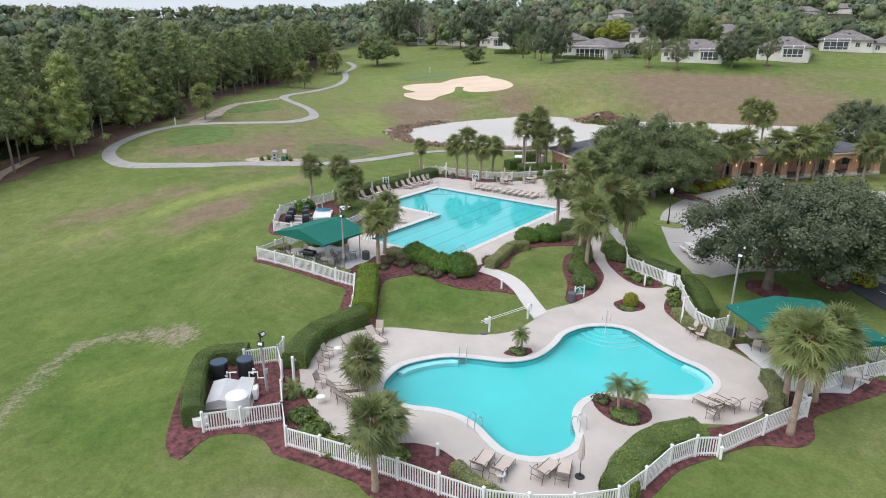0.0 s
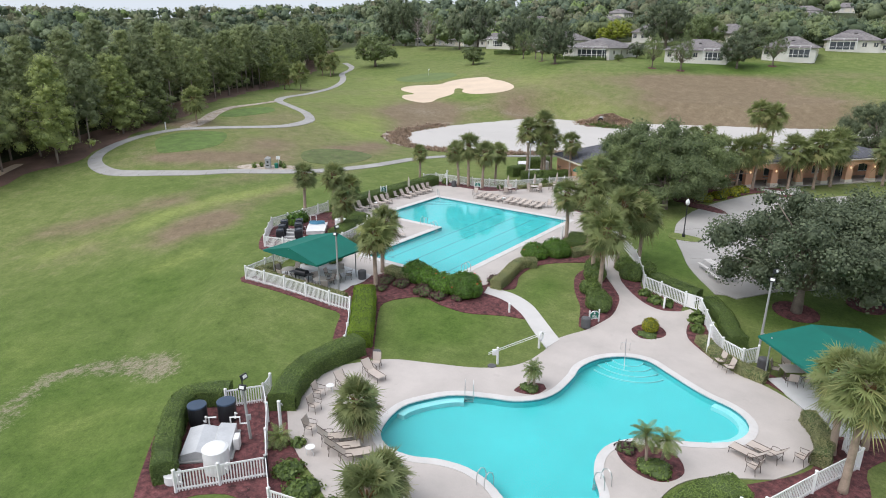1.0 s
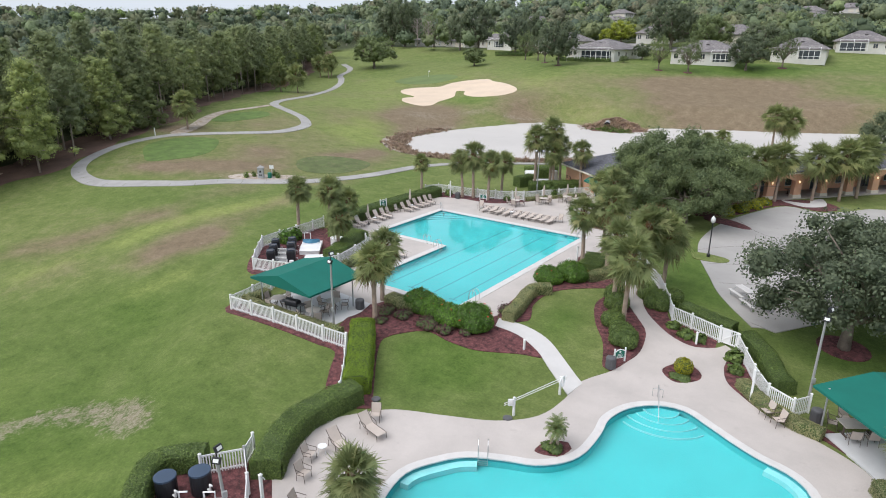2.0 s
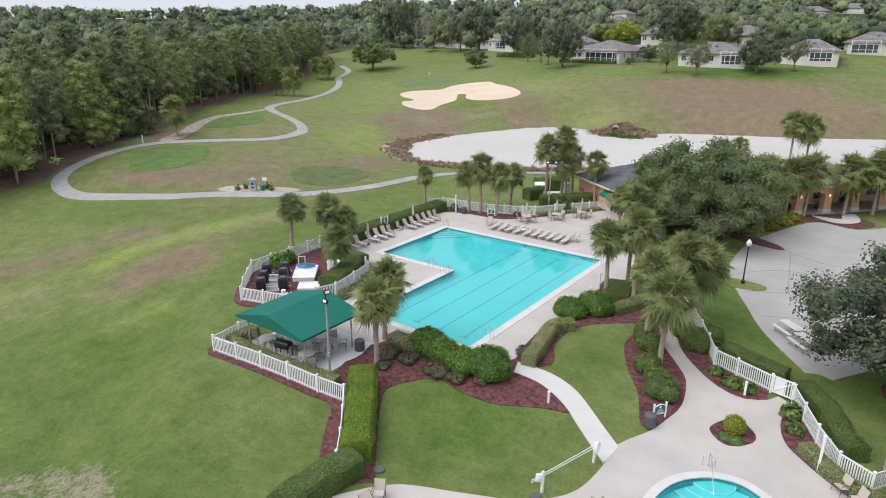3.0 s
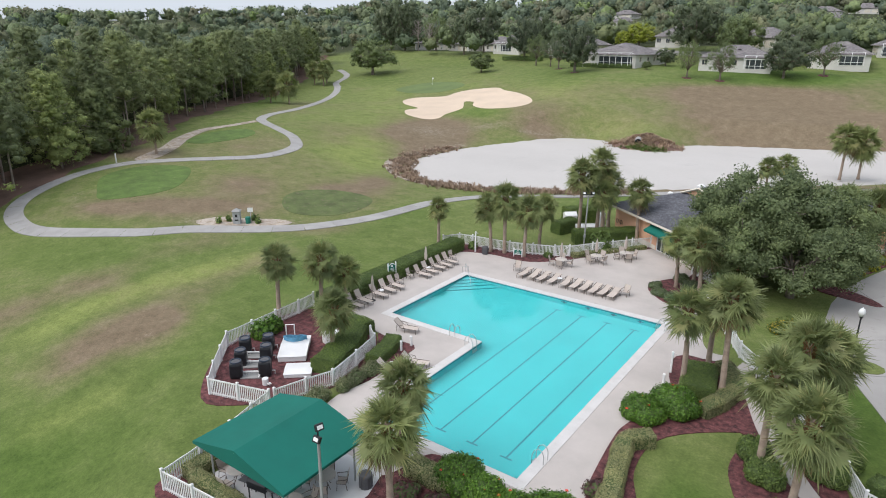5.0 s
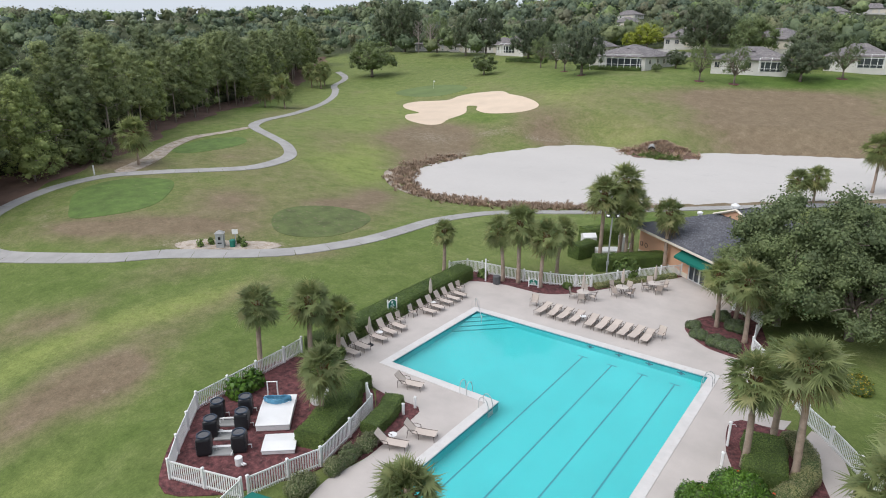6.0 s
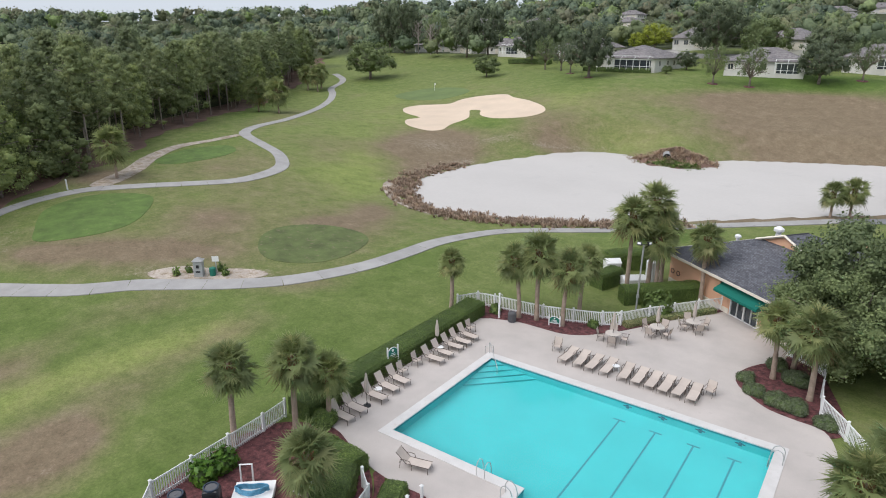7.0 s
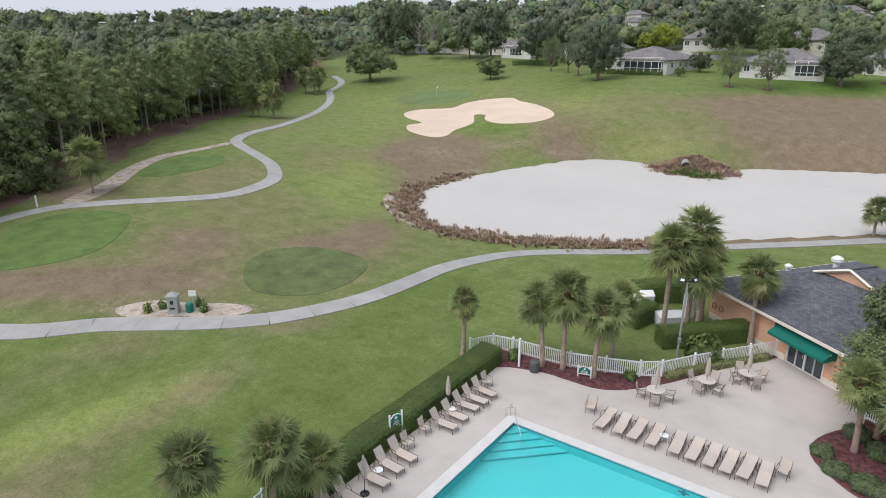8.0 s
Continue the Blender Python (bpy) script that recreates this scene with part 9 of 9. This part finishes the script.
# grill under the canopy
grill = thing("barbecue_grill", "black barbecue grill with a rounded hood", "grill", -40.9, 23.7, 0.07, 10)
part("hood", Shape().add([(sx, 0.3 * math.cos(a), 0.85 + 0.3 * math.sin(a)) for sx in (-0.55, 0.55) for a in np.linspace(0, math.pi, 9)], [(i, i + 1, i + 10, i + 9) for i in range(8)] + [tuple(range(9))[::-1], tuple(range(9, 18))]), BLACK, grill)
part("firebox", Shape().box(0, 0, 0.74, 1.1, 0.6, 0.22, 0, 0.02), BLACK, grill)
part("shelf", Shape().box(-0.85, 0, 0.82, 0.5, 0.5, 0.03).box(0.85, 0, 0.82, 0.5, 0.5, 0.03), BIN_GREY, grill)
for sx in (-0.5, 0.5):
    part("leg", Shape().box(sx, -0.22, 0.33, 0.05, 0.05, 0.65).box(sx, 0.22, 0.33, 0.05, 0.05, 0.65), BLACK, grill)


def picnic_table(x, y, rz):
    root = thing("picnic_table", "grey-white picnic table with two benches", "picnic table", x, y, at_ground(x, y) + 0.05, rz)
    for k in range(4):
        part("top_board", Shape().box(0, -0.27 + 0.18 * k, 0.74, 1.9, 0.165, 0.04, 0, 0.006), COPING, root)
    for sy in (-0.75, 0.75):
        bench = part("bench", Shape().box(0, sy, 0.44, 1.9, 0.28, 0.04, 0, 0.006), COPING, root)
    for sx in (-0.7, 0.7):
        part("leg", Shape().tube([(sx, -0.75, 0.0), (sx, -0.75, 0.42), (sx, -0.2, 0.7), (sx, 0.2, 0.7), (sx, 0.75, 0.42), (sx, 0.75, 0.0)], 0.03, 6), GREY_METAL, root)
    return root


picnic_table(-14.1, 47.8, -46)
picnic_table(-12.9, 46.0, -48)

# ---- along the golf course ----
gx, gy = -79.4, 51.5
station = thing("ball_washer_station", "grey stone-faced golf course drinks station", "drinks station", gx, gy, at_ground(gx, gy), 40)
part("housing", Shape().box(0, 0, 0.75, 0.8, 0.7, 1.5, 0, 0.03), GREY_METAL, station)
part("cap", Shape().add([(-0.5, -0.45, 1.5), (0.5, -0.45, 1.5), (0.5, 0.45, 1.5), (-0.5, 0.45, 1.5), (0, 0, 1.85)], [(3, 2, 1, 0), (0, 1, 4), (1, 2, 4), (2, 3, 4), (3, 0, 4)]), PAD, station)
part("hatch", Shape().box(0.0, -0.36, 1.0, 0.25, 0.03, 0.3).box(0, -0.36, 0.5, 0.4, 0.03, 0.15), BLACK, station)
sg = thing("course_sign", "white course notice board on a green bin", "sign", gx + 0.9, gy + 0.8, at_ground(gx, gy), 40)
part("bin", Shape().lathe([(0.28, 0.0), (0.3, 0.7), (0.2, 0.8)], 14), SIGN_GREEN, sg)
part("post", Shape().box(0.3, 0.2, 0.8, 0.08, 0.08, 1.6), GREY_METAL, sg)
part("board", Shape().box(0.3, 0.14, 1.55, 0.6, 0.04, 0.5), SIGN_WHITE, sg)
laid("sand_patch", smooth_line([(-83.5, 48.9), (-82.4, 51.6), (-79.8, 53.2), (-76.8, 55.4), (-74.8, 55.6), (-75.6, 53.4), (-78.6, 51.2), (-81.4, 48.8)], 0.5, True), SHELL, "bare pale sand beside the cart path", "sand", 0.05, 1.0)
for x, y in ((-81.0, 50.2), (-80.6, 51.3), (-77.6, 53.0), (-78.7, 53.3), (-80.0, 51.9)):
    shrub(x, y, 0.4, 0.4, 0.65, HEDGE_LEAF, "tufted ornamental grass clump beside the path", 90, 0.16, loose=0.25, lumps=2, category="grass clump")
mp = thing("marker_post", "thin white course marker post", "post", -115.4, 56.9, at_ground(-115.4, 56.9))
part("post", Shape().box(0, 0, 0.7, 0.16, 0.16, 1.4, 0, 0.02), WHITE_PLASTIC, mp)
flag = thing("flagstick", "golf flagstick with a small pale flag", "flag", -143.5, 174.5, at_ground(-143.5, 174.5))
part("stick", Shape().tube([(0, 0, 0), (0, 0, 2.3)], 0.03, 6), WHITE_PLASTIC, flag)
part("cloth", Shape().box(0.25, 0, 2.05, 0.5, 0.02, 0.4), SIGN_WHITE, flag)
# culvert mound on the far shore
def mound_height(x, y):
    return POND_Z - 0.3 + 2.4 * np.exp(-((x + 64) / 5.4) ** 2 - ((y - 145.5) / 5.0) ** 2) + 0.25 * np.sin(x * 1.3) * np.sin(y * 1.1)


laid("culvert_mound", smooth_line([(-71, 139), (-72, 145), (-69, 150), (-62, 151), (-57, 147), (-54.5, 142.5), (-57, 137.5), (-65, 136)], 1.0, True), LEAFLITTER, "brown weedy mound on the pond shore", "mound", 0.0, 1.0, (), 0.2, mound_height)
cul = thing("culvert", "round concrete drain pipe in the bank", "culvert", -64.6, 141.6, 0.6, 18)
part("pipe", Shape().tube([(0, -0.35, 0), (0, 2.2, 0.2)], 0.72, 18, False).tube([(0, -0.4, 0), (0, -0.1, 0)], 0.86, 18, False), PAD, cul)
# black disc set inside the pipe in place of its shaded hollow
part("pipe_mouth", Shape().lathe([(0.0, 0.0), (0.7, 0.0), (0.7, 0.05)], 18), BLACK, cul, at=pose(0, -0.2, 0, 90))


def mound_grass(name, n, spread, cx, cy, mat, size, label):
    """Tangled grass blades over the mound."""
    rng = np.random.default_rng(77 + n)
    vs = []
    for k in range(n):
        x, y = cx + rng.normal(0, spread[0]), cy + rng.normal(0, spread[1])
        z = float(mound_height(x, y))
        for q in range(10):
            a = rng.uniform(0, 6.28)
            b = np.array([x + rng.normal(0, 0.15), y + rng.normal(0, 0.15), z])
            tip = b + np.array([math.cos(a) * size * 0.7, math.sin(a) * size * 0.7, size * rng.uniform(0.4, 1.0)])
            sd = np.array([-math.sin(a), math.cos(a), 0]) * 0.07
            vs.append([b - sd, b + sd, tip + sd * 0.4, tip - sd * 0.4])
    v = np.array(vs).reshape(-1, 3)
    tagged(new(name, fast_mesh(name, v, np.arange(len(v)).reshape(-1, 4), mat)), label, "grass", kind="stuff")


mound_grass("dry_grass", 560, (3.6, 2.6), -64.5, 145.0, REED, 0.6, "dry brown tangled grass on the mound")
mound_grass("green_weeds", 160, (2.4, 0.8), -62.0, 139.6, HEDGE_LEAF, 0.5, "green weeds at the foot of the mound")
for x, y in ((-29.5, 18.7), (-22.1, 21.7)):
    dr2 = thing("yard_drain", "small dark drain cover in the lawn", "drain", x + 0.9, y + 0.6, at_ground(x, y))
    part("cover", Shape().lathe([(0.28, 0.0), (0.28, 0.1), (0.2, 0.13), (0.0, 0.12)], 12), BIN_GREY, dr2)
